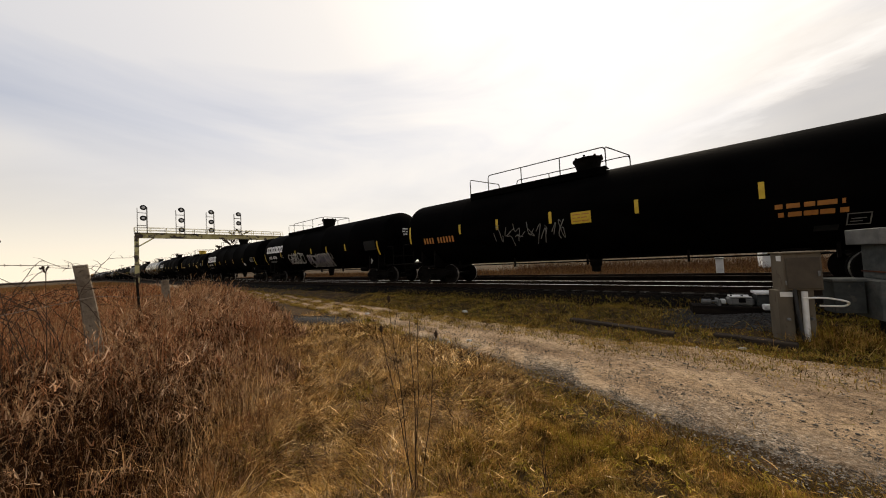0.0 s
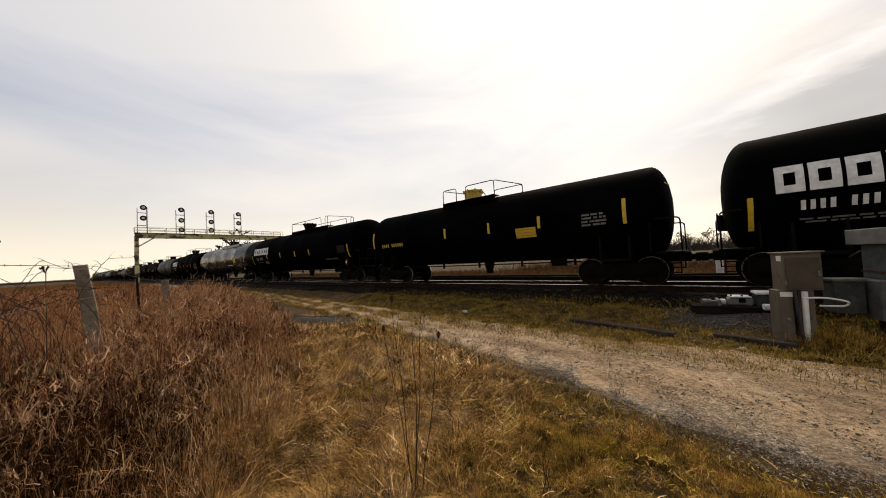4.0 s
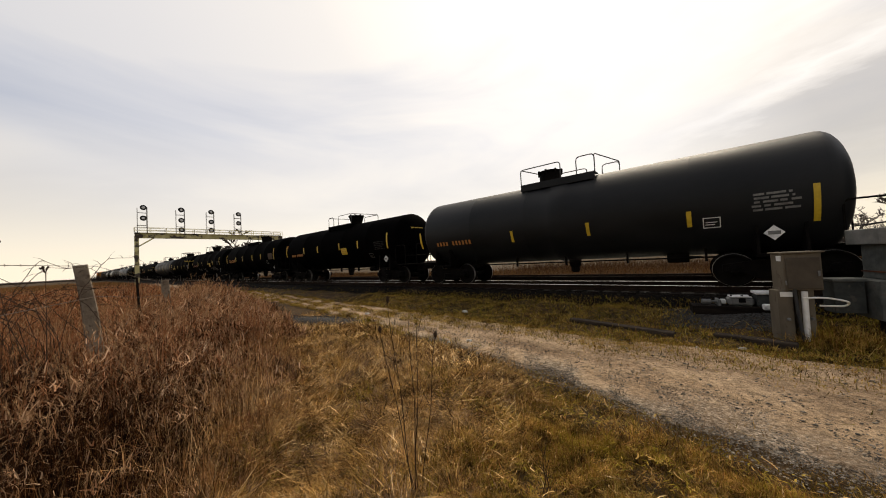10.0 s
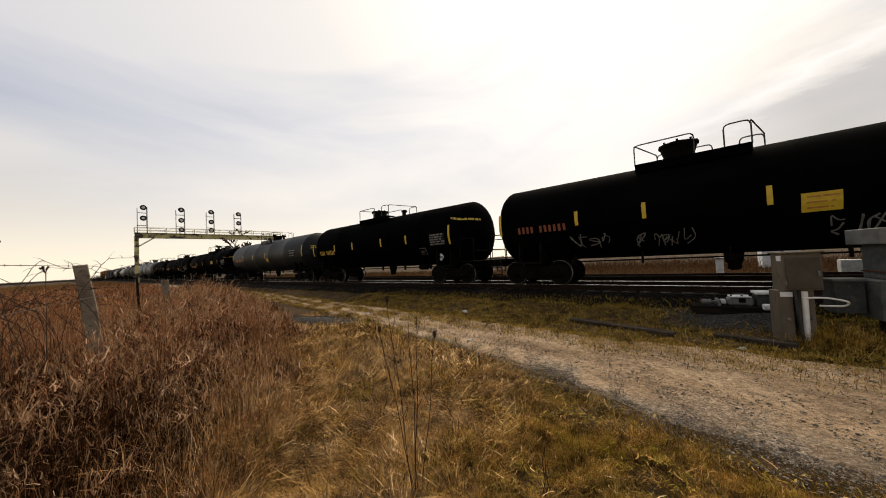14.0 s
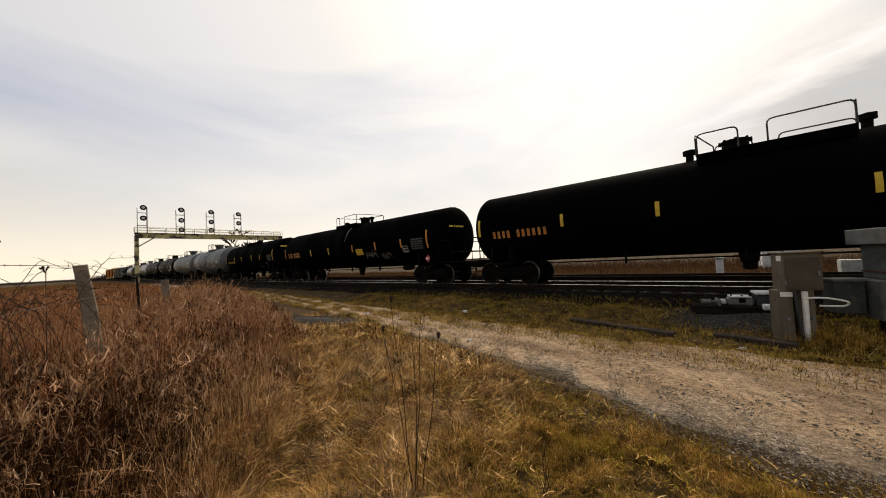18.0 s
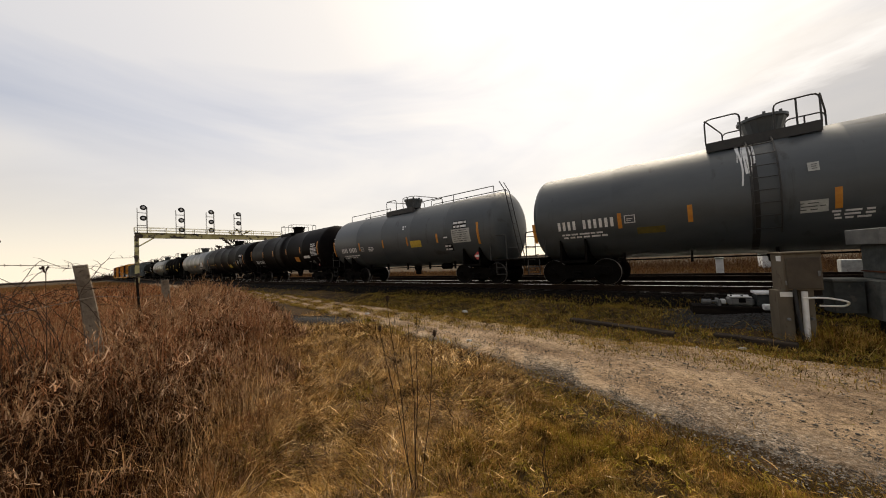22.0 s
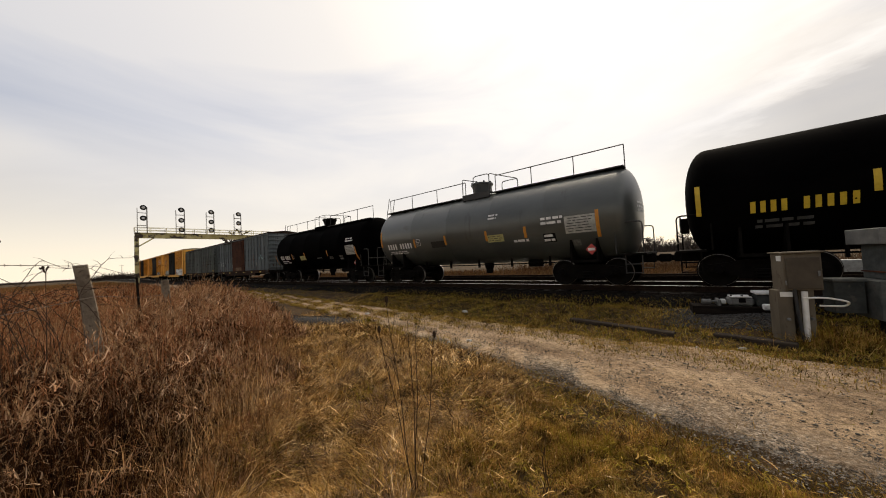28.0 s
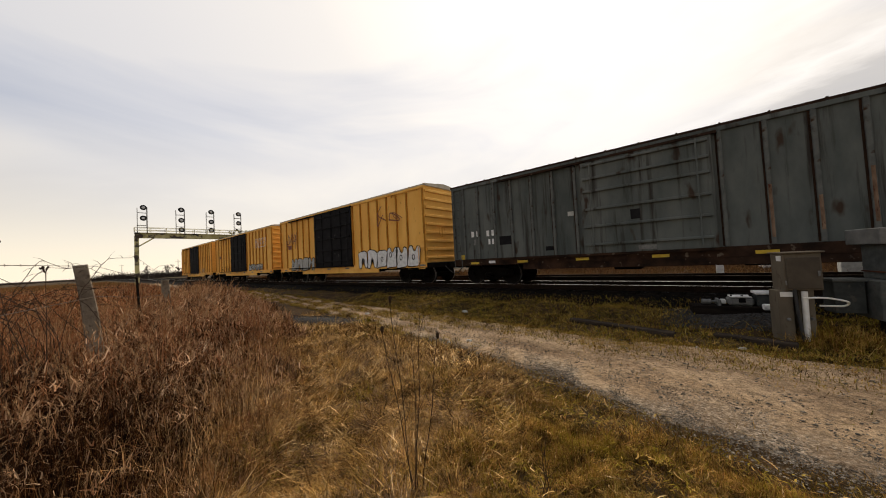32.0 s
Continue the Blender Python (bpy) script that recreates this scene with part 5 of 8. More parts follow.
SHORT = dict(deck=(-1.75, 1.1), rails=[(-1.75, -0.95, 0), (-0.4, 1.1, 0)], dome=-0.6, radius=1.49, axis=2.41, rail_height=0.66, inset=0.62)
LONG_A = dict(deck=(-4.75, 0.85), rails=[(-3.8, 0.85, 2)], dome=0.05)
LONG_B = dict(deck=(-1.15, 4.42), rails=[(-1.15, 3.5, 1), (4.07, 4.42, 0)], dome=0.03)
U_LABEL = "black tank car with yellow stripes and short top walkway"
P_LABEL = "black tank car with a row of white letter-sized blocks"
CAR_SPECS = [
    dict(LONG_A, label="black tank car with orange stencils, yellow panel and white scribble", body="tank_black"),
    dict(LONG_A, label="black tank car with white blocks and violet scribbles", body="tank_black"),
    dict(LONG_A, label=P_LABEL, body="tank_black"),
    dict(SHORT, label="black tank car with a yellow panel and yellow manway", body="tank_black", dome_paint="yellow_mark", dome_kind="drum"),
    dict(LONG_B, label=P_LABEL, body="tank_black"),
    dict(label="glossy black tank car with white stencils and yellow panel", body="tank_gloss", dome_kind="drum", deck=(-1.24, 4.78), rails=[(0.18, 3.88, 2), (4.5, 4.78, 0)], dome=-0.12),
    dict(LONG_B, label="black tank car with white blocks and orange stripes", body="tank_black", stripe="orange"),
    dict(label="charcoal grey tank car with yellow stencils", body="tank_charcoal", inset=0.75, dome_kind="drum", deck=(-1.52, 1.24), rails=[(-1.52, 0.06, 0), (0.63, 1.24, 0)], dome=-0.66, band=True, radius=1.55, axis=2.45, rail_height=0.66),
    dict(dict(SHORT, deck=(-1.05, 1.7), rails=[(-1.05, -0.42, 0), (0.17, 1.7, 0)], dome=0.95), label=U_LABEL, body="tank_black"),
    dict(SHORT, deck=(-1.65, 1.12), rails=[(-1.65, -1.0, 0), (-0.42, 1.12, 0)], dome=0.6, label=U_LABEL, body="tank_black", dome_kind="drum", valves=[(1.62, 0.3)]),
    dict(SHORT, deck=(-2.1, 0.6), rails=[(-2.1, -0.6, 0), (0.05, 0.6, 0)], dome=-1.0, label="black tank car with white scribbles and a yellow panel", body="tank_black"),
    dict(SHORT, deck=(-1.8, 0.97), rails=[(-1.8, -0.3, 0), (0.34, 0.97, 0)], dome=-0.95, label=U_LABEL, body="tank_black", dome_kind="drum", valves=[(1.3, 0.3)]),
    dict(rail_height=0.7, label="dusty charcoal tank car with valves along its top", body="tank_charcoal", dome_kind="drum", deck=(-1.27, 0.95), rails=[(-1.27, -0.64, 0), (0.01, 0.67, 0)], dome=0.41, radius=1.46, axis=2.38, dome_size=0.72, inset=0.68, valves=[(-1.74, 0.36), (-0.5, 0.62), (1.52, 0.36)]),
    dict(label="black tank car with valves beside a low manway", body="tank_black", dome_kind="drum", deck=(-0.9, 2.0), rails=[(-0.87, 0.0, 0), (0.56, 2.0, 0)], dome=0.0, radius=1.46, axis=2.38, dome_size=0.72, rail_height=0.62, inset=0.68, valves=[(-1.06, 0.36), (2.37, 0.36)]),
    dict(label="black tank car with a pale spill down its belt", body="tank_black", band=True, dome_kind="drum", deck=(-1.32, 1.0), rails=[(-1.32, -0.96, 0), (-0.4, 1.0, 0)], dome=0.67, radius=1.46, axis=2.38, dome_size=0.72, rail_height=0.6, inset=0.64, valves=[(-1.45, 0.3), (1.37, 0.36)],
         stain="grey_mark"),
    dict(dict(SHORT, deck=(-1.5, 1.3), rails=[(-1.5, 0.1, 0), (0.7, 1.3, 0)], dome=-0.6), label=U_LABEL, body="tank_black", dome_kind="drum", dome_size=0.56),
    dict(rail_height=0.72, label="grey tank car with a spill-streaked belt below the manway", body="tank_grey", rail="rail_iron", band=True, dome_kind="bowl", deck=(-1.25, 0.9), rails=[(-1.25, -0.52, 0), (0.12, 0.9, 1)], dome=0.0, side_ladder=-0.22, stripe="orange",
         stain="white_mark"),
    dict(label="slate grey tank car with a long low top rail", body="tank_grey", rail="rail_iron", dome_kind="bowl", deck=(-1.32, 0.9), rails=[(-1.32, -0.5, 0), (0.05, 0.9, 0)], rail_height=0.62, dome=-0.05, long_rail=0.34, stripe="orange"),
    dict(label="brownish black tank car with white stencils and yellow panel", body="tank_brown", band=True, dome_kind="drum", deck=(-1.2, 0.8), rails=[(-1.2, -0.5, 0), (0.2, 0.8, 0)], dome=0.07),
    dict(label="dull black tank car with small yellow stencils", body="tank_brown", dome_kind="drum", deck=(-1.34, 1.0), rails=[(-1.34, -0.59, 0), (0.0, 1.0, 0)], dome=0.02, stripe="orange"),
    dict(label="pale grey tank car with a long low top rail", body="tank_pale", rail="rail_iron", dome_kind="bowl", deck=(-1.35, 1.0), rails=[(-1.3, -0.42, 0), (0.14, 0.95, 0)], rail_height=0.62, dome=0.03, long_rail=0.34, stripe="orange"),
    dict(SHORT, label="black tank car with yellow stencils and a tall manway", body="tank_black", dome_kind="drum", deck=(-0.85, 1.5), rails=[(-0.85, 0.02, 0), (0.6, 1.5, 0)], dome=0.52, radius=1.59, axis=2.48, rail_height=0.7),
    dict(label="pale grey tank car with a full-length railed walkway", body="tank_pale", rail="rail_iron", dome_kind="bowl", deck=(-0.55, 0.88), rails=[(0.05, 0.88, 0)], rail_height=0.80, dome=-0.07, long_rail=0.78, ladder_end=-1, stripe="orange"),
    dict(label="black tank car with a full-length railed walkway", body="tank_black", rail="rail_iron", dome_kind="bowl", deck=(-0.55, 0.88), rails=[(0.05, 0.88, 0)], rail_height=0.80, dome=-0.07, long_rail=0.78, ladder_end=-1, stripe="orange"),
    dict(kind="box", label="blue-grey boxcar with a rusted corrugated door", roof="rust_dark", sill="rust_dark", track="rust_dark", body="box_blue", post_paint="box_post_blue", eave=4.35, door=(-1.95, 1.55), door_paint="rust", door_label="rust-brown corrugated sliding door",
         ribs=np.linspace(1.62, 4.0, 14), rib_high=0.07, posts=(-6.83, -5.99, -5.17, -4.43, -3.66, -2.85, -2.03, 1.66, 2.51, 3.29, 4.03, 4.83, 5.63, 6.43), reflect_x=-5.55,
         marks=[(-6.46, -6.0, 2.0, 2.22, 2, "white_mark"), (-5.72, -5.27, 1.97, 2.19, 2, "white_mark"), (-6.35, -5.98, 1.69, 1.90, 2, "white_mark"), (-5.66, -5.32, 1.67, 1.88, 2, "white_mark")],
         patches=[(-4.87, -4.46, 1.66, 1.96, "box_door_dark"), (-4.85, -4.44, 1.08, 1.62, "grey_mark"), (-2.49, -2.14, 1.50, 1.79, "pale_mark"), (-2.41, -2.1, 2.47, 2.6, "pale_mark"),
                  (-3.3, -2.98, 1.30, 1.48, "box_door_dark"), (-0.95, 0.8, 1.16, 1.46, "rust_pale"), (4.3, 4.9, 1.55, 1.85, "grey_mark"), (-7.0, -6.6, 1.08, 1.35, "rust"), (-6.2, -5.8, 1.08, 1.22, "rust")],
         worn=[(2.51, 1.45, 2.0), (3.29, 1.35, 2.3), (4.03, 1.3, 2.7)], spray=[(5.3, 6.3, 2.0, 2.5, 4, "cyan_mark", "tag", None)], spray_wide=0.05),
    dict(kind="box", label="weathered grey boxcar with a grey panelled door", roof="rust_dark", sill="rust_dark", track="rust_dark", body="box_grey", post_paint="box_post_grey", eave=4.34, door=(-1.77, 1.64), door_paint="box_grey", door_label="grey sliding door with wide pressed panels",
         ribs=(1.36, 1.95, 2.52, 3.11, 3.53, 3.98), rib_high=0.08, posts=(-6.67, -5.95, -5.15, -4.38, -3.53, -2.73, -1.95, 1.78, 2.63, 3.42, 4.17, 4.92, 5.7, 6.45), reflect_x=-6.4,
         marks=[(-6.36, -5.84, 2.06, 2.3, 2, "white_mark"), (-5.6, -5.12, 2.04, 2.28, 2, "white_mark"), (-6.25, -5.86, 1.72, 1.95, 2, "grey_mark"), (-5.52, -5.18, 1.70, 1.92, 2, "white_mark")],
         patches=[(-4.99, -4.42, 1.64, 1.98, "box_door_dark"), (-3.1, -2.8, 1.3, 1.45, "box_door_dark"), (-6.95, -6.65, 1.10, 1.32, "yellow"), (-5.5, -5.2, 0.92, 1.02, "white_mark"), (4.42, 4.46, 1.28, 1.6, "grey_mark"), (4.78, 4.82, 1.28, 1.6, "grey_mark"), (4.46, 4.78, 1.55, 1.6, "grey_mark"), (4.46, 4.78, 1.28, 1.32, "grey_mark"),
                  (-0.35, -0.1, 2.1, 2.4, "box_door_dark"), (-0.2, 0.25, 1.16, 1.30, "grey_mark"), (-2.25, -2.05, 2.45, 2.6, "pale_mark"), (6.5, 6.9, 1.2, 1.4, "yellow")],
         worn=[(2.63, 1.3, 2.6), (3.42, 1.4, 2.2), (4.17, 1.5, 2.7), (4.92, 1.3, 3.0)]),
]
YELLOW_SPRAY = [[(2.7, 7.7, 0.88, 1.98, 6, "iron", "bubble", "white_mark"), (-6.3, -2.75, 0.9, 1.85, 4, "iron", "bubble", "pale_mark"), (4.2, 6.7, 3.1, 4.3, 2, "rust_mark", "tag", None), (-7.0, -5.2, 2.6, 4.0, 3, "rust_mark", "tag", None)],
                [(2.6, 6.0, 1.1, 1.7, 5, "iron", "bubble", "pale_mark"), (4.6, 6.8, 3.2, 4.0, 3, "white_mark", "bubble", None), (-6.0, -3.0, 1.1, 1.7, 4, "iron", "tag", None)], [(2.0, 5.0, 1.1, 1.7, 4, "grey_mark", "tag", None)]]
for nth in range(3):
    CAR_SPECS.append(dict(kind="box", label="tall golden yellow boxcar with black double doors", body="box_yellow", post_paint="box_post_yellow", eave=4.90, door=(-2.45, 2.05), door_paint="box_door_dark", door_label="black double sliding doors", double=True, ribs=np.linspace(1.4, 4.4, 5),
                          posts=(-7.05, -6.1, -5.2, -4.3, -3.4, -2.53, 2.13, 2.95, 3.75, 4.55, 5.35, 6.15, 6.95), spray_wide=0.06, roof="roof_pale", trim="box_yellow", sill="box_yellow", track="iron", ladder="box_yellow", reflect=False,
                          marks=[(-2.1, -1.5, 3.9, 4.15, 3, "white_mark"), (0.4, 1.2, 3.9, 4.15, 3, "white_mark")], patches=[(-6.9, -6.2, 2.6, 2.9, "rust_mark")], spray=YELLOW_SPRAY[nth]))
ART = {}  # what is painted and stuck on each tank: its place along the car and its heights


def art(car, *what):
    ART.setdefault(car, []).append(what)


art(0, "stripe", (-8.13,), 2.04, 2.88, "yellow")
art(0, "stripe", (-4.99, -3.11, -0.93, 1.73, 4.4,), 2.26, 2.68, "yellow")
art(0, "panel", -0.21, 0.43, 2.15, 2.54, "yellow")
art(0, "marks", -7.23, -5.32, 1.92, 2.27, 11, "orange_mark")
art(0, "spray", -3.26, -0.26, 1.57, 2.43, "grey_mark", "tag", 7)
art(0, "print", 4.58, 5.79, 1.72, 2.12, 2, "orange_mark")
art(0, "frame", 5.73, 6.08, 1.47, 1.73, "grey_mark")
art(0, "panel", 5.25, 5.63, 1.38, 1.51, "faint_mark")
art(1, "stripe", (-8.16,), 1.54, 2.45, "yellow")
art(1, "stripe", (7.73,), 1.65, 2.41, "yellow")
art(1, "stripe", (-4.91, -2.32, 0.16, 2.25, 4.51,), 2.07, 2.46, "yellow")
art(1, "big", -7.73, -4.57, 2.48, 3.02, "white_mark")
art(1, "marks", -7.32, -5.76, 1.93, 2.24, 10, "white_mark")
art(1, "print", -7.34, -5.86, 1.67, 1.82, 2, "grey_mark")
art(1, "frame", -4.74, -4.52, 1.99, 2.2, "grey_mark")
art(1, "spray", -3.6, -1.15, 1.45, 2.25, "white_mark", "bubble", 5)
art(1, "spray", -0.72, 2.35, 1.12, 2.04, "white_mark", "bubble", 5, "purple_mark")
art(1, "panel", 6.49, 7.55, 1.94, 2.48, "faint_mark")
art(1, "placard", 6.72, 1.32, "white_mark")
art(1, "spray", -0.24, 2.91, 1.53, 2.11, "grey_mark", "tag", 5)
art(1, "head", -0.53, 0.38, 2.67, 3.14, "white_mark")
art(2, "stripe", (-8.24,), 1.49, 2.31, "yellow")
art(2, "stripe", (7.72,), 1.59, 2.36, "yellow")
art(2, "stripe", (-5.03, -3.14, -0.91, 1.59, 4.43,), 1.93, 2.38, "yellow")
art(2, "big", -7.82, -4.53, 2.33, 2.98, "white_mark")
art(2, "marks", -7.4, -5.9, 1.86, 2.16, 10, "white_mark")
art(2, "print", -7.42, -6.03, 1.58, 1.72, 2, "grey_mark")
art(2, "frame", -4.95, -4.69, 1.97, 2.16, "grey_mark")
art(2, "print", 6.47, 7.53, 1.92, 2.39, 4, "grey_mark")
art(2, "placard", 6.63, 1.3, "white_mark")
art(2, "panel", 4.59, 4.92, 1.64, 1.88, "white_mark")
art(2, "head", -0.42, 0.39, 2.6, 3.15, "white_mark")
art(3, "stripe", (6.01,), 2.0, 2.8, "yellow")
art(3, "stripe", (-1.32, 1.05, 3.22,), 2.15, 2.59, "yellow")
art(3, "panel", 2.26, 3.08, 1.85, 2.22, "yellow")
art(3, "print", 4.68, 5.61, 2.02, 2.47, 4, "grey_mark")
art(3, "head", -0.79, 0.28, 3.16, 3.26, "yellow_mark")
art(4, "stripe", (-8.17,), 1.56, 2.44, "yellow")
art(4, "stripe", (7.74,), 1.65, 2.47, "yellow")
art(4, "stripe", (-4.85, -2.1, 0.52, 2.77,), 2.03, 2.46, "yellow")
art(4, "big", -7.78, -4.51, 2.45, 3.05, "white_mark")
art(4, "marks", -7.26, -5.69, 1.94, 2.26, 10, "grey_mark")
art(4, "print", -7.07, -5.86, 1.74, 1.84, 1, "dim_mark")
art(4, "panel", -5.47, -4.71, 1.64, 1.85, "olive_mark")
art(4, "plate", 6.52, 7.42, 1.97, 2.44, 4, "faint_mark")
art(4, "print", 4.77, 6.33, 1.53, 1.73, 1, "dim_mark")
art(4, "placard", 7.2, 1.34, "red_sign")
art(5, "stripe", (-8.45,), 1.96, 2.77, "yellow")
art(5, "stripe", (7.86,), 1.96, 2.84, "yellow")
art(5, "stripe", (-5.74, -3.06, -0.7, 1.88, 4.53,), 2.17, 2.6, "yellow")
art(5, "marks", -7.64, -5.82, 1.91, 2.27, 11, "white_mark")
art(5, "print", -7.63, -6.08, 1.7, 1.84, 2, "grey_mark")
art(5, "panel", 4.71, 5.35, 2.03, 2.52, "yellow")
art(5, "plate", 6.74, 7.7, 2.02, 2.57, 5, "grey_mark")
art(5, "frame", 6.27, 6.71, 1.51, 1.85, "white_mark")
art(5, "print", 4.71, 5.5, 1.67, 1.8, 1, "dim_mark")
art(5, "print", 5.52, 6.13, 1.62, 1.74, 1, "white_mark")
art(5, "print", 2.58, 4.06, 1.68, 1.84, 1, "white_mark")
art(5, "placard", 7.29, 1.33, "red_sign")
art(6, "stripe", (-8.1,), 1.63, 2.38, "orange")
art(6, "stripe", (7.52,), 1.66, 2.43, "orange")
art(6, "stripe", (-5.01, -2.21, 0.28, 2.54, 4.36,), 2.03, 2.46, "orange")
art(6, "big", -7.85, -4.65, 2.42, 3.05, "white_mark")
art(6, "marks", -7.38, -5.85, 1.96, 2.27, 10, "grey_mark")
art(6, "print", -7.3, -5.99, 1.68, 1.84, 2, "grey_mark")
art(6, "frame", -4.87, -4.62, 2.04, 2.26, "grey_mark")
art(6, "panel", 0.31, 0.98, 1.43, 1.6, "olive_mark")
art(6, "spray", 6.12, 7.35, 1.43, 2.48, "grey_mark", "bubble", 2, "red_paint")
art(6, "placard", 6.71, 1.29, "red_sign")
art(6, "head", -0.84, 0.44, 2.57, 3.0, "grey_mark")
art(7, "stripe", (-6.71,), 1.75, 2.51, "yellow")
art(7, "stripe", (6.05,), 1.62, 2.48, "yellow")
art(7, "stripe", (-1.79, 1.02, 3.7,), 1.72, 2.15, "yellow")
art(7, "marks", -5.74, -3.72, 1.76, 2.02, 11, "orange_mark")
art(7, "frame", 3.99, 4.36, 1.65, 1.93, "white_mark")
art(7, "print", 4.95, 5.83, 1.95, 2.43, 5, "grey_mark")
art(7, "placard", 5.34, 1.41, "white_mark")
art(7, "head", -0.67, 0.04, 2.85, 3.04, "yellow_mark")
art(8, "stripe", (-6.65,), 2.02, 2.84, "yellow")
art(8, "stripe", (5.83,), 1.96, 2.82, "yellow")
art(8, "stripe", (-3.76, -1.75, 1.03, 3.07,), 2.14, 2.58, "yellow")
art(8, "marks", -5.78, -3.92, 1.94, 2.19, 11, "orange_mark")
art(8, "panel", 1.21, 1.86, 1.83, 2.23, "yellow")
art(8, "frame", 4.0, 4.37, 1.5, 1.77, "dim_mark")
art(8, "print", 4.64, 5.57, 1.93, 2.42, 5, "faint_mark")
art(8, "placard", 5.43, 1.39, "white_mark")
art(8, "head", -0.66, 0.39, 3.01, 3.08, "yellow_mark")
art(9, "stripe", (-6.68,), 1.99, 2.89, "yellow")
art(9, "stripe", (5.9,), 1.99, 2.91, "yellow")
art(9, "stripe", (-3.77, -1.78, 0.92, 3.05,), 2.09, 2.55, "yellow")
art(9, "marks", -5.82, -3.95, 1.97, 2.37, 11, "orange_mark")
art(9, "panel", 4.72, 5.64, 2.01, 2.54, "brown_mark")
art(9, "frame", 4.03, 4.41, 1.62, 1.92, "grey_mark")
art(9, "placard", 5.45, 1.32, "white_mark")
art(9, "head", -0.82, 0.15, 2.59, 3.06, "orange_mark")
art(10, "stripe", (-6.81,), 1.98, 2.82, "yellow")
art(10, "stripe", (5.71,), 1.97, 2.85, "yellow")
art(10, "stripe", (-3.86, -1.89, 0.76, 2.89,), 2.1, 2.58, "yellow")
art(10, "marks", -6.06, -4.18, 1.95, 2.27, 11, "rust_mark")
art(10, "panel", 1.27, 1.9, 1.84, 2.28, "yellow")
art(10, "spray", -4.13, -2.91, 1.27, 1.8, "grey_mark", "tag", 4)
art(10, "spray", -2.14, -0.73, 1.25, 1.72, "grey_mark", "tag", 5)
art(10, "spray", 1.72, 4.16, 1.25, 1.79, "grey_mark", "tag", 9)
art(10, "print", 4.53, 5.39, 1.97, 2.41, 4, "faint_mark")
art(10, "placard", 5.28, 1.32, "white_mark")
art(10, "head", -0.89, 0.27, 3.03, 3.09, "yellow_mark")
art(11, "stripe", (-6.78,), 1.85, 2.68, "yellow")
art(11, "stripe", (5.75,), 1.87, 2.76, "yellow")
art(11, "stripe", (-3.99, -1.97, 0.81, 2.86,), 2.08, 2.52, "yellow")
art(11, "marks", -5.9, -4.07, 1.85, 2.21, 11, "yellow_mark")
art(11, "plate", 4.51, 5.48, 1.88, 2.43, 5, "grey_mark")
art(11, "frame", 3.73, 4.14, 1.49, 1.8, "grey_mark")
art(11, "placard", 4.99, 1.3, "white_mark")
art(11, "head", -2.13, -0.31, 2.86, 3.05, "yellow_mark")
art(12, "stripe", (-7.79,), 2.15, 2.77, "yellow")
art(12, "stripe", (-4.75, -2.18, 0.85,), 2.13, 2.57, "yellow")
art(12, "marks", -7.03, -5.15, 1.98, 2.33, 11, "orange_mark")
art(12, "panel", 1.0, 1.49, 1.84, 2.1, "yellow")
art(12, "plate", 5.71, 6.75, 2.05, 2.61, 3, "grey_mark")
art(12, "head", -0.97, -0.46, 2.55, 2.82, "yellow_mark")
art(13, "stripe", (-8.17,), 2.05, 2.74, "yellow")
art(13, "stripe", (-4.69, -1.88, 2.07, 4.79, 7.43,), 2.12, 2.56, "yellow")
art(13, "marks", -7.54, -5.2, 1.87, 2.23, 11, "orange_mark")
art(13, "panel", 2.19, 2.88, 2.16, 2.51, "yellow")
art(13, "plate", 6.19, 7.2, 1.95, 2.5, 4, "grey_mark")
art(13, "frame", 5.41, 5.97, 1.54, 1.85, "grey_mark")
art(13, "placard", 6.95, 1.27, "red_sign")
art(13, "head", -1.76, -0.23, 2.7, 2.81, "yellow_mark")
art(14, "stripe", (-8.28,), 1.85, 2.61, "orange")
art(14, "stripe", (7.5,), 1.8, 2.67, "orange")
art(14, "stripe", (-4.11, -1.67,), 1.94, 2.38, "yellow")
art(14, "stripe", (1.15, 3.42, 5.61,), 1.93, 2.37, "orange")
art(14, "marks", -7.72, -5.83, 1.88, 2.3, 11, "orange_mark")
art(14, "panel", 1.48, 2.17, 1.72, 2.08, "yellow")
art(14, "spray", 2.33, 3.38, 1.49, 1.94, "grey_mark", "tag", 4)
art(14, "spray", 3.74, 4.61, 1.38, 1.83, "grey_mark", "tag", 4)
art(14, "frame", 5.67, 6.06, 1.68, 2.0, "white_mark")
art(14, "plate", 6.36, 7.27, 1.76, 2.34, 5, "dim_mark")
art(14, "placard", 7.26, 1.27, "red_sign")
art(14, "head", -1.02, 0.1, 2.69, 2.86, "yellow_mark")
art(15, "stripe", (-6.57,), 1.95, 2.74, "yellow")
art(15, "stripe", (6.09,), 1.92, 2.81, "yellow")
art(15, "stripe", (-3.63, -1.6, 1.14, 3.2,), 2.09, 2.56, "yellow")
art(15, "marks", -5.66, -3.7, 1.89, 2.17, 11, "yellow_mark")
art(15, "plate", 4.9, 5.83, 1.9, 2.44, 6, "dim_mark")
art(15, "frame", 4.21, 4.59, 1.53, 1.79, "grey_mark")
art(15, "placard", 5.6, 1.32, "white_mark")
art(15, "spray", 2.43, 3.31, 1.29, 1.51, "dim_mark", "tag", 4)
art(15, "head", -1.06, -0.01, 2.99, 3.22, "yellow_mark")
art(16, "stripe", (-6.27,), 1.59, 2.28, "orange")
art(16, "stripe", (5.52,), 1.49, 2.36, "orange")
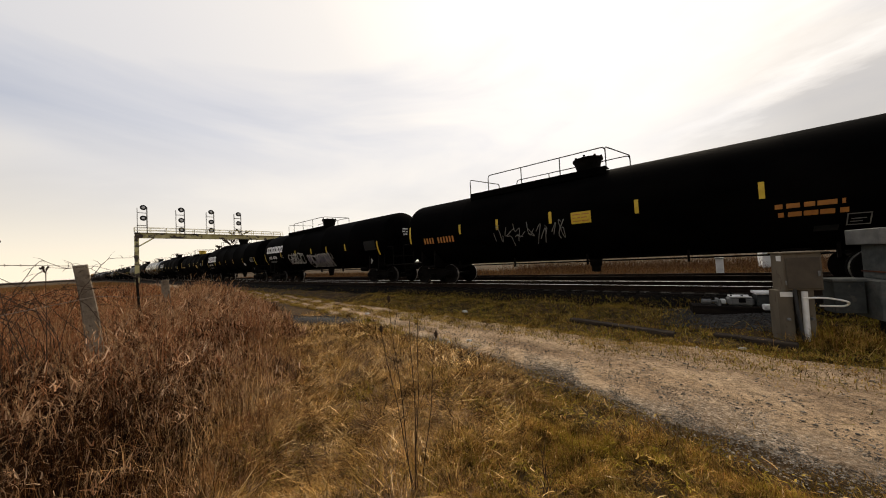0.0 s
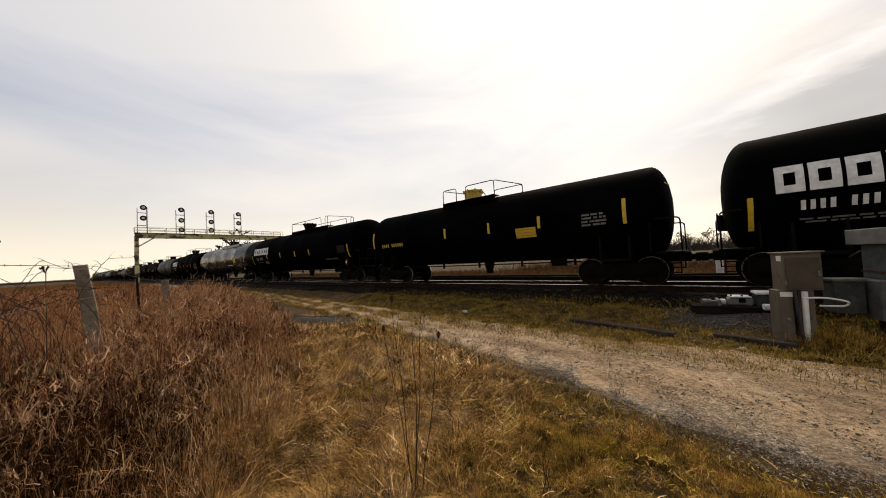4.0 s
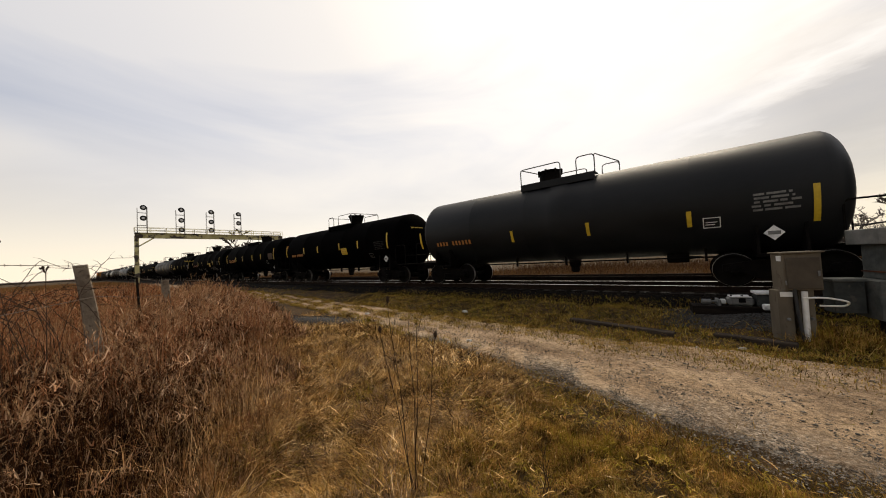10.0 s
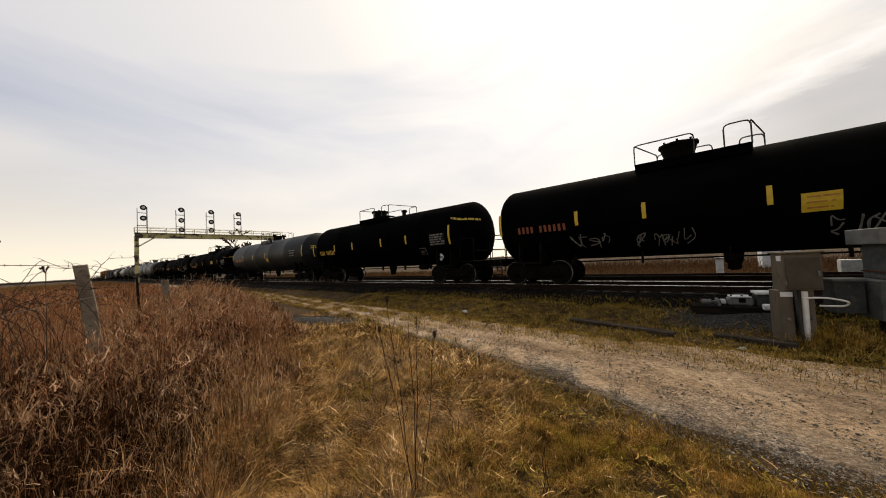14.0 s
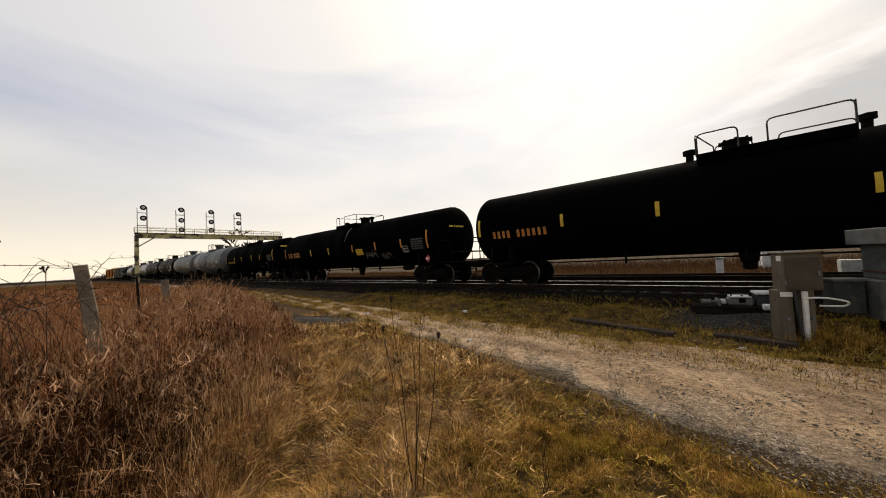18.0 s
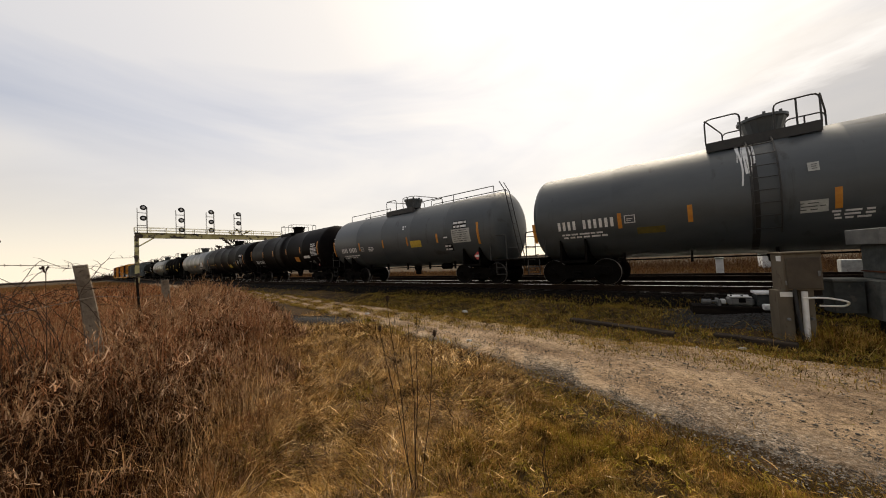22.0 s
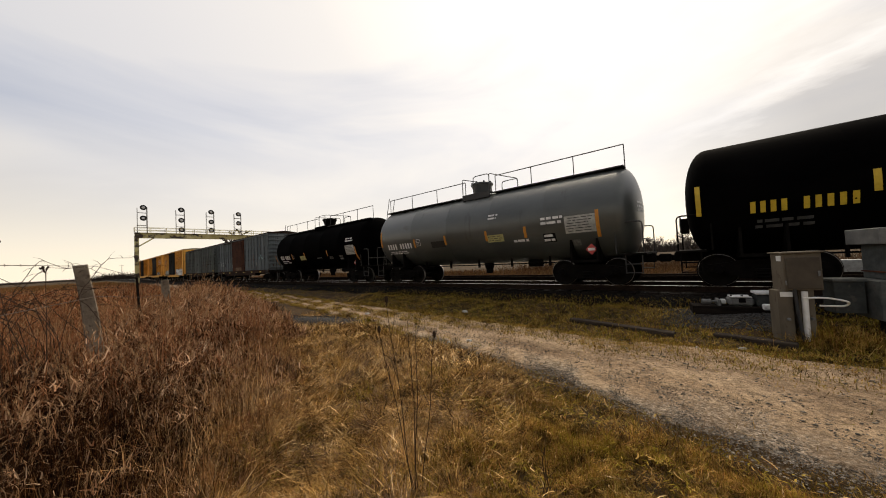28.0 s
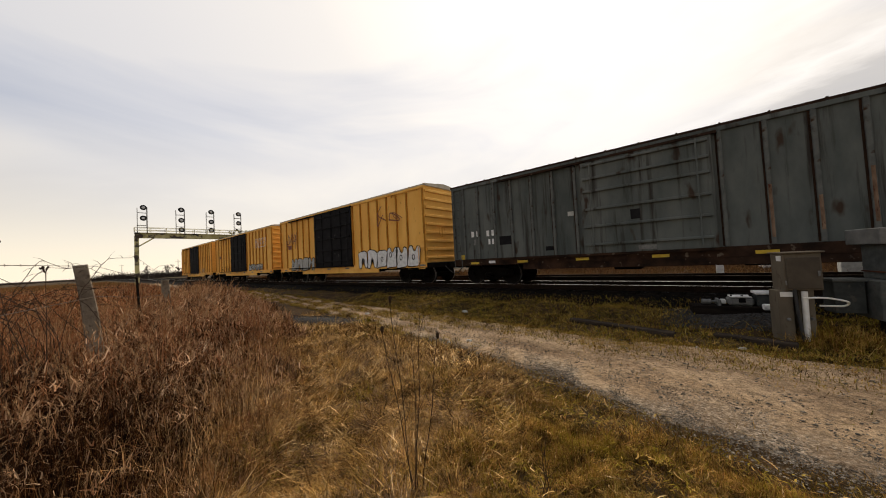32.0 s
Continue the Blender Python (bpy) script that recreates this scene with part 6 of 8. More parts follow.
art(16, "stripe", (-3.45, -1.71, 0.91, 2.72,), 1.86, 2.33, "orange")
art(16, "marks", -5.39, -3.56, 1.91, 2.28, 11, "white_mark")
art(16, "print", -5.36, -3.83, 1.65, 1.85, 2, "white_mark")
art(16, "frame", -3.32, -3.03, 2.0, 2.24, "white_mark")
art(16, "panel", 0.07, 0.76, 1.82, 2.1, "pale_mark")
art(16, "panel", -3.01, -2.3, 1.65, 1.84, "olive_mark")
art(16, "print", 0.81, 1.42, 1.61, 1.84, 3, "white_mark")
art(16, "print", 2.14, 2.86, 1.69, 1.83, 2, "white_mark")
art(16, "print", 3.17, 4.31, 1.88, 2.0, 1, "white_mark")
art(16, "print", 4.42, 5.36, 2.17, 2.5, 4, "white_mark")
art(16, "plate", 4.04, 4.44, 1.55, 1.81, 2, "white_mark")
art(16, "placard", 5.12, 1.27, "red_sign")
art(16, "panel", 0.49, 0.67, 2.77, 2.98, "pale_mark")
art(16, "panel", -0.48, 0.1, 1.0, 3.7, "stain_mark")
art(17, "stripe", (-5.97,), 1.73, 2.66, "orange")
art(17, "stripe", (5.26,), 1.76, 2.69, "orange")
art(17, "stripe", (-3.23, -1.04, 0.9, 2.94,), 1.98, 2.41, "orange")
art(17, "marks", -5.16, -3.54, 1.86, 2.2, 10, "white_mark")
art(17, "print", -5.2, -3.41, 1.53, 1.76, 2, "white_mark")
art(17, "panel", 1.12, 1.87, 1.87, 2.2, "yellow_mark")
art(17, "panel", 3.84, 4.84, 1.9, 2.5, "pale_mark")
art(17, "plate", 3.95, 4.7, 2.52, 2.86, 2, "white_mark")
art(17, "plate", 3.32, 3.77, 1.57, 1.86, 2, "white_mark")
art(17, "placard", 4.97, 1.26, "red_sign")
art(17, "print", 0.56, 0.86, 2.8, 3.03, 2, "white_mark")
art(17, "print", -2.41, -1.84, 1.86, 2.13, 3, "white_mark")
art(17, "frame", -3.11, -2.86, 1.91, 2.16, "white_mark")
art(17, "print", 3.35, 3.62, 2.14, 2.24, 1, "white_mark")
art(18, "stripe", (-6.5,), 2.03, 2.9, "orange")
art(18, "stripe", (6.06,), 2.01, 2.92, "orange")
art(18, "stripe", (-3.63, -1.48, 1.1, 3.47,), 2.22, 2.67, "orange")
art(18, "marks", -5.5, -3.66, 1.64, 1.97, 11, "white_mark")
art(18, "print", -5.51, -4.06, 1.38, 1.51, 1, "grey_mark")
art(18, "panel", 2.43, 3.05, 1.6, 1.97, "orange")
art(18, "panel", 3.9, 4.77, 1.81, 2.0, "white_mark")
art(18, "frame", 4.41, 4.85, 1.29, 1.57, "white_mark")
art(18, "panel", 4.95, 5.16, 1.41, 1.62, "grey_mark")
art(18, "placard", 5.58, 1.27, "red_sign")
art(18, "print", 5.1, 5.78, 2.57, 2.83, 2, "white_mark")
art(18, "plate", 5.03, 5.97, 1.95, 2.53, 6, "white_mark")
art(18, "print", 5.77, 6.05, 1.52, 1.81, 4, "grey_mark")
art(18, "head", -0.69, 0.18, 2.63, 3.07, "white_mark")
art(19, "stripe", (-6.65,), 1.86, 2.7, "orange")
art(19, "stripe", (6.04,), 1.82, 2.68, "orange")
art(19, "stripe", (-3.61, -1.28, 1.06, 3.72,), 1.7, 2.11, "orange")
art(19, "marks", -5.74, -4.19, 1.85, 2.06, 10, "yellow_mark")
art(19, "panel", 1.3, 2.01, 1.54, 1.87, "yellow")
art(19, "plate", 2.96, 3.42, 1.9, 2.08, 2, "grey_mark")
art(19, "frame", 4.18, 4.55, 1.88, 2.19, "white_mark")
art(19, "print", 4.21, 4.51, 1.95, 2.13, 2, "white_mark")
art(19, "panel", 4.78, 4.92, 1.54, 1.7, "white_mark")
art(19, "placard", 5.52, 1.26, "red_sign")
art(19, "print", 4.91, 5.68, 2.5, 2.79, 2, "white_mark")
art(19, "plate", 4.91, 5.83, 1.87, 2.4, 6, "grey_mark")
art(19, "head", -0.61, 0.01, 2.61, 3.05, "yellow_mark")
art(20, "stripe", (5.54,), 2.06, 2.73, "orange")
art(20, "stripe", (3.14,), 2.02, 2.34, "orange")
art(20, "panel", 4.35, 5.39, 1.94, 2.47, "white_mark")
art(20, "panel", 0.9, 1.79, 1.91, 2.18, "yellow_mark")
art(20, "plate", 3.61, 4.33, 1.56, 2.06, 2, "white_mark")
art(20, "marks", -5.04, -3.21, 1.88, 2.14, 10, "white_mark")
art(20, "placard", 4.79, 1.23, "white_mark")
art(20, "head", -1.15, 0.34, 2.43, 3.07, "white_mark")
art(21, "stripe", (-6.32,), 1.98, 2.79, "yellow")
art(21, "stripe", (-3.35, -0.98, 1.4,), 2.15, 2.62, "yellow")
art(21, "marks", -5.32, -3.52, 1.89, 2.25, 10, "yellow")
art(21, "print", -5.29, -4.03, 1.52, 1.79, 2, "dim_mark")
art(21, "print", 0.99, 1.21, 2.39, 2.53, 3, "yellow_mark")
art(21, "frame", -2.94, -2.71, 1.91, 2.2, "dim_mark")
art(21, "panel", 2.56, 3.14, 1.57, 1.94, "yellow")
art(22, "stripe", (5.25,), 1.66, 2.55, "orange")
art(22, "stripe", (-3.27, -1.27, 0.95, 2.69,), 1.84, 2.26, "orange")
art(22, "marks", -5.32, -3.43, 1.8, 2.15, 10, "white_mark")
art(22, "print", -5.34, -3.68, 1.58, 1.75, 2, "white_mark")
art(22, "frame", -3.13, -2.87, 1.91, 2.24, "white_mark")
art(22, "panel", 0.99, 1.75, 1.78, 2.07, "pale_yellow")
art(22, "panel", -2.17, -1.32, 1.76, 2.05, "stain_mark")
art(22, "print", 1.09, 1.58, 2.68, 2.93, 2, "white_mark")
art(22, "print", 2.12, 2.94, 1.67, 1.83, 1, "white_mark")
art(22, "print", 3.28, 4.16, 2.21, 2.54, 2, "white_mark")
art(22, "panel", 4.19, 5.19, 1.85, 2.44, "pale_mark")
art(22, "plate", 3.37, 3.82, 1.61, 1.92, 2, "white_mark")
art(22, "panel", 4.35, 4.62, 1.42, 1.63, "grey_mark")
art(22, "placard", 4.93, 1.26, "red_sign")
art(22, "head", -0.79, 0.23, 2.4, 2.79, "white_mark")
art(23, "stripe", (-6.12,), 1.44, 2.21, "orange")
art(23, "stripe", (5.33,), 1.45, 2.25, "orange")
art(23, "stripe", (-3.17, -1.16, 2.03,), 1.82, 2.22, "orange")
art(23, "marks", -5.25, -3.57, 1.79, 2.16, 10, "white_mark")
art(23, "print", -5.24, -3.77, 1.5, 1.75, 2, "white_mark")
art(23, "frame", -3.06, -2.81, 1.87, 2.15, "grey_mark")
art(23, "panel", -1.93, -1.11, 1.69, 2.0, "pale_yellow")
art(23, "print", 0.51, 1.23, 1.7, 1.8, 1, "grey_mark")
art(23, "print", 2.12, 2.67, 1.63, 1.8, 2, "grey_mark")
art(23, "plate", 3.38, 3.81, 1.53, 1.84, 2, "grey_mark")
art(23, "print", 4.31, 5.19, 2.58, 2.86, 2, "white_mark")
art(23, "panel", 4.3, 5.25, 1.81, 2.38, "pale_mark")
art(23, "placard", 4.94, 1.28, "red_sign")


def build_train():
    rng = random.Random(7)
    for nth, (spec, front, rear) in enumerate(zip(CAR_SPECS, JOINTS, JOINTS[1:])):
        spec["length"], spec["nth"] = front - rear, nth
        car = boxcar(spec, rng) if spec.get("kind") == "box" else tank_car(spec, rng)
        place = (front + rear) / 2
        car.matrix_basis = pose(place, TRACK_Y, 0)
        CARS.append((car, place))


build_train()

# ---- beside the tracks ----
GX = -88.0


def signal_gantry():
    g = thing("signal_gantry", "tall railway signal bridge in peeling cream paint spanning the tracks", "signal bridge", pose(GX, 0, 0))
    for y in (8.3, 36.4):
        post = bmesh.new()
        for dx in (-0.30, 0.30):
            box(post, dx - 0.05, dx + 0.05, y - 0.32, y + 0.32, -0.8, 9.3, bevel=0.01)
        for k in range(12):
            z = -0.5 + 0.8 * k
            for dy in (-0.25, 0.25):
                box(post, -0.26, 0.26, y + dy - 0.02, y + dy + 0.02, z, z + 0.5)
        part("post", post, "gantry", g, "lattice post with flaking cream paint")
    beam = bmesh.new()
    for dx in (-0.36, 0.36):
        box(beam, dx - 0.06, dx + 0.06, 8.0, 36.7, 8.85, 9.05)
        box(beam, dx - 0.06, dx + 0.06, 8.0, 36.7, 9.65, 9.85)
        for k in range(24):
            y = 8.2 + 1.18 * k
            tube(beam, [(dx, y, 8.95), (dx, y + 1.18, 9.75)] if k % 2 else [(dx, y, 9.75), (dx, y + 1.18, 8.95)], 0.05, 4)
    part("beam", beam, "gantry", g, "cream-painted girder")
    part("walkway", boxes((-0.75, 0.75, 8.0, 36.7, 9.85, 9.93)), "gantry", g)
    part("girder_plate", boxes((0.43, 0.45, 8.0, 36.7, 8.95, 9.80)), "gantry", g, "plated girder side with rust patches")
    for dx in (-0.72, 0.72):
        r = bmesh.new()
        for z in (10.45, 11.0):
            tube(r, [(dx, 8.0, z), (dx, 36.7, z)], 0.045, 5)
        for y in np.linspace(8.0, 36.7, 13):
            tube(r, [(dx, y, 9.9), (dx, y, 11.0)], 0.045, 5)
        part("handrail", r, "gantry", g)
    br = bmesh.new()
    for dx in (-0.36, 0.36):
        tube(br, [(dx, 8.4, 7.0), (dx, 11.0, 9.0)], 0.13, 5)
    part("brace", br, "gantry", g)
    disc = mesh_of("signal_head", lathe(lathe(bmesh.new(), [(-0.06, 0.48), (0.0, 0.54), (0.04, 0.54), (0.05, 0.3)], 20, "x"), [(0.03, 0.31), (0.14, 0.30), (0.14, 0.285), (0.05, 0.285)], 16, "x"), "signal_black")
    lens = mesh_of("lens", lathe(bmesh.new(), [(0.06, 0.275), (0.10, 0.22), (0.12, 0.05)], 16, "x"), "lens")
    for y, heads in ((9.3, (15.1, 12.9)), (15.35, (15.15, 12.85, 10.75)), (20.75, (15.1, 12.8, 10.85)), (26.3, (15.05, 12.8))):
        mast = bmesh.new()
        tube(mast, [(0.5, y + 0.55, 9.9), (0.5, y + 0.55, 15.3)], 0.10, 6)
        for z in (heads[0], heads[1]):
            box(mast, 0.42, 0.52, y, y + 0.55, z - 0.05, z + 0.05)
        for z in (11.4, 14.0):
            box(mast, 0.2, 0.8, y - 0.95, y + 0.6, z - 0.03, z + 0.03)
        for dx in (0.25, 0.75):
            tube(mast, [(dx, y - 0.9, 9.9), (dx, y - 0.9, 15.0)], 0.035, 4)
        m = part("signal_mast", mast, "grey_steel", g, "signal mast with ladder cage and round heads")
        for z in heads:
            h = part("signal_head", disc, "", m, "round black signal head, unlit")
            h.location = (0.6, y, z)
            l2 = part("lens", lens, "", m)
            l2.location = (0.6, y, z)
    return g


def small_cabinet():
    c = thing("signal_cabinet", "small grey trackside cabinet on a hollow pedestal with white cables", "cabinet", pose(1.20, 8.72, -0.64, 0, 0, 17))
    part("pedestal", boxes((-0.24, -0.03, -0.15, 0.15, -0.05, 0.90), (0.05, 0.26, -0.15, 0.15, -0.05, 0.90), (-0.05, 0.07, 0.02, 0.15, -0.05, 0.90), bevel=0.012), "cabinet", c)
    body = part("body", boxes((-0.15, 0.37, -0.20, 0.20, 0.90, 1.58), bevel=0.012), "cabinet", c)
    part("door", boxes((-0.12, 0.34, -0.225, -0.202, 0.93, 1.50), bevel=0.01), "cabinet_dark", body, "flat grey-brown cabinet door")
    part("hinge", boxes((-0.145, -0.125, -0.225, -0.205, 1.0, 1.08), bevel=0.004), "galv", body)
    part("hasp", boxes((0.29, 0.32, -0.245, -0.226, 1.16, 1.25), bevel=0.004), "galv", body)
    part("roof", boxes((-0.18, 0.40, -0.25, 0.23, 1.58, 1.61), bevel=0.01), "cabinet", c)
    part("maker_plate", boxes((-0.156, -0.152, -0.15, 0.0, 1.44, 1.54)), "white_steel", c)
    part("label_plate", boxes((-0.21, -0.04, -0.165, -0.152, 0.78, 0.87)), "white_steel", c)
    part("conduit", tube(bmesh.new(), [(0.10, -0.19, -0.02), (0.11, -0.19, 0.88)], 0.042, 10), "white_plastic", c, "white plastic conduit")
    part("cable", tube(bmesh.new(), [(-0.02, -0.19, 0.92), (-0.01, -0.21, 0.5), (0.03, -0.24, -0.02)], 0.024, 8), "rubber", c)
    part("cable", tube(bmesh.new(), rounded([(0.06, -0.22, 0.76), (0.34, -0.26, 0.78), (0.66, -0.24, 0.70), (0.68, -0.1, 0.60), (0.36, -0.06, 0.60)], 0.16, 5), 0.016, 8), "white_plastic", c, "looped white cable")
    for x, z in ((-0.12, 0.36), (0.2, 0.38)):
        part("bolt", lathe(bmesh.new(), [(-0.20, 0.02), (-0.165, 0.03), (-0.155, 0.03)], 8, "y", (x, 0, z)), "galv", c)
    return c


def large_case():
    c = thing("equipment_case", "mottled galvanised relay case with an overhanging lid", "relay case", pose(2.77, 9.2, -0.56, 0, 0, 12))
    part("lower_body", boxes((-0.617, 0.75, -0.35, 0.4, 0.30, 0.98), bevel=0.015), "galv_dark", c)
    part("plinth", boxes((-0.35, 0.6, -0.2, 0.3, -0.12, 0.298)), "timber", c)
    part("upper_body", boxes((-0.46, 0.75, -0.28, 0.36, 0.982, 1.598), bevel=0.015), "galv_dark", c)
    part("seam", boxes((-0.475, 0.76, -0.30, 0.375, 1.10, 1.125)), "rust", c)
    part("lid", boxes((-0.60, 0.9, -0.42, 0.46, 1.60, 1.88), bevel=0.012), "galv", c)
    part("lifting_eye", lathe(bmesh.new(), [(-0.31, 0.04), (-0.285, 0.05), (-0.28, 0.05)], 10, "y", (-0.26, 0, 1.28)), "iron", c)
    side = part("side_box", boxes((-1.05, -0.66, -0.10, 0.25, 0.38, 0.95), bevel=0.012), "case_dark", c)
    part("rim", boxes((-1.07, -0.64, -0.12, 0.27, 0.95, 1.0), bevel=0.008), "galv_dark", side)
    part("bracket", boxes((-0.66, -0.618, 0.0, 0.2, 0.5, 0.8)), "iron", c)
    part("drain_pipe", tube(bmesh.new(), rounded([(-0.52, -0.37, 0.2), (-0.52, -0.42, 0.05), (-0.52, -0.42, -0.05)], 0.05), 0.02, 8), "galv", c)
    return c


def switch_machine():
    s = thing("switch_machine", "pale grey switch machine with rods beside the track", "switch machine", pose(0.66, 10.35, -0.36, 0, 0, 8))
    part("base_plate", boxes((-1.0, 0.9, -0.25, 0.3, -0.30, 0.05), bevel=0.01), "timber", s)
    part("motor_case", boxes((-0.30, 0.16, -0.18, 0.18, 0.05, 0.26), bevel=0.05), "galv", s)
    part("cover", boxes((-0.26, 0.12, -0.19, 0.19, 0.255, 0.285), bevel=0.01), "white_steel", s)
    part("gear_case", boxes((0.20, 0.55, -0.2, 0.2, 0.05, 0.34), bevel=0.04), "case_dark", s)
    part("gear_cover", boxes((0.18, 0.57, -0.22, 0.22, 0.335, 0.395), bevel=0.012), "white_steel", s)
    part("clamp", boxes((-0.44, -0.34, -0.14, 0.02, 0.10, 0.20), bevel=0.015), "white_steel", s)
    part("hinge", boxes((-0.12, 0.0, -0.20, -0.182, 0.14, 0.24), bevel=0.004), "iron", s)
    part("junction_box", boxes((0.26, 0.46, -0.34, -0.21, 0.00, 0.13), bevel=0.02), "white_steel", s)
    for x in (-0.24, -0.05, 0.1):
        part("bolt", lathe(bmesh.new(), [(0.285, 0.022), (0.305, 0.022), (0.31, 0.01)], 6, "z", (x, -0.12, 0)), "iron", s)
    part("cap", lathe(bmesh.new(), [(-0.80, 0.02), (-0.79, 0.06), (-0.62, 0.06), (-0.60, 0.03), (-0.31, 0.028)], 12, "x", (0, -0.05, 0.14)), "galv", s)
    part("bracket", boxes((-0.5, -0.44, -0.2, 0.2, 0.05, 0.2), bevel=0.01), "galv", s)
    part("rod", tube(bmesh.new(), [(0.0, 0.15, 0.14), (0.05, 1.9, 0.22)], 0.03, 8), "iron", s)
    part("conduit", tube(bmesh.new(), rounded([(0.58, -0.12, 0.2), (0.8, -0.2, 0.16), (0.95, -0.45, 0.1)], 0.15), 0.03, 8), "white_plastic", s)
    return s


def loose_timber(m, length, label):
    t = part("timber", boxes((-length / 2, length / 2, -0.11, 0.11, -0.06, 0.10), bevel=0.015), "old_timber")
    t.matrix_basis = m
    return tagged(t, label, "timber", "old ties lying in the grass")


def concrete_post(x, y, top, lean, turn, wide):
    p = bmesh.new()
    h = top + 0.75
    n = 8
    rings = []
    for k in range(n + 1):
        f = k / n
        w = wide * (1.12 - 0.2 * f)
        rings.append([p.verts.new((w * a + 0.008 * math.sin(7 * f + a), w * b + 0.008 * math.cos(9 * f + b), h * f)) for a, b in ((-0.5, -0.42), (-0.42, -0.5), (0.42, -0.5), (0.5, -0.42), (0.5, 0.42), (0.42, 0.5), (-0.42, 0.5), (-0.5, 0.42))])
    for a, b in zip(rings, rings[1:]):
        for k in range(8):
            p.faces.new((a[k], a[(k + 1) % 8], b[(k + 1) % 8], b[k]))
    p.faces.new(rings[-1])
    ob = part("fence_post", p, "concrete")
    ob.matrix_basis = pose(x, y, -0.75) @ Matrix.Rotation(radians(lean), 4, Vector((math.cos(radians(turn)), math.sin(radians(turn)), 0)))
    return tagged(ob, "leaning weathered concrete fence post among tall grass", "fence post", "fence posts")


def instrument_house():
    h = thing("instrument_house", "white steel signal bungalow with a vented roof across the tracks", "equipment shed", pose(3.55, 28.5, -0.6, 0, 0, 0))
    part("wall", boxes((-0.80, 0.80, -1.1, 1.1, 0.25, 2.7), bevel=0.02), "white_steel", h)
    part("roof", boxes((-0.9, 0.9, -1.25, 1.25, 2.7, 2.82), bevel=0.02), "white_steel", h)
    r = bmesh.new()
    v = [r.verts.new(p) for p in ((-0.87, -1.2, 2.82), (0.87, -1.2, 2.82), (0.87, 1.2, 2.82), (-0.87, 1.2, 2.82), (-0.5, 0, 3.02), (0.5, 0, 3.02))]
    for f in ((0, 1, 5, 4), (2, 3, 4, 5), (1, 2, 5), (3, 0, 4)):
        r.faces.new([v[i] for i in f])
    part("roof_cap", r, "white_steel", h)
    part("vent", lathe(bmesh.new(), [(3.0, 0.1), (3.2, 0.1), (3.2, 0.2), (3.32, 0.18), (3.38, 0.04)], 12, "z", (-0.35, 0, 0)), "galv", h)
    part("door", boxes((0.05, 0.68, -1.13, -1.102, 0.4, 2.4), bevel=0.01), "white_steel", h)
    part("notice", boxes((-0.5, -0.2, -1.115, -1.102, 1.3, 1.75)), "grey_mark", h, "small faded notice")
    part("footing", boxes((-0.75, 0.75, -1.05, 1.05, -0.1, 0.25)), "concrete", h)
    part("standpipe", tube(bmesh.new(), [(0.05, -1.35, 0.0), (0.05, -1.35, 2.2)], 0.05, 8), "galv", h)
    return h


def relay_box_far():
    b = thing("relay_box", "pale relay box on a low post beyond the second track", "relay box", pose(4.6, 20.6, -0.6))
    part("body", boxes((-0.30, 0.30, -0.25, 0.25, 0.30, 0.90), bevel=0.02), "pale_mark", b)
    part("post", boxes((-0.1, 0.1, -0.1, 0.1, -0.1, 0.26)), "concrete", b)
    return b


def marker_post_far():
    b = thing("marker_post", "short white marker post beyond the tracks", "marker post", pose(0.62, 22.5, -0.62))
    part("shaft", boxes((-0.16, 0.16, -0.12, 0.12, -0.1, 1.05), bevel=0.02), "white_steel", b)
    part("cap", boxes((-0.2, 0.2, -0.16, 0.16, 1.05, 1.12), bevel=0.01), "galv", b)
    return b


signal_gantry()
small_cabinet()
large_case()
switch_machine()
loose_timber(pose(-1.72, 8.46, -0.715, 0, 1.5, -9.5), 2.3, "dark creosoted tie lying in the verge grass")
loose_timber(pose(0.62, 8.36, -0.735, 0, 1, -10), 1.15, "short dark tie lying before the cabinet")
concrete_post(-7.9, 0.32, 1.40, 6.5, 0, 0.185)
concrete_post(-13.6, 1.98, 0.98, 1.5, 0, 0.20)
instrument_house()
relay_box_far()
marker_post_far()


def loose_slab(x, y, turn):
    s = part("concrete_slab", boxes((-0.28, 0.28, -0.12, 0.12, -0.03, 0.09), bevel=0.02), "white_steel")
    s.matrix_basis = pose(x, y, float(ground_z(x, y)) + 0.02, 0, 4, turn)
    tagged(s, "pale broken slab lying beyond the second track", "slab", "pale slabs in the grass")


for x, y, turn in ((-1.6, 22.6, 10), (0.3, 23.4, -15), (1.2, 23.2, 30)):
    loose_slab(x, y, turn)


def pale_stone(x, y, size, turn):
    bm = bmesh.new()
    rng = random.Random(int(turn))
    ring = [(math.cos(k * 1.047) * rng.uniform(0.7, 1.1), math.sin(k * 1.047) * rng.uniform(0.45, 0.8)) for k in range(6)]
    low, high = [bm.verts.new((size * a, size * b, -0.02)) for a, b in ring], [bm.verts.new((size * a * 0.75, size * b * 0.75, size * rng.uniform(0.25, 0.4))) for a, b in ring]
    bm.faces.new(high)
    for k in range(6):
        bm.faces.new((low[k], low[(k + 1) % 6], high[(k + 1) % 6], high[k]))
    s = part("loose_stone", bm, "pale_mark")
    s.matrix_basis = pose(x, y, float(ground_z(x, y)) + 0.055, 0, 3, turn)
    tagged(s, "pale flat stone lying on the dirt road", "stone", "loose pale stones")


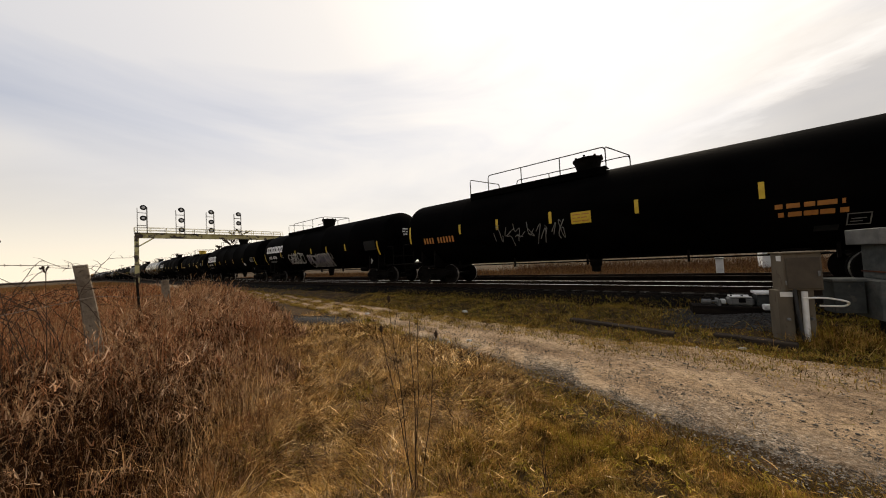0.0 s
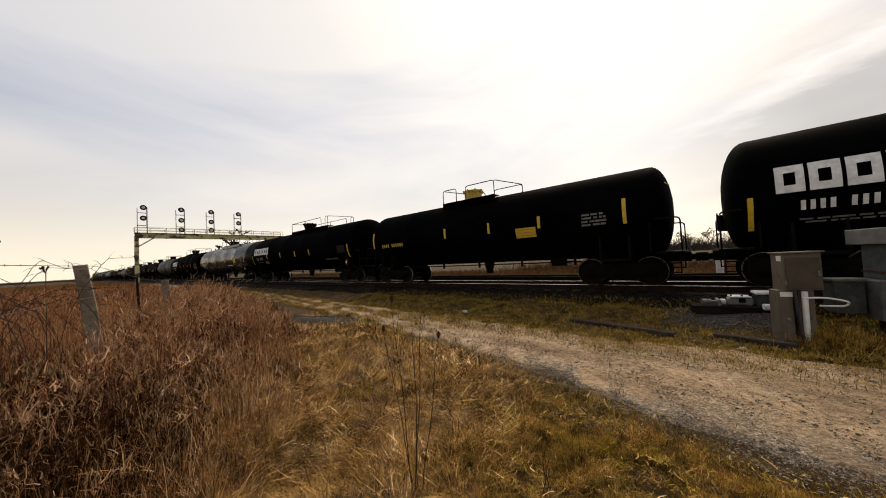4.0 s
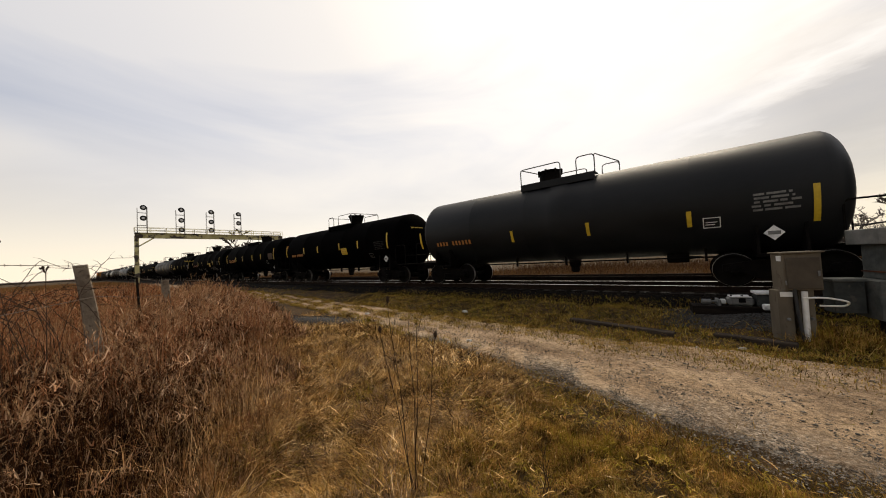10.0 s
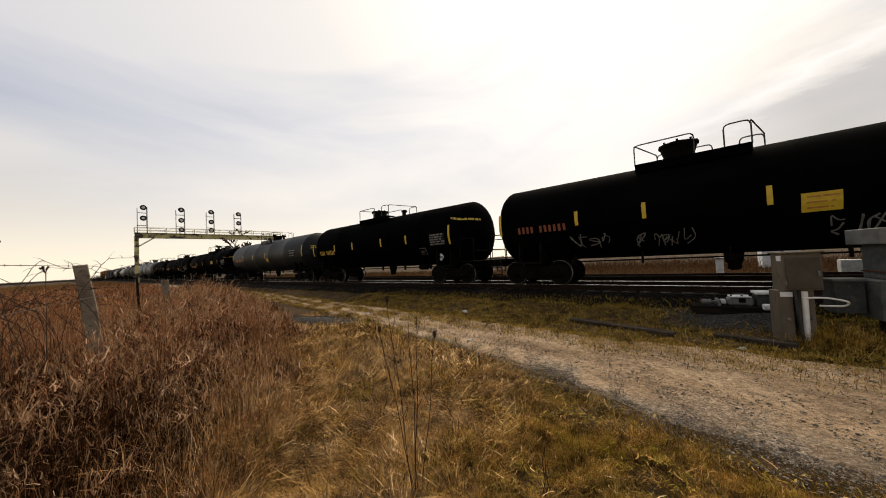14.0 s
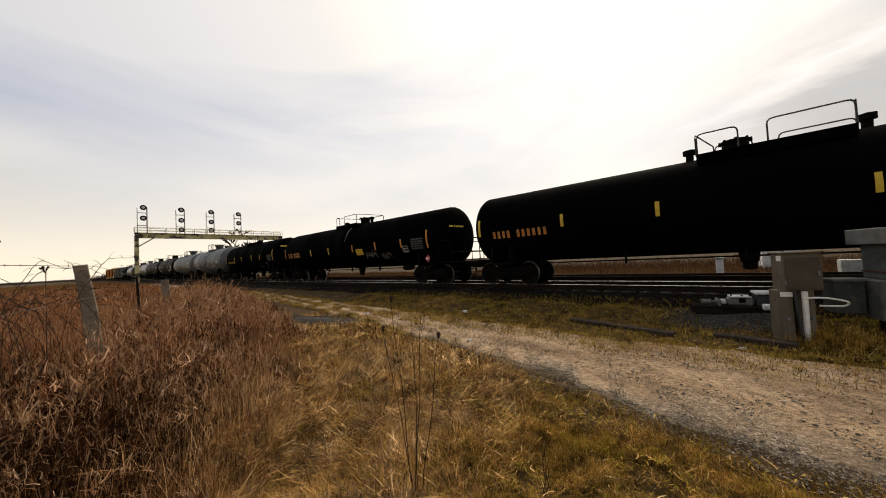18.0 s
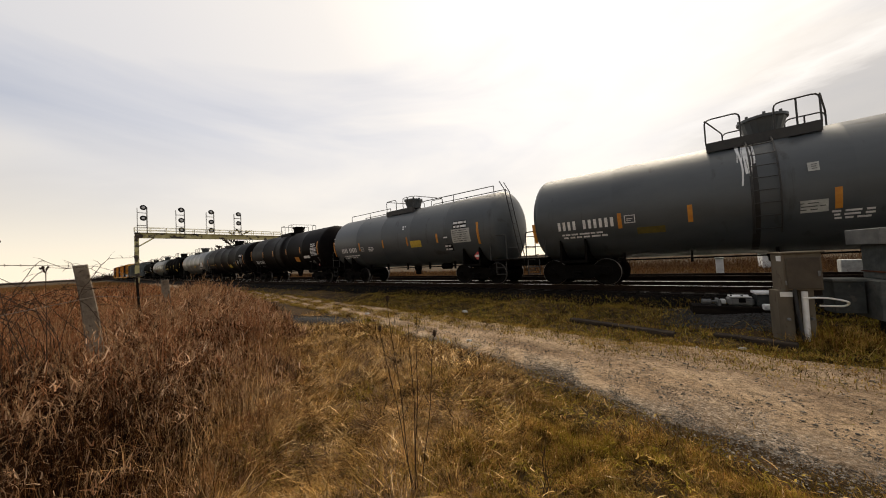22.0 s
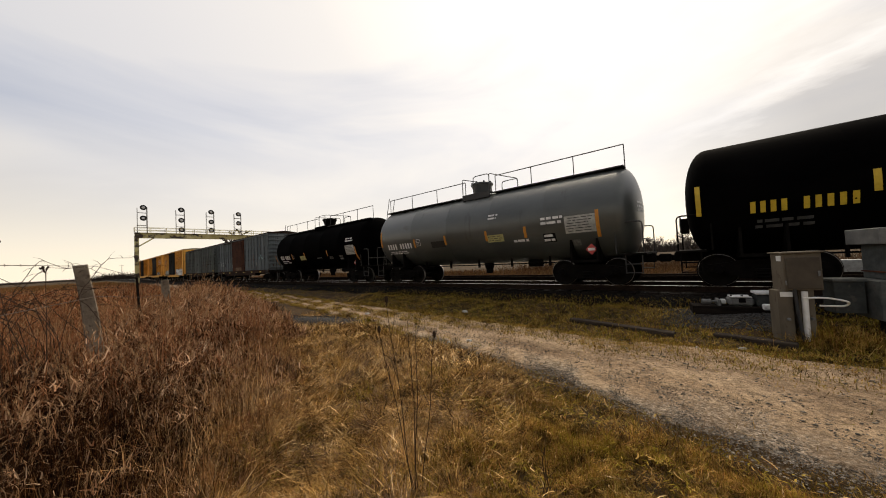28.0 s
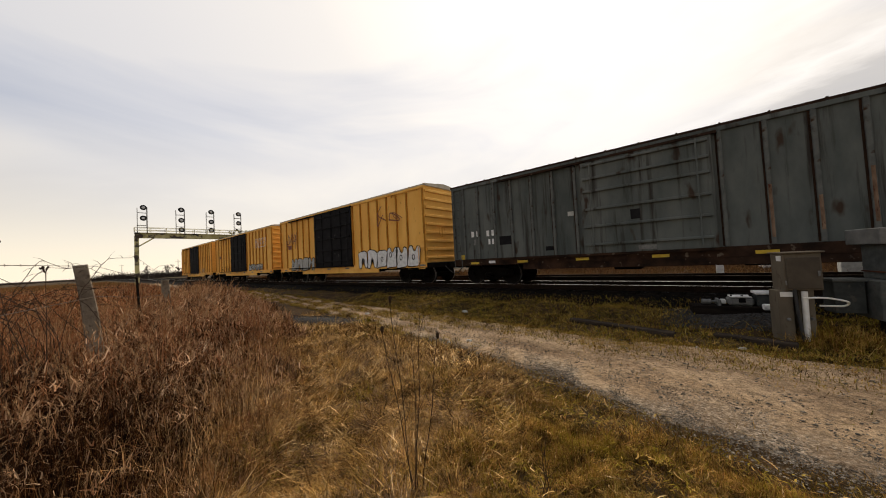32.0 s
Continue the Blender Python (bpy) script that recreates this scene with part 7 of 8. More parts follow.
for x, y, size, turn in ((-6.3, 8.5, 0.11, 20), (-9.7, 7.0, 0.10, 70), (-4.15, 5.7, 0.09, 40), (-4.5, 5.4, 0.06, 110), (0.42, 7.6, 0.06, 15), (1.9, 7.0, 0.07, 60), (-0.2, 7.3, 0.045, 95)):
    pale_stone(x, y, size, turn)


def bare_tree(x, y, height, spread, seed, label, stout=1.0):
    """A bare winter tree: a tapered trunk with limbs, and a crown of fine twigs."""
    rng = random.Random(seed)
    z0 = float(ground_z(x, y))
    t = thing("bare_tree", label, "tree", pose(x, y, z0 - 0.1), "bare trees")
    limbs, twigs, quads = bmesh.new(), [], []

    def grow(p, way, length, r, depth):
        pts, rad = [p], [r]
        q, d = p.copy(), way.copy()
        for k in range(3):
            d = (d + Vector((rng.uniform(-1, 1), rng.uniform(-1, 1), rng.uniform(-0.3, 0.6))) * 0.18).normalized()
            q = q + d * length / 3
            pts.append(q.copy())
            rad.append(r * (1 - 0.22 * (k + 1)))
        if depth < 3:
            tube(limbs, pts, rad, 5)
        else:
            side = d.cross(Vector((rng.uniform(-1, 1), rng.uniform(-1, 1), 0.3))).normalized() * max(r, height * 0.005) * stout
            n = len(twigs)
            twigs.extend([pts[0] - side, pts[0] + side, pts[-1] + side * 0.3, pts[-1] - side * 0.3])
            quads.append((n, n + 1, n + 2, n + 3))
        if depth >= 5:
            return
        for k in range(rng.randint(3, 4)):
            f = rng.uniform(0.35, 1.0)
            i = min(2, int(f * 3))
            base = pts[i].lerp(pts[i + 1], f * 3 - i)
            out = Vector((rng.uniform(-1, 1), rng.uniform(-1, 1), rng.uniform(-0.15, 0.5))) * spread
            grow(base, (d * 0.75 + out).normalized(), length * rng.uniform(0.5, 0.72), r * 0.5, depth + 1)

    grow(Vector((0, 0, 0)), Vector((0, 0, 1)), height * 0.42, height * 0.022, 0)
    part("trunk", limbs, "bark", t)
    part("crown", raw_mesh("crown", twigs, quads, np.zeros((0, 3), int), "twig"), "", t, "fine bare twigs")
    return t


def along(px_turn, distance):
    """A place on the plan at a bearing (degrees from the track's far left, towards the tracks) and a distance."""
    return -math.cos(radians(px_turn)) * distance, math.sin(radians(px_turn)) * distance


for n, (b, d, h, s) in enumerate(((15.6, 150, 23, 1.0), (13.9, 170, 20, 1.0), (6.5, 230, 9, 1.2), (8.2, 240, 10, 1.2), (9.8, 235, 8, 1.2), (107, 120, 17, 1.0), (103, 105, 11, 1.0), (100.5, 118, 12, 1.0), (98, 130, 10, 1.1),
                                  (95, 112, 9, 1.1), (91, 130, 9, 1.1), (88, 125, 8, 1.1), (84, 140, 9, 1.1), (80, 150, 8, 1.1), (76, 160, 9, 1.0), (110, 110, 12, 1.0), (72, 170, 8, 1.0))):
    x, y = along(b, d)
    bare_tree(x, y, h, s, 40 + n, "bare grey winter tree far across the fields", 2.4 if n < 2 else 1.0)


def thicket(name, label, places, seed, height, mat="twig"):
    """Far brush: many upright twigs in an uneven band."""
    rng = np.random.default_rng(seed)
    v, q = [], []
    for (x0, y0), (x1, y1), count, hh in places:
        f = rng.random(count)
        x, y = x0 + (x1 - x0) * f + rng.normal(0, 1.5, count), y0 + (y1 - y0) * f + rng.normal(0, 2.5, count)
        h = hh * height * (0.25 + 0.75 * rng.random(count) ** 1.6) * (0.62 + 0.28 * np.sin(f * 37 + seed) * np.sin(f * 91) + 0.12 * np.sin(f * 240))
        far = np.hypot(x, y)
        w = far * 0.0006
        a = rng.uniform(0, math.pi, count)
        lx, ly = rng.normal(0, 0.5, count) * h, rng.normal(0, 0.5, count) * h
        z = ground_z(x, y) - 0.1
        base = len(v) * 4
        P = np.stack([np.stack([x - w * np.cos(a), y - w * np.sin(a), z], -1), np.stack([x + w * np.cos(a), y + w * np.sin(a), z], -1),
                      np.stack([x + lx + w * 0.4, y + ly, z + h], -1), np.stack([x + lx - w * 0.4, y + ly, z + h], -1)], 1)
        v.append(P.reshape(-1, 3))
    verts = np.concatenate(v)
    ids = np.arange(len(verts)).reshape(-1, 4)
    return tagged(part(name, raw_mesh(name, verts, ids, np.zeros((0, 3), int), mat), ""), label, "brush", kind="stuff")


thicket("far_woods", "line of leafless woods along the horizon", [(along(1.5, 260), along(16, 230), 16000, 0.52), (along(72, 220), along(118, 160), 16000, 0.8)], 5, 11)
thicket("far_hedge", "low hedgerow on the far field edge", [(along(-30, 420), along(1.5, 420), 9000, 0.45), (along(16, 420), along(72, 330), 7000, 0.5)], 6, 7)
thicket("dry_brush", "red-brown dry brush beyond the second track", [((-70, 27), (14, 25), 22000, 1.0), ((-30, 21.5), (8, 20.5), 9000, 0.55), ((-16, 33), (10, 33), 9000, 1.6)], 8, 1.0, "brush_far")

# ---- grass ----


def blades(name, label, x, y, height, width, mat, seed, bend=0.35, spread=0.5, lay=None, lift=0.0, curl=0.5, flat=None):
    """Many single blades as one object: each a bent strip of three pieces with its own lean."""
    rng = np.random.default_rng(seed)
    n = len(x)
    z = ground_z(x, y) + lift
    a = rng.uniform(0, 2 * math.pi, n) if lay is None else lay + rng.normal(0, 0.7, n)
    lean = np.abs(rng.normal(0, spread, n)) if flat is None else rng.normal(flat, 0.28, n)
    dx, dy = np.cos(a), np.sin(a)
    wa = rng.uniform(0, math.pi, n)
    wx, wy = np.cos(wa) * width, np.sin(wa) * width
    pts = []
    twist = rng.normal(0, curl, n)
    lean = np.minimum(lean, 1.5)
    cx, cy, before = x, y, 0.0
    for f, wf in ((0, 1.0), (0.45, 0.85), (0.8, 0.55), (1.0, 0.0)):
        out = height * (np.sin(lean) * f + bend * f * f * lean)
        up = height * np.cos(lean) * f * (1 - 0.25 * bend * f * lean)
        cx, cy, cz = cx + np.cos(a + twist * 2 * f) * (out - before), cy + np.sin(a + twist * 2 * f) * (out - before), z + up - 0.01
        before = out
        if wf:
            pts += [np.stack([cx - wx * wf, cy - wy * wf, cz], -1), np.stack([cx + wx * wf, cy + wy * wf, cz], -1)]
        else:
            pts.append(np.stack([cx, cy, cz], -1))
    verts = np.stack(pts, 1).reshape(-1, 3)
    b = np.arange(n) * 7
    quads = np.concatenate([np.stack([b, b + 1, b + 3, b + 2], -1), np.stack([b + 2, b + 3, b + 5, b + 4], -1)])
    tris = np.stack([b + 4, b + 5, b + 6], -1)
    ob = part(name, raw_mesh(name, verts, quads, tris, mat), "")
    tips = pts[-1]
    return tagged(ob, label, "grass", kind="stuff"), tips


def seed_heads(name, label, tips, length, width, mat, seed):
    """Fluffy heads below the tips: a spray of short crossed flakes each."""
    rng = np.random.default_rng(seed)
    per = 22
    n0 = len(tips)
    nod = rng.normal(0, 0.35, (n0, 2))
    long = length * rng.uniform(0.55, 1.15, n0)
    tips, nod, long = np.repeat(tips, per, axis=0), np.repeat(nod, per, axis=0), np.repeat(long, per)
    n = len(tips)
    down = rng.uniform(0.0, 1.0, n)
    fat = 0.035 * np.sin(math.pi * np.clip(down * 0.9 + 0.08, 0, 1)) * long
    centre = tips + np.stack([nod[:, 0] * (1 - down) ** 2 * long + rng.normal(0, 1, n) * fat, nod[:, 1] * (1 - down) ** 2 * long + rng.normal(0, 1, n) * fat, (0.35 - down) * long], -1)
    ln = long * rng.uniform(0.09, 0.22, n)
    way = np.stack([rng.normal(0, 0.32, n) + nod[:, 0] * (1 - down), rng.normal(0, 0.32, n) + nod[:, 1] * (1 - down), rng.uniform(0.5, 1.0, n)], -1)
    way /= np.linalg.norm(way, axis=1)[:, None]
    a = rng.uniform(0, 2 * math.pi, n)
    side = np.stack([np.cos(a), np.sin(a), np.zeros(n)], -1) * width
    verts = np.stack([centre - way * ln[:, None], centre + side, centre + way * ln[:, None], centre - side], 1).reshape(-1, 3)
    ids = np.arange(len(verts)).reshape(-1, 4)
    return tagged(part(name, raw_mesh(name, verts, ids, np.zeros((0, 3), int), mat), ""), label, "grass", kind="stuff")


def tall_edge(x):
    """The rim of the tall grass: it stands on the near side of this line."""
    return np.interp(x, [-60, -40, -20, -9, -5, -3.2, -2.4, -1.5], [8.0, 7.6, 6.2, 3.5, 1.6, 0.65, 0.05, -1.2])


def fence_line(x):
    return 0.32 - 0.291 * (x + 7.9)


def off_heap(x, y):
    """True where no dark gravel lies bare beside the road."""
    return (((x + 10.6) / 2.8) ** 2 + ((y - 5.25 - 0.32 * (x + 10.6)) / 0.95) ** 2 > 1) & (((x + 7.4) / 1.0) ** 2 + ((y - 3.95) / 0.38) ** 2 > 1)


def scatter(rng, n, x0, x1, y0, y1):
    return rng.uniform(x0, x1, n), rng.uniform(y0, y1, n)


def build_grass():
    rng = np.random.default_rng(11)
    # tall red-brown grass: stems, curling leaves and seed heads
    for n, (x0, x1, y0, y1), h, w in ((30000, (-14, -1.6, -3.6, 5.0), 0.90, 0.0024), (38000, (-24, -5, -6, 7.5), 1.25, 0.0042), (20000, (-70, -23, -14, 9), 1.25, 0.020)):
        x, y = scatter(rng, n * 2, x0, x1, y0, y1)
        edge = tall_edge(x) + 0.35 * np.sin(2.1 * x) + 0.2 * np.sin(5.7 * x + y)
        depth = edge - y
        bunch = 0.5 + 0.5 * np.sin(3.3 * x + 1.7 * y + 2 * np.sin(y)) * np.sin(2.9 * y - 1.1 * x + 1.5 * np.sin(1.3 * x))
        keep = (depth > 0) & (rng.random(len(x)) < np.clip(0.35 + depth * 0.8, 0, 1) * (0.25 + 0.75 * bunch if h < 1 else 0.10 + 0.9 * bunch ** 1.6)) & (np.hypot(x, y) > 1.7)
        # Shade-coloured stems near by give way to the lighter ones with distance.
        fade = np.clip((-x - 3.6) / 4.5, 0, 1)
        keep &= rng.random(len(x)) < (1 - fade if h < 1 else np.where(x > -14, fade, 1))
        behind = y < fence_line(x) - 0.15
        keep &= ~behind | (rng.random(len(x)) < 0.4)
        x, y, depth, bunch, behind = x[keep][:n], y[keep][:n], depth[keep][:n], bunch[keep][:n], behind[keep][:n]
        tuft = 0.70 + 0.42 * bunch + 0.12 * np.sin(7 * x) * np.sin(6 * y)
        hh = h * tuft * np.clip(0.45 + depth * 0.45, 0, 1) * (rng.uniform(0.5, 1.08, len(x)) + 0.3 * (rng.random(len(x)) < 0.07))
        hh = np.where(behind, 0.5 * hh, hh)
        if h > 1:
            hh = hh * np.clip(0.70 + 0.30 * (-x - 4) / 9, 0.70, 1)
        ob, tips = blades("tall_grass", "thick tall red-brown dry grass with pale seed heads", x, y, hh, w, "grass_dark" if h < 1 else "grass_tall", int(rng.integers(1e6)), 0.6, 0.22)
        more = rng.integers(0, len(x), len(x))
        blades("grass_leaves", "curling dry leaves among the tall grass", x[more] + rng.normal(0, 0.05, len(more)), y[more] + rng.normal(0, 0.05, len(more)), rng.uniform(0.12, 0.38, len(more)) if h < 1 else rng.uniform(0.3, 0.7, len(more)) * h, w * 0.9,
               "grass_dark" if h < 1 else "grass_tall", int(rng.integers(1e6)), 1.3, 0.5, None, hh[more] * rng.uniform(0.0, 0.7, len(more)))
        if h < 1:
            more = rng.integers(0, len(x), int(len(x) * 0.45))
            blades("grass_curls", "pale curled leaf ends on the dry stems", x[more] + rng.normal(0, 0.04, len(more)), y[more] + rng.normal(0, 0.04, len(more)), rng.uniform(0.05, 0.13, len(more)), 0.0036,
                   "leaf_curl", int(rng.integers(1e6)), 1.6, 0.6, None, hh[more] * rng.uniform(0.35, 0.95, len(more)), 1.3)
        pick = rng.random(len(tips)) < (0.17 if h < 1 else 0.30)
        seed_heads("seed_heads", "pale fluffy seed heads on tall dry grass", tips[pick], 0.20 if h < 1 else 0.27, w * 1.05 if h < 1 else w * 0.95, "grass_head", int(rng.integers(1e6)))
    x, y = scatter(rng, 30000, -40, -6, -16, 6)
    keep = y < fence_line(x)
    blades("field_grass", "dull short field grass behind the fence", x[keep], y[keep], rng.uniform(0.2, 0.5, int(keep.sum())), 0.008, "field_dull", 45, 0.7, 0.6)
    # thick bleached locks that stand out of the dark stems
    for n, x0, x1, y0, y1, w, lo, hi in ((15000, -6.0, -1.5, -3.2, 3.4, 0.0036, 0.03, 0.085), (9000, -12.0, -4.0, -3.2, 4.5, 0.0062, 0.06, 0.17), (9000, -24, -8.0, -4, 7.5, 0.010, 0.15, 0.42)):
        x, y = scatter(rng, n, x0, x1, y0, y1)
        depth = tall_edge(x) - y
        bunch = 0.5 + 0.5 * np.sin(3.3 * x + 1.7 * y + 2 * np.sin(y)) * np.sin(2.9 * y - 1.1 * x + 1.5 * np.sin(1.3 * x))
        ok = (depth > 0.1) & (np.hypot(x, y) > 1.6) & (y > fence_line(x) - 0.4) & (rng.random(n) < 0.3 + 0.7 * bunch)
        x, y, depth = x[ok], y[ok], depth[ok]
        blades("grass_locks", "bleached bent leaf ends among the dark stems", x, y, rng.uniform(lo, hi, len(x)), w * rng.uniform(0.5, 1.2, len(x)), "lock_red", int(rng.integers(1e6)), 1.4, 0.5,
               rng.normal(0.4, 1.2, len(x)), np.clip(0.3 + depth * 0.4, 0, 0.75) * rng.uniform(0.15, 1.0, len(x)), 0.9, rng.uniform(0.2, 1.0, len(x)))
    # Pale bunches, then near-black ones that paint shaded hollows among the stems.
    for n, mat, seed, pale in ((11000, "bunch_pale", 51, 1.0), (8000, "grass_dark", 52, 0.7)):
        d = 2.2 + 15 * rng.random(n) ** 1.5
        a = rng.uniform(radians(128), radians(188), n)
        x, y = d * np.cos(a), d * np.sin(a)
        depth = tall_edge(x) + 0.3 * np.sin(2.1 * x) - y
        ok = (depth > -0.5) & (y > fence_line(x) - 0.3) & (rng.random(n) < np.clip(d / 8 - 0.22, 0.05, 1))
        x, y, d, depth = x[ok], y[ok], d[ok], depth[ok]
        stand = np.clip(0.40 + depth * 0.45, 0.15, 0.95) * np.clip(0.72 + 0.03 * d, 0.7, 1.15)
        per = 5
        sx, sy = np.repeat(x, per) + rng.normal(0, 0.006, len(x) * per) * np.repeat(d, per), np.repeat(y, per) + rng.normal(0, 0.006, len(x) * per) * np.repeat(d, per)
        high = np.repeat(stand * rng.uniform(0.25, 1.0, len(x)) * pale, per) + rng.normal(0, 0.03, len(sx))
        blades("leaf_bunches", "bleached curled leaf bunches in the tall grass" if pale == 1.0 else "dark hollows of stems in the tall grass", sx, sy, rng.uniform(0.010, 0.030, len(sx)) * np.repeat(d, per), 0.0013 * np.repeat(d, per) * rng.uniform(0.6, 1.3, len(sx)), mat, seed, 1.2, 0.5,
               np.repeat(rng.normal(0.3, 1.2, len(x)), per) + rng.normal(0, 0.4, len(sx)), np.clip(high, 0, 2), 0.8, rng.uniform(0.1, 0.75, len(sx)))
    # thatch added low among the stems, its near-black colour standing for their shade
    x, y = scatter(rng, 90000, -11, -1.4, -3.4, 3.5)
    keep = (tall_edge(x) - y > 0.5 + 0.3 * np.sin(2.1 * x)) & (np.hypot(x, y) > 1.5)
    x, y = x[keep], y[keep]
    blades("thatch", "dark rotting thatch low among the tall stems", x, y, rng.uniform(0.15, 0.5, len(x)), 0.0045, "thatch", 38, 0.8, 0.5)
    # matted winter turf between the tall grass and the road
    n = 230000
    x, y = scatter(rng, n, -12, 3.0, -0.8, 6.8)
    near, far = road_edges(x)
    near = near + 0.25 * np.sin(2.3 * x) + 0.15 * np.sin(6.1 * x + 1)
    near = near + 0.14
    hole = np.sin(5.1 * x + 2.2 * np.sin(2.3 * y)) * np.sin(5.7 * y + 1.9 * np.sin(2.9 * x)) + 0.5 * np.sin(13 * x + 3 * y) * np.sin(11 * y - 4 * x)
    keep = (y > tall_edge(x) - 0.9) & (y < near + 0.14 * rng.normal(size=n)) & (np.hypot(x, y) > 1.3) & (off_heap(x, y) | (rng.random(n) < 0.08)) & (rng.random(n) < np.clip(0.75 + 0.6 * hole, 0.12, 1))
    x, y = x[keep], y[keep]
    thin = np.clip((road_edges(x)[0] + 0.12 - y) / 0.6, 0.10, 1)
    keep = rng.random(len(x)) < thin
    x, y, thin = x[keep], y[keep], thin[keep]
    clump = 0.7 + 0.5 * np.sin(2.7 * x + 1.1 * y) * np.sin(3.1 * y - 0.9 * x) + 0.25 * np.sin(8 * x + 2) * np.sin(7 * y)
    hh = 0.27 * np.clip(clump, 0.3, 1.3) * rng.uniform(0.5, 1.2, len(x)) * (0.5 + 0.5 * thin)
    extra = 26000
    ex, ey = scatter(rng, extra, -3.6, 0.6, 0.6, 3.4)
    ok = (ey > tall_edge(ex) - 0.4) & (np.hypot(ex, ey) > 1.3)
    x, y = np.concatenate([x, ex[ok]]), np.concatenate([y, ey[ok]])
    hh = np.concatenate([hh, rng.uniform(0.05, 0.22, int(ok.sum()))])
    lay = 2.6 * np.sin(1.9 * x + 1.4 * np.sin(1.7 * y)) + 2.8 * np.cos(1.6 * y + 0.9 * x) + 0.9 * np.sin(6 * x) * np.sin(5 * y)
    flatness = np.clip(1.15 + 0.3 * np.sin(3.1 * x - 1.2 * y), 0.8, 1.4)
    stray = rng.random(len(x)) < 0.25
    low = rng.random(len(x)) < soft(x + 0.35 * (y - 2), -2.5, -0.9)
    k = 4 * int(low.sum())
    blades("low_turf", "short green and brown turf beside the road", np.repeat(x[low], 4) + rng.normal(0, 0.05, k), np.repeat(y[low], 4) + rng.normal(0, 0.05, k),
           rng.uniform(0.04, 0.16, k) * (0.75 + 0.5 * np.sin(4.1 * np.repeat(x[low], 4)) * np.sin(4.7 * np.repeat(y[low], 4))), 0.0027, "grass_low", 41, 0.9, 1.0, None, 0.0, 1.2)
    x, y, hh, lay, flatness, stray = x[~low], y[~low], hh[~low], lay[~low], flatness[~low], stray[~low]
    blades("turf", "matted winter turf of straw and green blades", x, y, hh, 0.0031, "grass_short", 21, 0.35, 1.1, np.where(stray, rng.uniform(0, 6.3, len(x)), lay), 0.03 * rng.random(len(x)), 0.45, np.where(stray, flatness * 0.6, flatness))
    # thinner turf on the rest of the bank, behind and beside the tripod
    x, y = scatter(rng, 60000, -3, 16, -9, 4.2)
    keep = ((x > 2.9) | (y < -0.7)) & (y < road_edges(x)[0]) & (np.hypot(x, y) > 0.5)
    x, y = x[keep], y[keep]
    blades("turf", "matted winter turf of straw and green blades", x, y, rng.uniform(0.08, 0.3, len(x)), 0.007, "grass_short", 39, 0.35, 1.1, None, 0.0, 0.5, 1.05)
    x, y = scatter(rng, 14000, -30, -3, -16, -3.5)
    blades("tall_grass", "thick tall red-brown dry grass with pale seed heads", x, y, rng.uniform(0.5, 1.1, len(x)), 0.012, "grass_tall", 40, 0.6, 0.22)
    # straw tufts that fan out and lie over it
    for count, per, size, mat, seed, (lo, hi) in ((360, 90, 0.10, "grass_short", 22, (0.14, 0.30)), (200, 80, 0.09, "straw", 28, (0.12, 0.30))):
        cx, cy = scatter(rng, count, -10, 1.6, 0.2, 5.8)
        ok = (rng.random(count) > soft(cx + 0.35 * (cy - 2), -2.8, -1.2)) & (cy > tall_edge(cx) - 0.3) & (cy < road_edges(cx)[0] - 0.3) & (np.hypot(cx, cy) > 1.8)
        cx, cy = cx[ok], cy[ok]
        ox, oy = rng.normal(0, size, len(cx) * per), rng.normal(0, size, len(cx) * per)
        sweep = np.repeat(rng.uniform(0, 6.3, len(cx)), per)
        x, y = np.repeat(cx, per) + ox, np.repeat(cy, per) + oy
        hh = np.repeat(rng.uniform(lo, hi, len(cx)), per) * rng.uniform(0.5, 1.1, len(x))
        blades("straw_tufts", "bleached straw tufts bending over the turf", x, y, hh, 0.0026, mat, seed, 1.0, 1.0, np.where(rng.random(len(x)) < 0.5, np.arctan2(oy, ox), sweep), 0.0, 0.8)
    # swaths of straw that the wind has laid over, each clump its own way
    for count, mat, seed, wide in ((430, "straw_laid", 42, 0.0026), (330, "straw_grey", 43, 0.0026)):
        cx, cy = scatter(rng, count, -8, -0.6, 0.3, 4.6)
        ok = (cy > tall_edge(cx) - 0.2) & (cy < road_edges(cx)[0] - 0.25) & (np.hypot(cx, cy) > 1.5) & (rng.random(count) > soft(cx + 0.35 * (cy - 2), -2.6, -1.0))
        cx, cy, per = cx[ok], cy[ok], 110
        ox, oy = rng.normal(0, 0.10, len(cx) * per), rng.normal(0, 0.10, len(cx) * per)
        way = 1.9 * np.sin(1.3 * cx + 0.8) + 1.7 * np.cos(1.5 * cy) + rng.normal(0, 0.7, len(cx))
        x, y = np.repeat(cx, per) + ox, np.repeat(cy, per) + oy
        reach = np.repeat(rng.uniform(0.12, 0.27, len(cx)), per) * rng.uniform(0.6, 1.1, len(x))
        heap = np.repeat(rng.uniform(0.03, 0.11, len(cx)), per) * np.exp(-(ox ** 2 + oy ** 2) / 0.02)
        blades("laid_straw", "swaths of dry straw laid over by the wind", x, y, reach, wide, mat, seed, 0.5, 0.5, np.repeat(way, per) + rng.normal(0, 0.18, len(x)), heap, 0.55, np.repeat(rng.uniform(0.9, 1.35, len(cx)), per))
    # broad single locks with dark gaps between them
    cx, cy = scatter(rng, 3300, -10, 2.6, 0.1, 6.2)
    ok = (cy > tall_edge(cx) - 0.3) & (cy < road_edges(cx)[0] - 0.2) & (np.hypot(cx, cy) > 1.5) & off_heap(cx, cy)
    cx, cy, per = cx[ok], cy[ok], 12
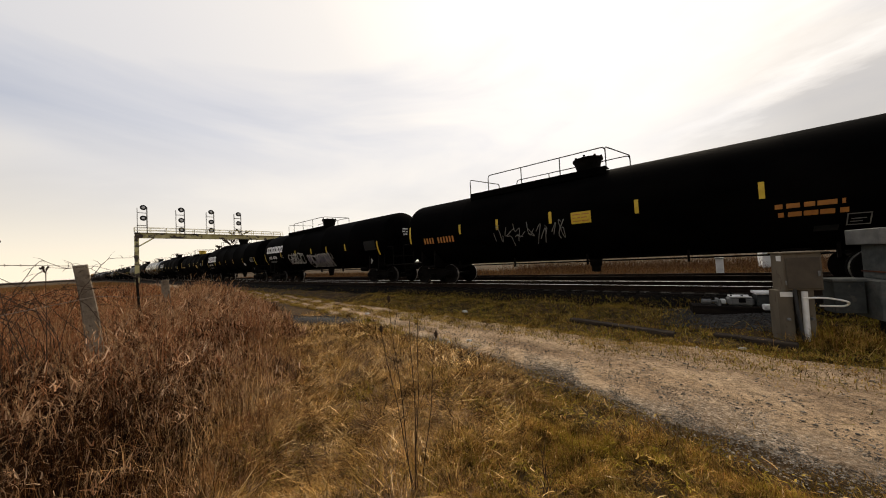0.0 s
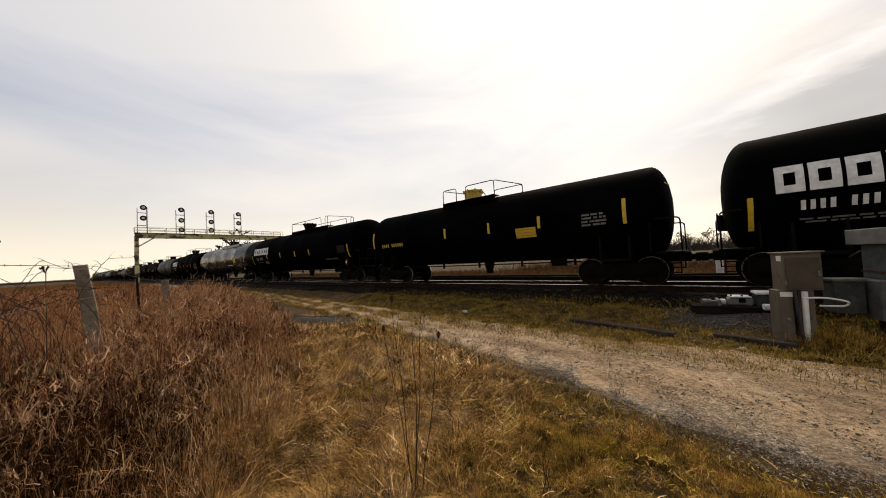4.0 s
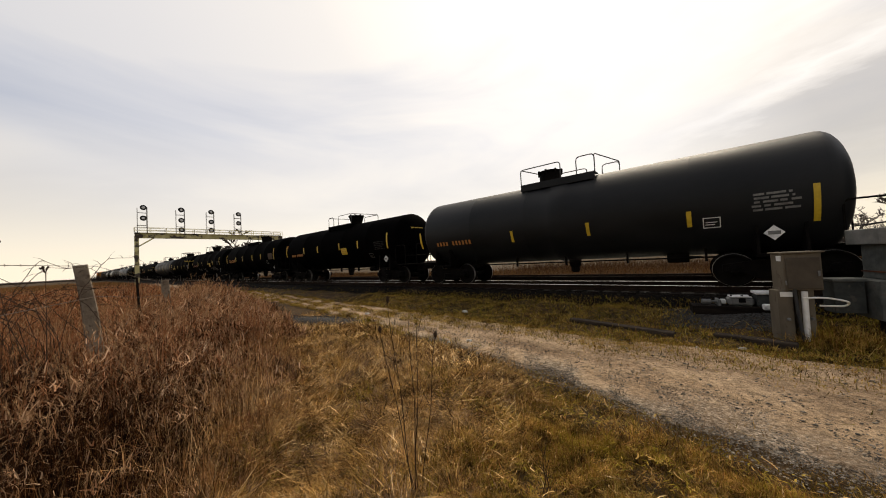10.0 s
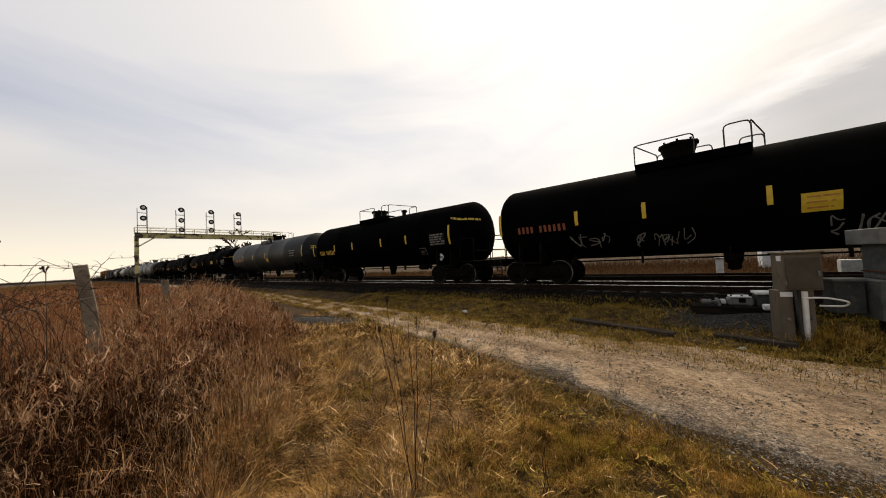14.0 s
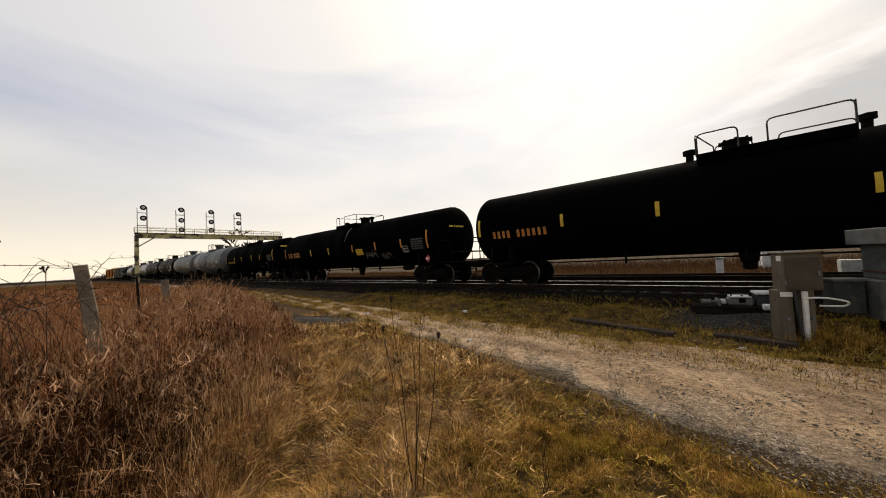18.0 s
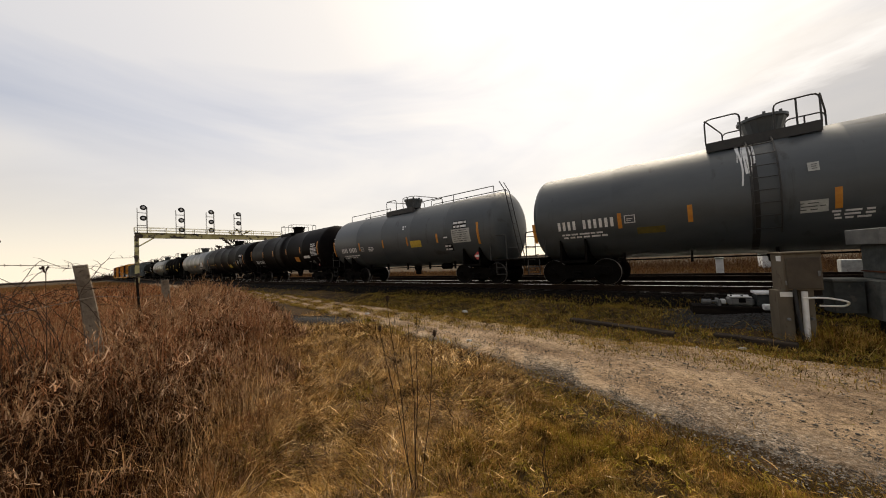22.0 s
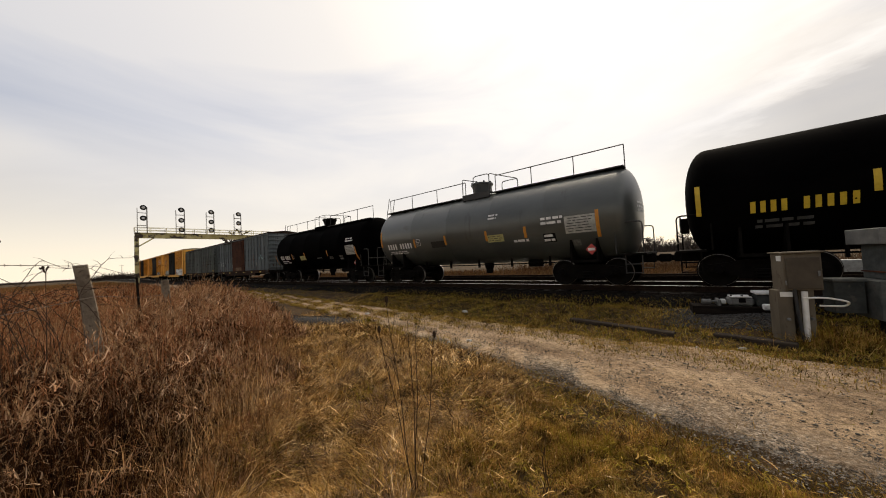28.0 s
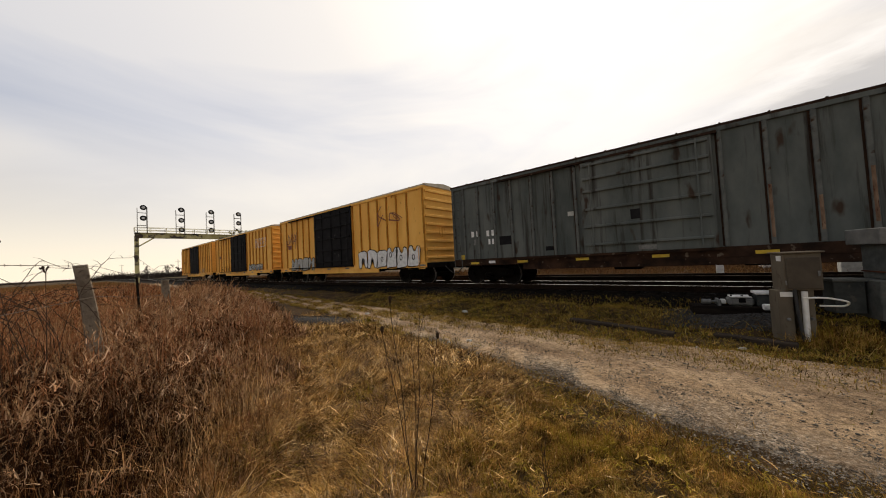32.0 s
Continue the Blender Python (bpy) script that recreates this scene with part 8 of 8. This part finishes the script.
    x, y = np.repeat(cx, per) + rng.normal(0, 0.09, len(cx) * per), np.repeat(cy, per) + rng.normal(0, 0.09, len(cx) * per)
    way = np.repeat(1.9 * np.sin(1.3 * cx + 0.8) + 1.7 * np.cos(1.5 * cy) + rng.normal(0, 0.8, len(cx)), per) + rng.normal(0, 0.35, len(x))
    right = soft(x + 0.35 * (y - 2), -2.5, -0.9)
    far = np.clip(np.hypot(x, y) / 4, 0.7, 2.2)
    straw = rng.random(len(x)) > right
    straw |= rng.random(len(x)) < 0.12
    for pick, mat, seed, long in ((straw, "lock_straw", 46, 0.9), (~straw, "lock_green", 47, 0.42)):
        m = int(pick.sum())
        blades("grass_locks", "broad dry locks of grass over dark thatch", x[pick], y[pick], rng.uniform(0.11, 0.26, m) * long * (1 - 0.55 * right[pick]), 0.0072 * far[pick] * rng.uniform(0.5, 1.2, m), mat, seed, 0.7, 0.5, way[pick], 0.03 + 0.05 * rng.random(m), 0.7, rng.uniform(0.8, 1.3, m))
    # pale grass along the rim of the tall stand
    x = -3.0 - 15 * rng.random(15000) ** 1.2
    y = tall_edge(x) + rng.normal(0.05, 0.45, len(x))
    ok = off_heap(x, y) | (rng.random(len(x)) < 0.15)
    x, y = x[ok], y[ok]
    blades("rim_grass", "pale leaning grass along the rim of the tall stand", x, y, rng.uniform(0.18, 0.62, len(x)) * np.clip(1 - 0.7 * (y - tall_edge(x)), 0.3, 1.1), 0.0018 + 0.0004 * np.hypot(x, y), "rim", 29, 0.9, 0.55, None, 0.0, 0.7)
    # the verge between road and track
    n = 150000
    x = np.where(rng.random(n) < 0.65, rng.uniform(-14, 4, n), rng.uniform(-40, 6, n))
    y = rng.uniform(7.0, 11.6, n)
    near, far = road_edges(x)
    keep = (y > far + 0.22 * rng.normal(size=n)) & (rng.random(n) < np.clip((11.22 - y) / 0.5, 0.0, 1)) & (rng.random(n) < np.clip(1.15 - np.abs(x + 3) / 60, 0.3, 1)) & (rng.random(n) > 1.1 * np.exp(-((x - 0.45) / 0.95) ** 4 - ((y - 9.9) / 0.95) ** 4))
    x, y = x[keep], y[keep]
    clump = np.clip(0.8 + 0.4 * np.sin(1.9 * x + 0.7 * y + 2 * np.sin(0.7 * x)) * np.sin(2.6 * y + np.sin(1.3 * x)), 0.5, 1.3)
    tall = 1 + 0.9 * np.exp(-((x - 2.1) / 0.7) ** 2 - ((y - 8.6) / 0.6) ** 2)
    blades("verge_grass", "low green and straw verge grass beside the track", x, y, 0.075 * clump * tall * rng.uniform(0.5, 1.2, len(x)), 0.0055, "grass_verge", 23, 0.7, 0.85, None, bed_z(x, y) - ground_z(x, y))
    n = 9000
    x, y = scatter(rng, n, -13, 3.5, 7.3, 11.0)
    ok = (y > road_edges(x)[1] + 0.05) & (rng.random(n) > 1.1 * np.exp(-((x - 0.45) / 0.95) ** 4 - ((y - 9.9) / 0.95) ** 4))
    x, y = x[ok], y[ok]
    blades("grass_locks", "short green and straw locks on the verge", x, y, rng.uniform(0.06, 0.15, len(x)), 0.009 * rng.uniform(0.5, 1.2, len(x)), "lock_green", 48, 0.7, 0.8, None, bed_z(x, y) - ground_z(x, y) + 0.02)
    # tuft of weeds at the cabinet's foot
    x, y = rng.normal(1.75, 0.28, 2200), rng.normal(8.62, 0.2, 2200)
    blades("weed_tuft", "rank brown and green tuft at the cabinet foot", x, y, rng.uniform(0.12, 0.42, 2200), 0.005, "grass_low", 24, 1.1, 0.75)
    # grass that has grown over the road's far end, leaving its wheel tracks
    n = 130000
    x = -2.0 - 36 * rng.random(n) ** 1.5
    near, far = road_edges(x)
    f = rng.uniform(-0.15, 1.1, n)
    track = np.minimum(np.abs(f - 0.30), np.abs(f - 0.80))
    keep = (rng.random(n) < np.clip((-x - 3.0) / 5, 0, 1) * (0.42 + 0.5 * np.sin(2.1 * x + 9 * f) * np.sin(1.3 * x - 5 * f))) & (track > np.clip(0.13 + 0.006 * x, 0.05, 0.13) + 0.04 * np.sin(2.3 * x) + 0.03 * np.sin(7 * x))
    x, y = x[keep], (near + (far - near) * f)[keep]
    blades("road_grass", "green winter grass growing over the old road", x, y, rng.uniform(0.04, 0.14, len(x)), 0.006, "grass_verge", 27, 0.7, 0.8, None, 0.045)
    # low weeds creeping onto the road from its far edge
    x = rng.uniform(-9, 4, 26000)
    near, far = road_edges(x)
    f = 1.06 - np.abs(rng.normal(0, 0.20, len(x))) - 0.22 * np.clip(np.sin(1.9 * x + 1.3) * np.sin(0.8 * x), 0, 1) * rng.random(len(x))
    blades("road_weeds", "low green weeds and straw creeping onto the road", x, near + (far - near) * f, rng.uniform(0.03, 0.08, len(x)), 0.0042, "grass_verge", 37, 0.7, 0.9, None, 0.045)
    # field grass beyond the tracks and behind the fence
    x, y = scatter(rng, 30000, -80, 30, 19.2, 34)
    blades("field_grass", "dry field grass beyond the tracks", x, y, rng.uniform(0.15, 0.45, 30000), 0.02, "grass_far", 25, 0.6, 0.5)
    x, y = scatter(rng, 26000, -160, -60, -90, 8)
    blades("field_grass", "dry straw field running to the horizon", x, y, rng.uniform(0.3, 0.8, 26000), 0.05, "grass_far", 26, 0.6, 0.4)


def stones(name, label, x, y, z, size, mat, seed):
    """Loose stones: squashed, jittered eight-sided lumps in one object."""
    rng = np.random.default_rng(seed)
    n = len(x)
    unit = np.array([(1, 0, 0), (-1, 0, 0), (0, 1, 0), (0, -1, 0), (0, 0, 0.5), (0, 0, -0.5)], float)
    a = rng.uniform(0, 6.3, n)
    jit = unit[None] * rng.uniform(0.6, 1.35, (n, 6, 1)) * size[:, None, None]
    c, s = np.cos(a)[:, None], np.sin(a)[:, None]
    v = np.stack([jit[..., 0] * c - jit[..., 1] * s, jit[..., 0] * s + jit[..., 1] * c, jit[..., 2]], -1) + np.stack([x, y, z], -1)[:, None]
    tri = np.array([(0, 2, 4), (2, 1, 4), (1, 3, 4), (3, 0, 4), (2, 0, 5), (1, 2, 5), (3, 1, 5), (0, 3, 5)])
    tris = (np.arange(n)[:, None, None] * 6 + tri[None]).reshape(-1, 3)
    return tagged(part(name, raw_mesh(name, v.reshape(-1, 3), np.zeros((0, 4), int), tris, mat), ""), label, "stones", kind="stuff")


def build_stones():
    rng = np.random.default_rng(31)
    n = 16000
    x, y = scatter(rng, n, -22, 5, 10.4, 11.75)
    z = np.interp(y, [10.35, 10.75, 11.25, 18], [-0.6, -0.46, -0.235, -0.235])
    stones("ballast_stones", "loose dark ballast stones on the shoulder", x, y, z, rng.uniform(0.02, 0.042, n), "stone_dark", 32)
    n = 3000
    x, y = scatter(rng, n, -0.9, 1.2, 9.0, 10.4)
    stones("spilled_ballast", "grey stones spilled beside the cabinet", x, y, ground_z(x, y) + 0.01, rng.uniform(0.018, 0.035, n), "stone", 33)
    n = 22000
    x, f = rng.uniform(-9, 4.5, n), np.abs(rng.normal(0.0, 0.24, n)) - 0.06
    near, far = road_edges(x)
    y = near - 0.15 + (far - near) * f
    stones("road_gravel", "grey gravel scattered along the road edge", x, y, ground_z(x, y) + 0.045, rng.uniform(0.004, 0.013, n), "pebble", 34)
    n = 9000
    x, f = rng.uniform(-6, 4.5, n), np.abs(rng.normal(0.02, 0.14, n))
    near, far = road_edges(x)
    y = near - 0.08 + (far - near) * f
    stones("edge_gravel", "coarse pale gravel along the road edge", x, y, ground_z(x, y) + 0.048, rng.uniform(0.005, 0.0135, n), "pebble", 44)
    n = 1500
    x, f = rng.uniform(-9, 4.5, n), rng.random(n)
    near, far = road_edges(x)
    y = near + (far - near) * f
    stones("road_cobbles", "scattered larger stones on the dirt road", x, y, ground_z(x, y) + 0.045, rng.uniform(0.012, 0.028, n), "pebble", 49)
    n = 3500
    x, f = rng.uniform(-10, 4.5, n), rng.random(n)
    near, far = road_edges(x)
    y = near + (far - near) * f
    stones("road_pebbles", "pale pebbles pressed into the dirt road", x, y, ground_z(x, y) + 0.045, rng.uniform(0.004, 0.012, n) * (1 + (rng.random(n) < 0.03) * 0.6), "pebble", 35)
    n = 11000
    x = rng.normal(-10.6, 1.35, n)
    y = 5.25 + 0.32 * (x + 10.6) + rng.normal(0, 0.46, n)
    x, y = np.concatenate([x, rng.normal(-7.4, 0.5, 2200)]), np.concatenate([y, rng.normal(3.95, 0.2, 2200)])
    stones("gravel_heap", "dark blue-grey gravel patch beside the road", x, y, ground_z(x, y) + 0.02 + 0.1 * np.exp(-((x + 10.6) / 1.2) ** 2 - ((y - 5.25 - 0.32 * (x + 10.6)) / 0.4) ** 2), rng.uniform(0.015, 0.035, len(x)), "stone", 36)


build_grass()
build_stones()

# ---- weeds, brambles and wire close to the camera ----
WEEDS = []  # (object, pose at rest, phase)


def teasel(x, y, stems, seed, label):
    rng = random.Random(seed)
    z0 = float(ground_z(x, y))
    w = thing("dry_weed", label, "weed", pose(x, y, z0), "dry stalks")
    for ox, oy, tx, ty, h, head in stems:
        bm = bmesh.new()
        pts = [(ox + (tx - ox) * f + 0.012 * math.sin(9 * f + seed), oy + (ty - oy) * f, h * f) for f in np.linspace(0, 1, 8)]
        tube(bm, pts, [0.0040 - 0.0021 * f for f in np.linspace(0, 1, 8)], 6)
        for k in range(rng.randint(2, 4)):
            f = rng.uniform(0.35, 0.9)
            b = Vector((ox + (tx - ox) * f, oy + (ty - oy) * f, h * f))
            e = b + Vector((rng.uniform(-0.09, 0.09), rng.uniform(-0.09, 0.09), rng.uniform(0.08, 0.2)))
            tube(bm, [b, b.lerp(e, 0.5) + Vector((0, 0, -0.01)), e], [0.0022, 0.0018, 0.0012], 5)
        stalk = part("stalk", bm, "vine", w)
        if head:
            hd = lathe(bmesh.new(), [(h - 0.012, 0.003), (h, 0.010), (h + 0.018, 0.013), (h + 0.036, 0.010), (h + 0.046, 0.003)], 9, "z", (tx, ty, 0))
            for k in range(22):
                a, zz = rng.uniform(0, 6.28), rng.uniform(0, 0.036)
                tube(hd, [(tx + 0.008 * math.cos(a), ty + 0.008 * math.sin(a), h + zz), (tx + 0.022 * math.cos(a), ty + 0.022 * math.sin(a), h + zz + 0.012)], [0.0016, 0.0004], 3)
            part("seed_head", hd, "vine", w, "spiky brown seed head")
    WEEDS.append((w, pose(x, y, z0), seed))
    return w


teasel(-1.80, 1.70, [(0.0, 0.0, -0.02, 0.02, 1.36, False), (-0.03, -0.02, -0.10, -0.12, 1.53, True), (0.02, 0.02, 0.18, 0.10, 1.24, True), (-0.04, 0.01, -0.16, -0.16, 1.30, True), (0.0, -0.03, 0.04, 0.06, 1.40, False)], 3, "thin brown dry weed with spiky seed heads")
teasel(-1.05, 2.30, [(0, 0, 0.02, 0.01, 0.38, False), (0.02, 0.01, 0.05, -0.02, 0.30, False)], 5, "short broken brown weed stalk")


def bramble(x, y, seed, label, canes):
    """Leafless canes that rise out of the grass and then run level along the fence, sagging and looping."""
    rng = random.Random(seed)
    z0 = float(ground_z(x, y))
    b = thing("bramble", label, "bramble", pose(x, y, z0), "brambles")
    for k in range(canes):
        bm = bmesh.new()
        way = rng.choice((-1, -1, 1))
        start, reach, rise, off = rng.uniform(-0.7, 0.5), rng.uniform(0.7, 1.7), rng.uniform(1.35, 2.12), rng.uniform(-0.35, 0.35)
        w1, w2, p1, p2 = rng.uniform(0.03, 0.09), rng.uniform(0.015, 0.04), rng.uniform(0, 6.3), rng.uniform(0, 6.3)
        pts = [(off + rng.uniform(-0.3, 0.3), start - 0.35 * way * rng.random(), 0.0), (off + 0.03, start - 0.1 * way * rng.random(), rise * 0.6)]
        for i in range(13):
            f = i / 12
            pts.append((off + 0.25 * f * math.sin(p1), start + way * (0.08 + reach * f) + 0.02 * math.sin(9 * f + p2), rise * min(1.0, 0.82 + 0.6 * f) - 0.5 * max(0, f - 0.5) ** 2 * rng.uniform(0.9, 1.1) + w1 * math.sin(6 * f + p1) + w2 * math.sin(15 * f + p2)))
        tube(bm, pts, [0.0035, 0.0042] + [0.0052 - 0.0034 * i / 12 for i in range(13)], 5)
        for i in range(4, 15):
            if rng.random() < 0.7:
                p = Vector(pts[i])
                e = p + Vector((rng.uniform(-0.12, 0.12), rng.uniform(-0.16, 0.16), rng.uniform(-0.08, 0.14)))
                tube(bm, [p, p.lerp(e, 0.5) + Vector((0, 0, 0.02)), e], [0.0036, 0.0026, 0.0014], 4)
        part("cane", bm, "vine", b)
    return b


bramble(-7.5, -0.25, 4, "tangled leafless bramble canes along the fence line", 11)
bramble(-8.3, -0.75, 9, "tangled leafless bramble canes along the fence line", 10)
bramble(-6.6, -0.95, 12, "tangled leafless bramble canes along the fence line", 9)
bramble(-7.1, -0.65, 15, "tangled leafless bramble canes along the fence line", 10)


def tall_umbel(x, y, top, seed):
    rng = random.Random(seed)
    z0 = float(ground_z(x, y))
    w = thing("dry_umbel", "tall dry stalk with a spread flat seed head", "weed", pose(x, y, z0), "dry stalks")
    part("stalk", tube(bmesh.new(), [(0, 0, 0), (0.02, 0.01, (top - z0) * 0.5), (0.0, 0.0, top - z0)], [0.006, 0.005, 0.003], 6), "vine", w)
    bm = bmesh.new()
    for k in range(12):
        a = rng.uniform(0, 6.28)
        r = rng.uniform(0.02, 0.06)
        e = Vector((r * math.cos(a), r * math.sin(a), top - z0 + rng.uniform(0.02, 0.07)))
        tube(bm, [(0, 0, top - z0 - 0.03), e], [0.004, 0.003], 4)
        lathe(bm, [(e.z - 0.01, 0.004), (e.z + 0.005, 0.011), (e.z + 0.02, 0.004)], 6, "z", (e.x, e.y, 0))
    part("seed_head", bm, "vine", w, "flat brown seed head")
    return w


tall_umbel(-6.6, -0.62, 1.62, 2)
tall_umbel(-7.6, -0.27, 1.30, 6)


def fence_wire():
    for z0, z1 in ((1.36, 0.9), (0.85, 0.5)):
        bm = bmesh.new()
        pts = [Vector((-3.0, -1.25, z0 + 0.1)), Vector((-5.4, -0.5, z0 - 0.02)), Vector((-7.9, 0.25, z0)), Vector((-10.7, 1.1, (z0 + z1) / 2 - 0.05)), Vector((-13.6, 1.98, z1))]
        tube(bm, pts, 0.004, 5)
        for a, b in zip(pts, pts[1:]):
            for k in range(9):
                p = a.lerp(b, (k + 0.5) / 9)
                tube(bm, [p + Vector((0.01, 0.0, 0.013)), p - Vector((0.01, 0.0, 0.013))], 0.003, 4)
        tagged(part("fence_wire", bm, "wire"), "sagging rusty barbed wire between concrete posts", "wire", "fence wires")


fence_wire()


def marker_stake():
    bm = boxes((-0.028, 0.028, -0.028, 0.028, -0.1, 1.85), bevel=0.006)
    s = part("stake", bm, "timber")
    s.matrix_basis = pose(-12.6, 1.27, -0.7, 3, 0, 0)
    tagged(s, "thin dark stake standing in the tall grass", "stake")


marker_stake()


def utility_pole(x, y, h):
    z0 = float(ground_z(x, y))
    p = thing("utility_pole", "wooden utility pole far across the field", "utility pole", pose(x, y, z0), "utility poles")
    part("pole", tube(bmesh.new(), [(0, 0, -0.2), (0, 0, h)], [0.17, 0.11], 8), "bark", p)
    part("crossarm", boxes((-0.08, 0.08, -1.2, 1.2, h - 0.9, h - 0.75)), "bark", p)


for b, d in ((9.5, 240), (-2.0, 330), (4.0, 300)):
    utility_pole(*along(b, d), 10)


def motions():
    """The train runs through, its wheels turn, and the dry stalks sway."""
    for car, place in CARS:
        walk(car, [(t, pose(place + travelled(t), TRACK_Y, 0)) for t in (0, 2, 4, 8, 12, 16, 20, 24, 28, 30, 32)])
    # one turning of the wheels serves every wheelset on its side of a bogie
    first = {}
    for ws, k in SETS:
        if k not in first:
            rows = [(i / FPS, pose(k * AXLE, 0, WHEEL_R) @ Matrix.Rotation(travelled(i / FPS) / WHEEL_R, 4, "Y")) for i in range(int(END * FPS) + 1)]
            walk(ws, rows)
            first[k] = ws
        else:
            ws.rotation_mode = "QUATERNION"
            data, own = first[k].animation_data, ws.animation_data_create()
            own.action = data.action
            own.action_slot = data.action_slot
    for w, rest, seed in WEEDS:
        rows = []
        for i in range(33):
            t = i
            a = 1.0 * math.sin(0.9 * t + seed) + 0.6 * math.sin(2.3 * t + 1.3 * seed)
            b = 0.6 * math.sin(1.4 * t + 2 * seed)
            rows.append((t, rest @ pose(0, 0, 0, b, a, 0)))
        walk(w, rows)


motions()
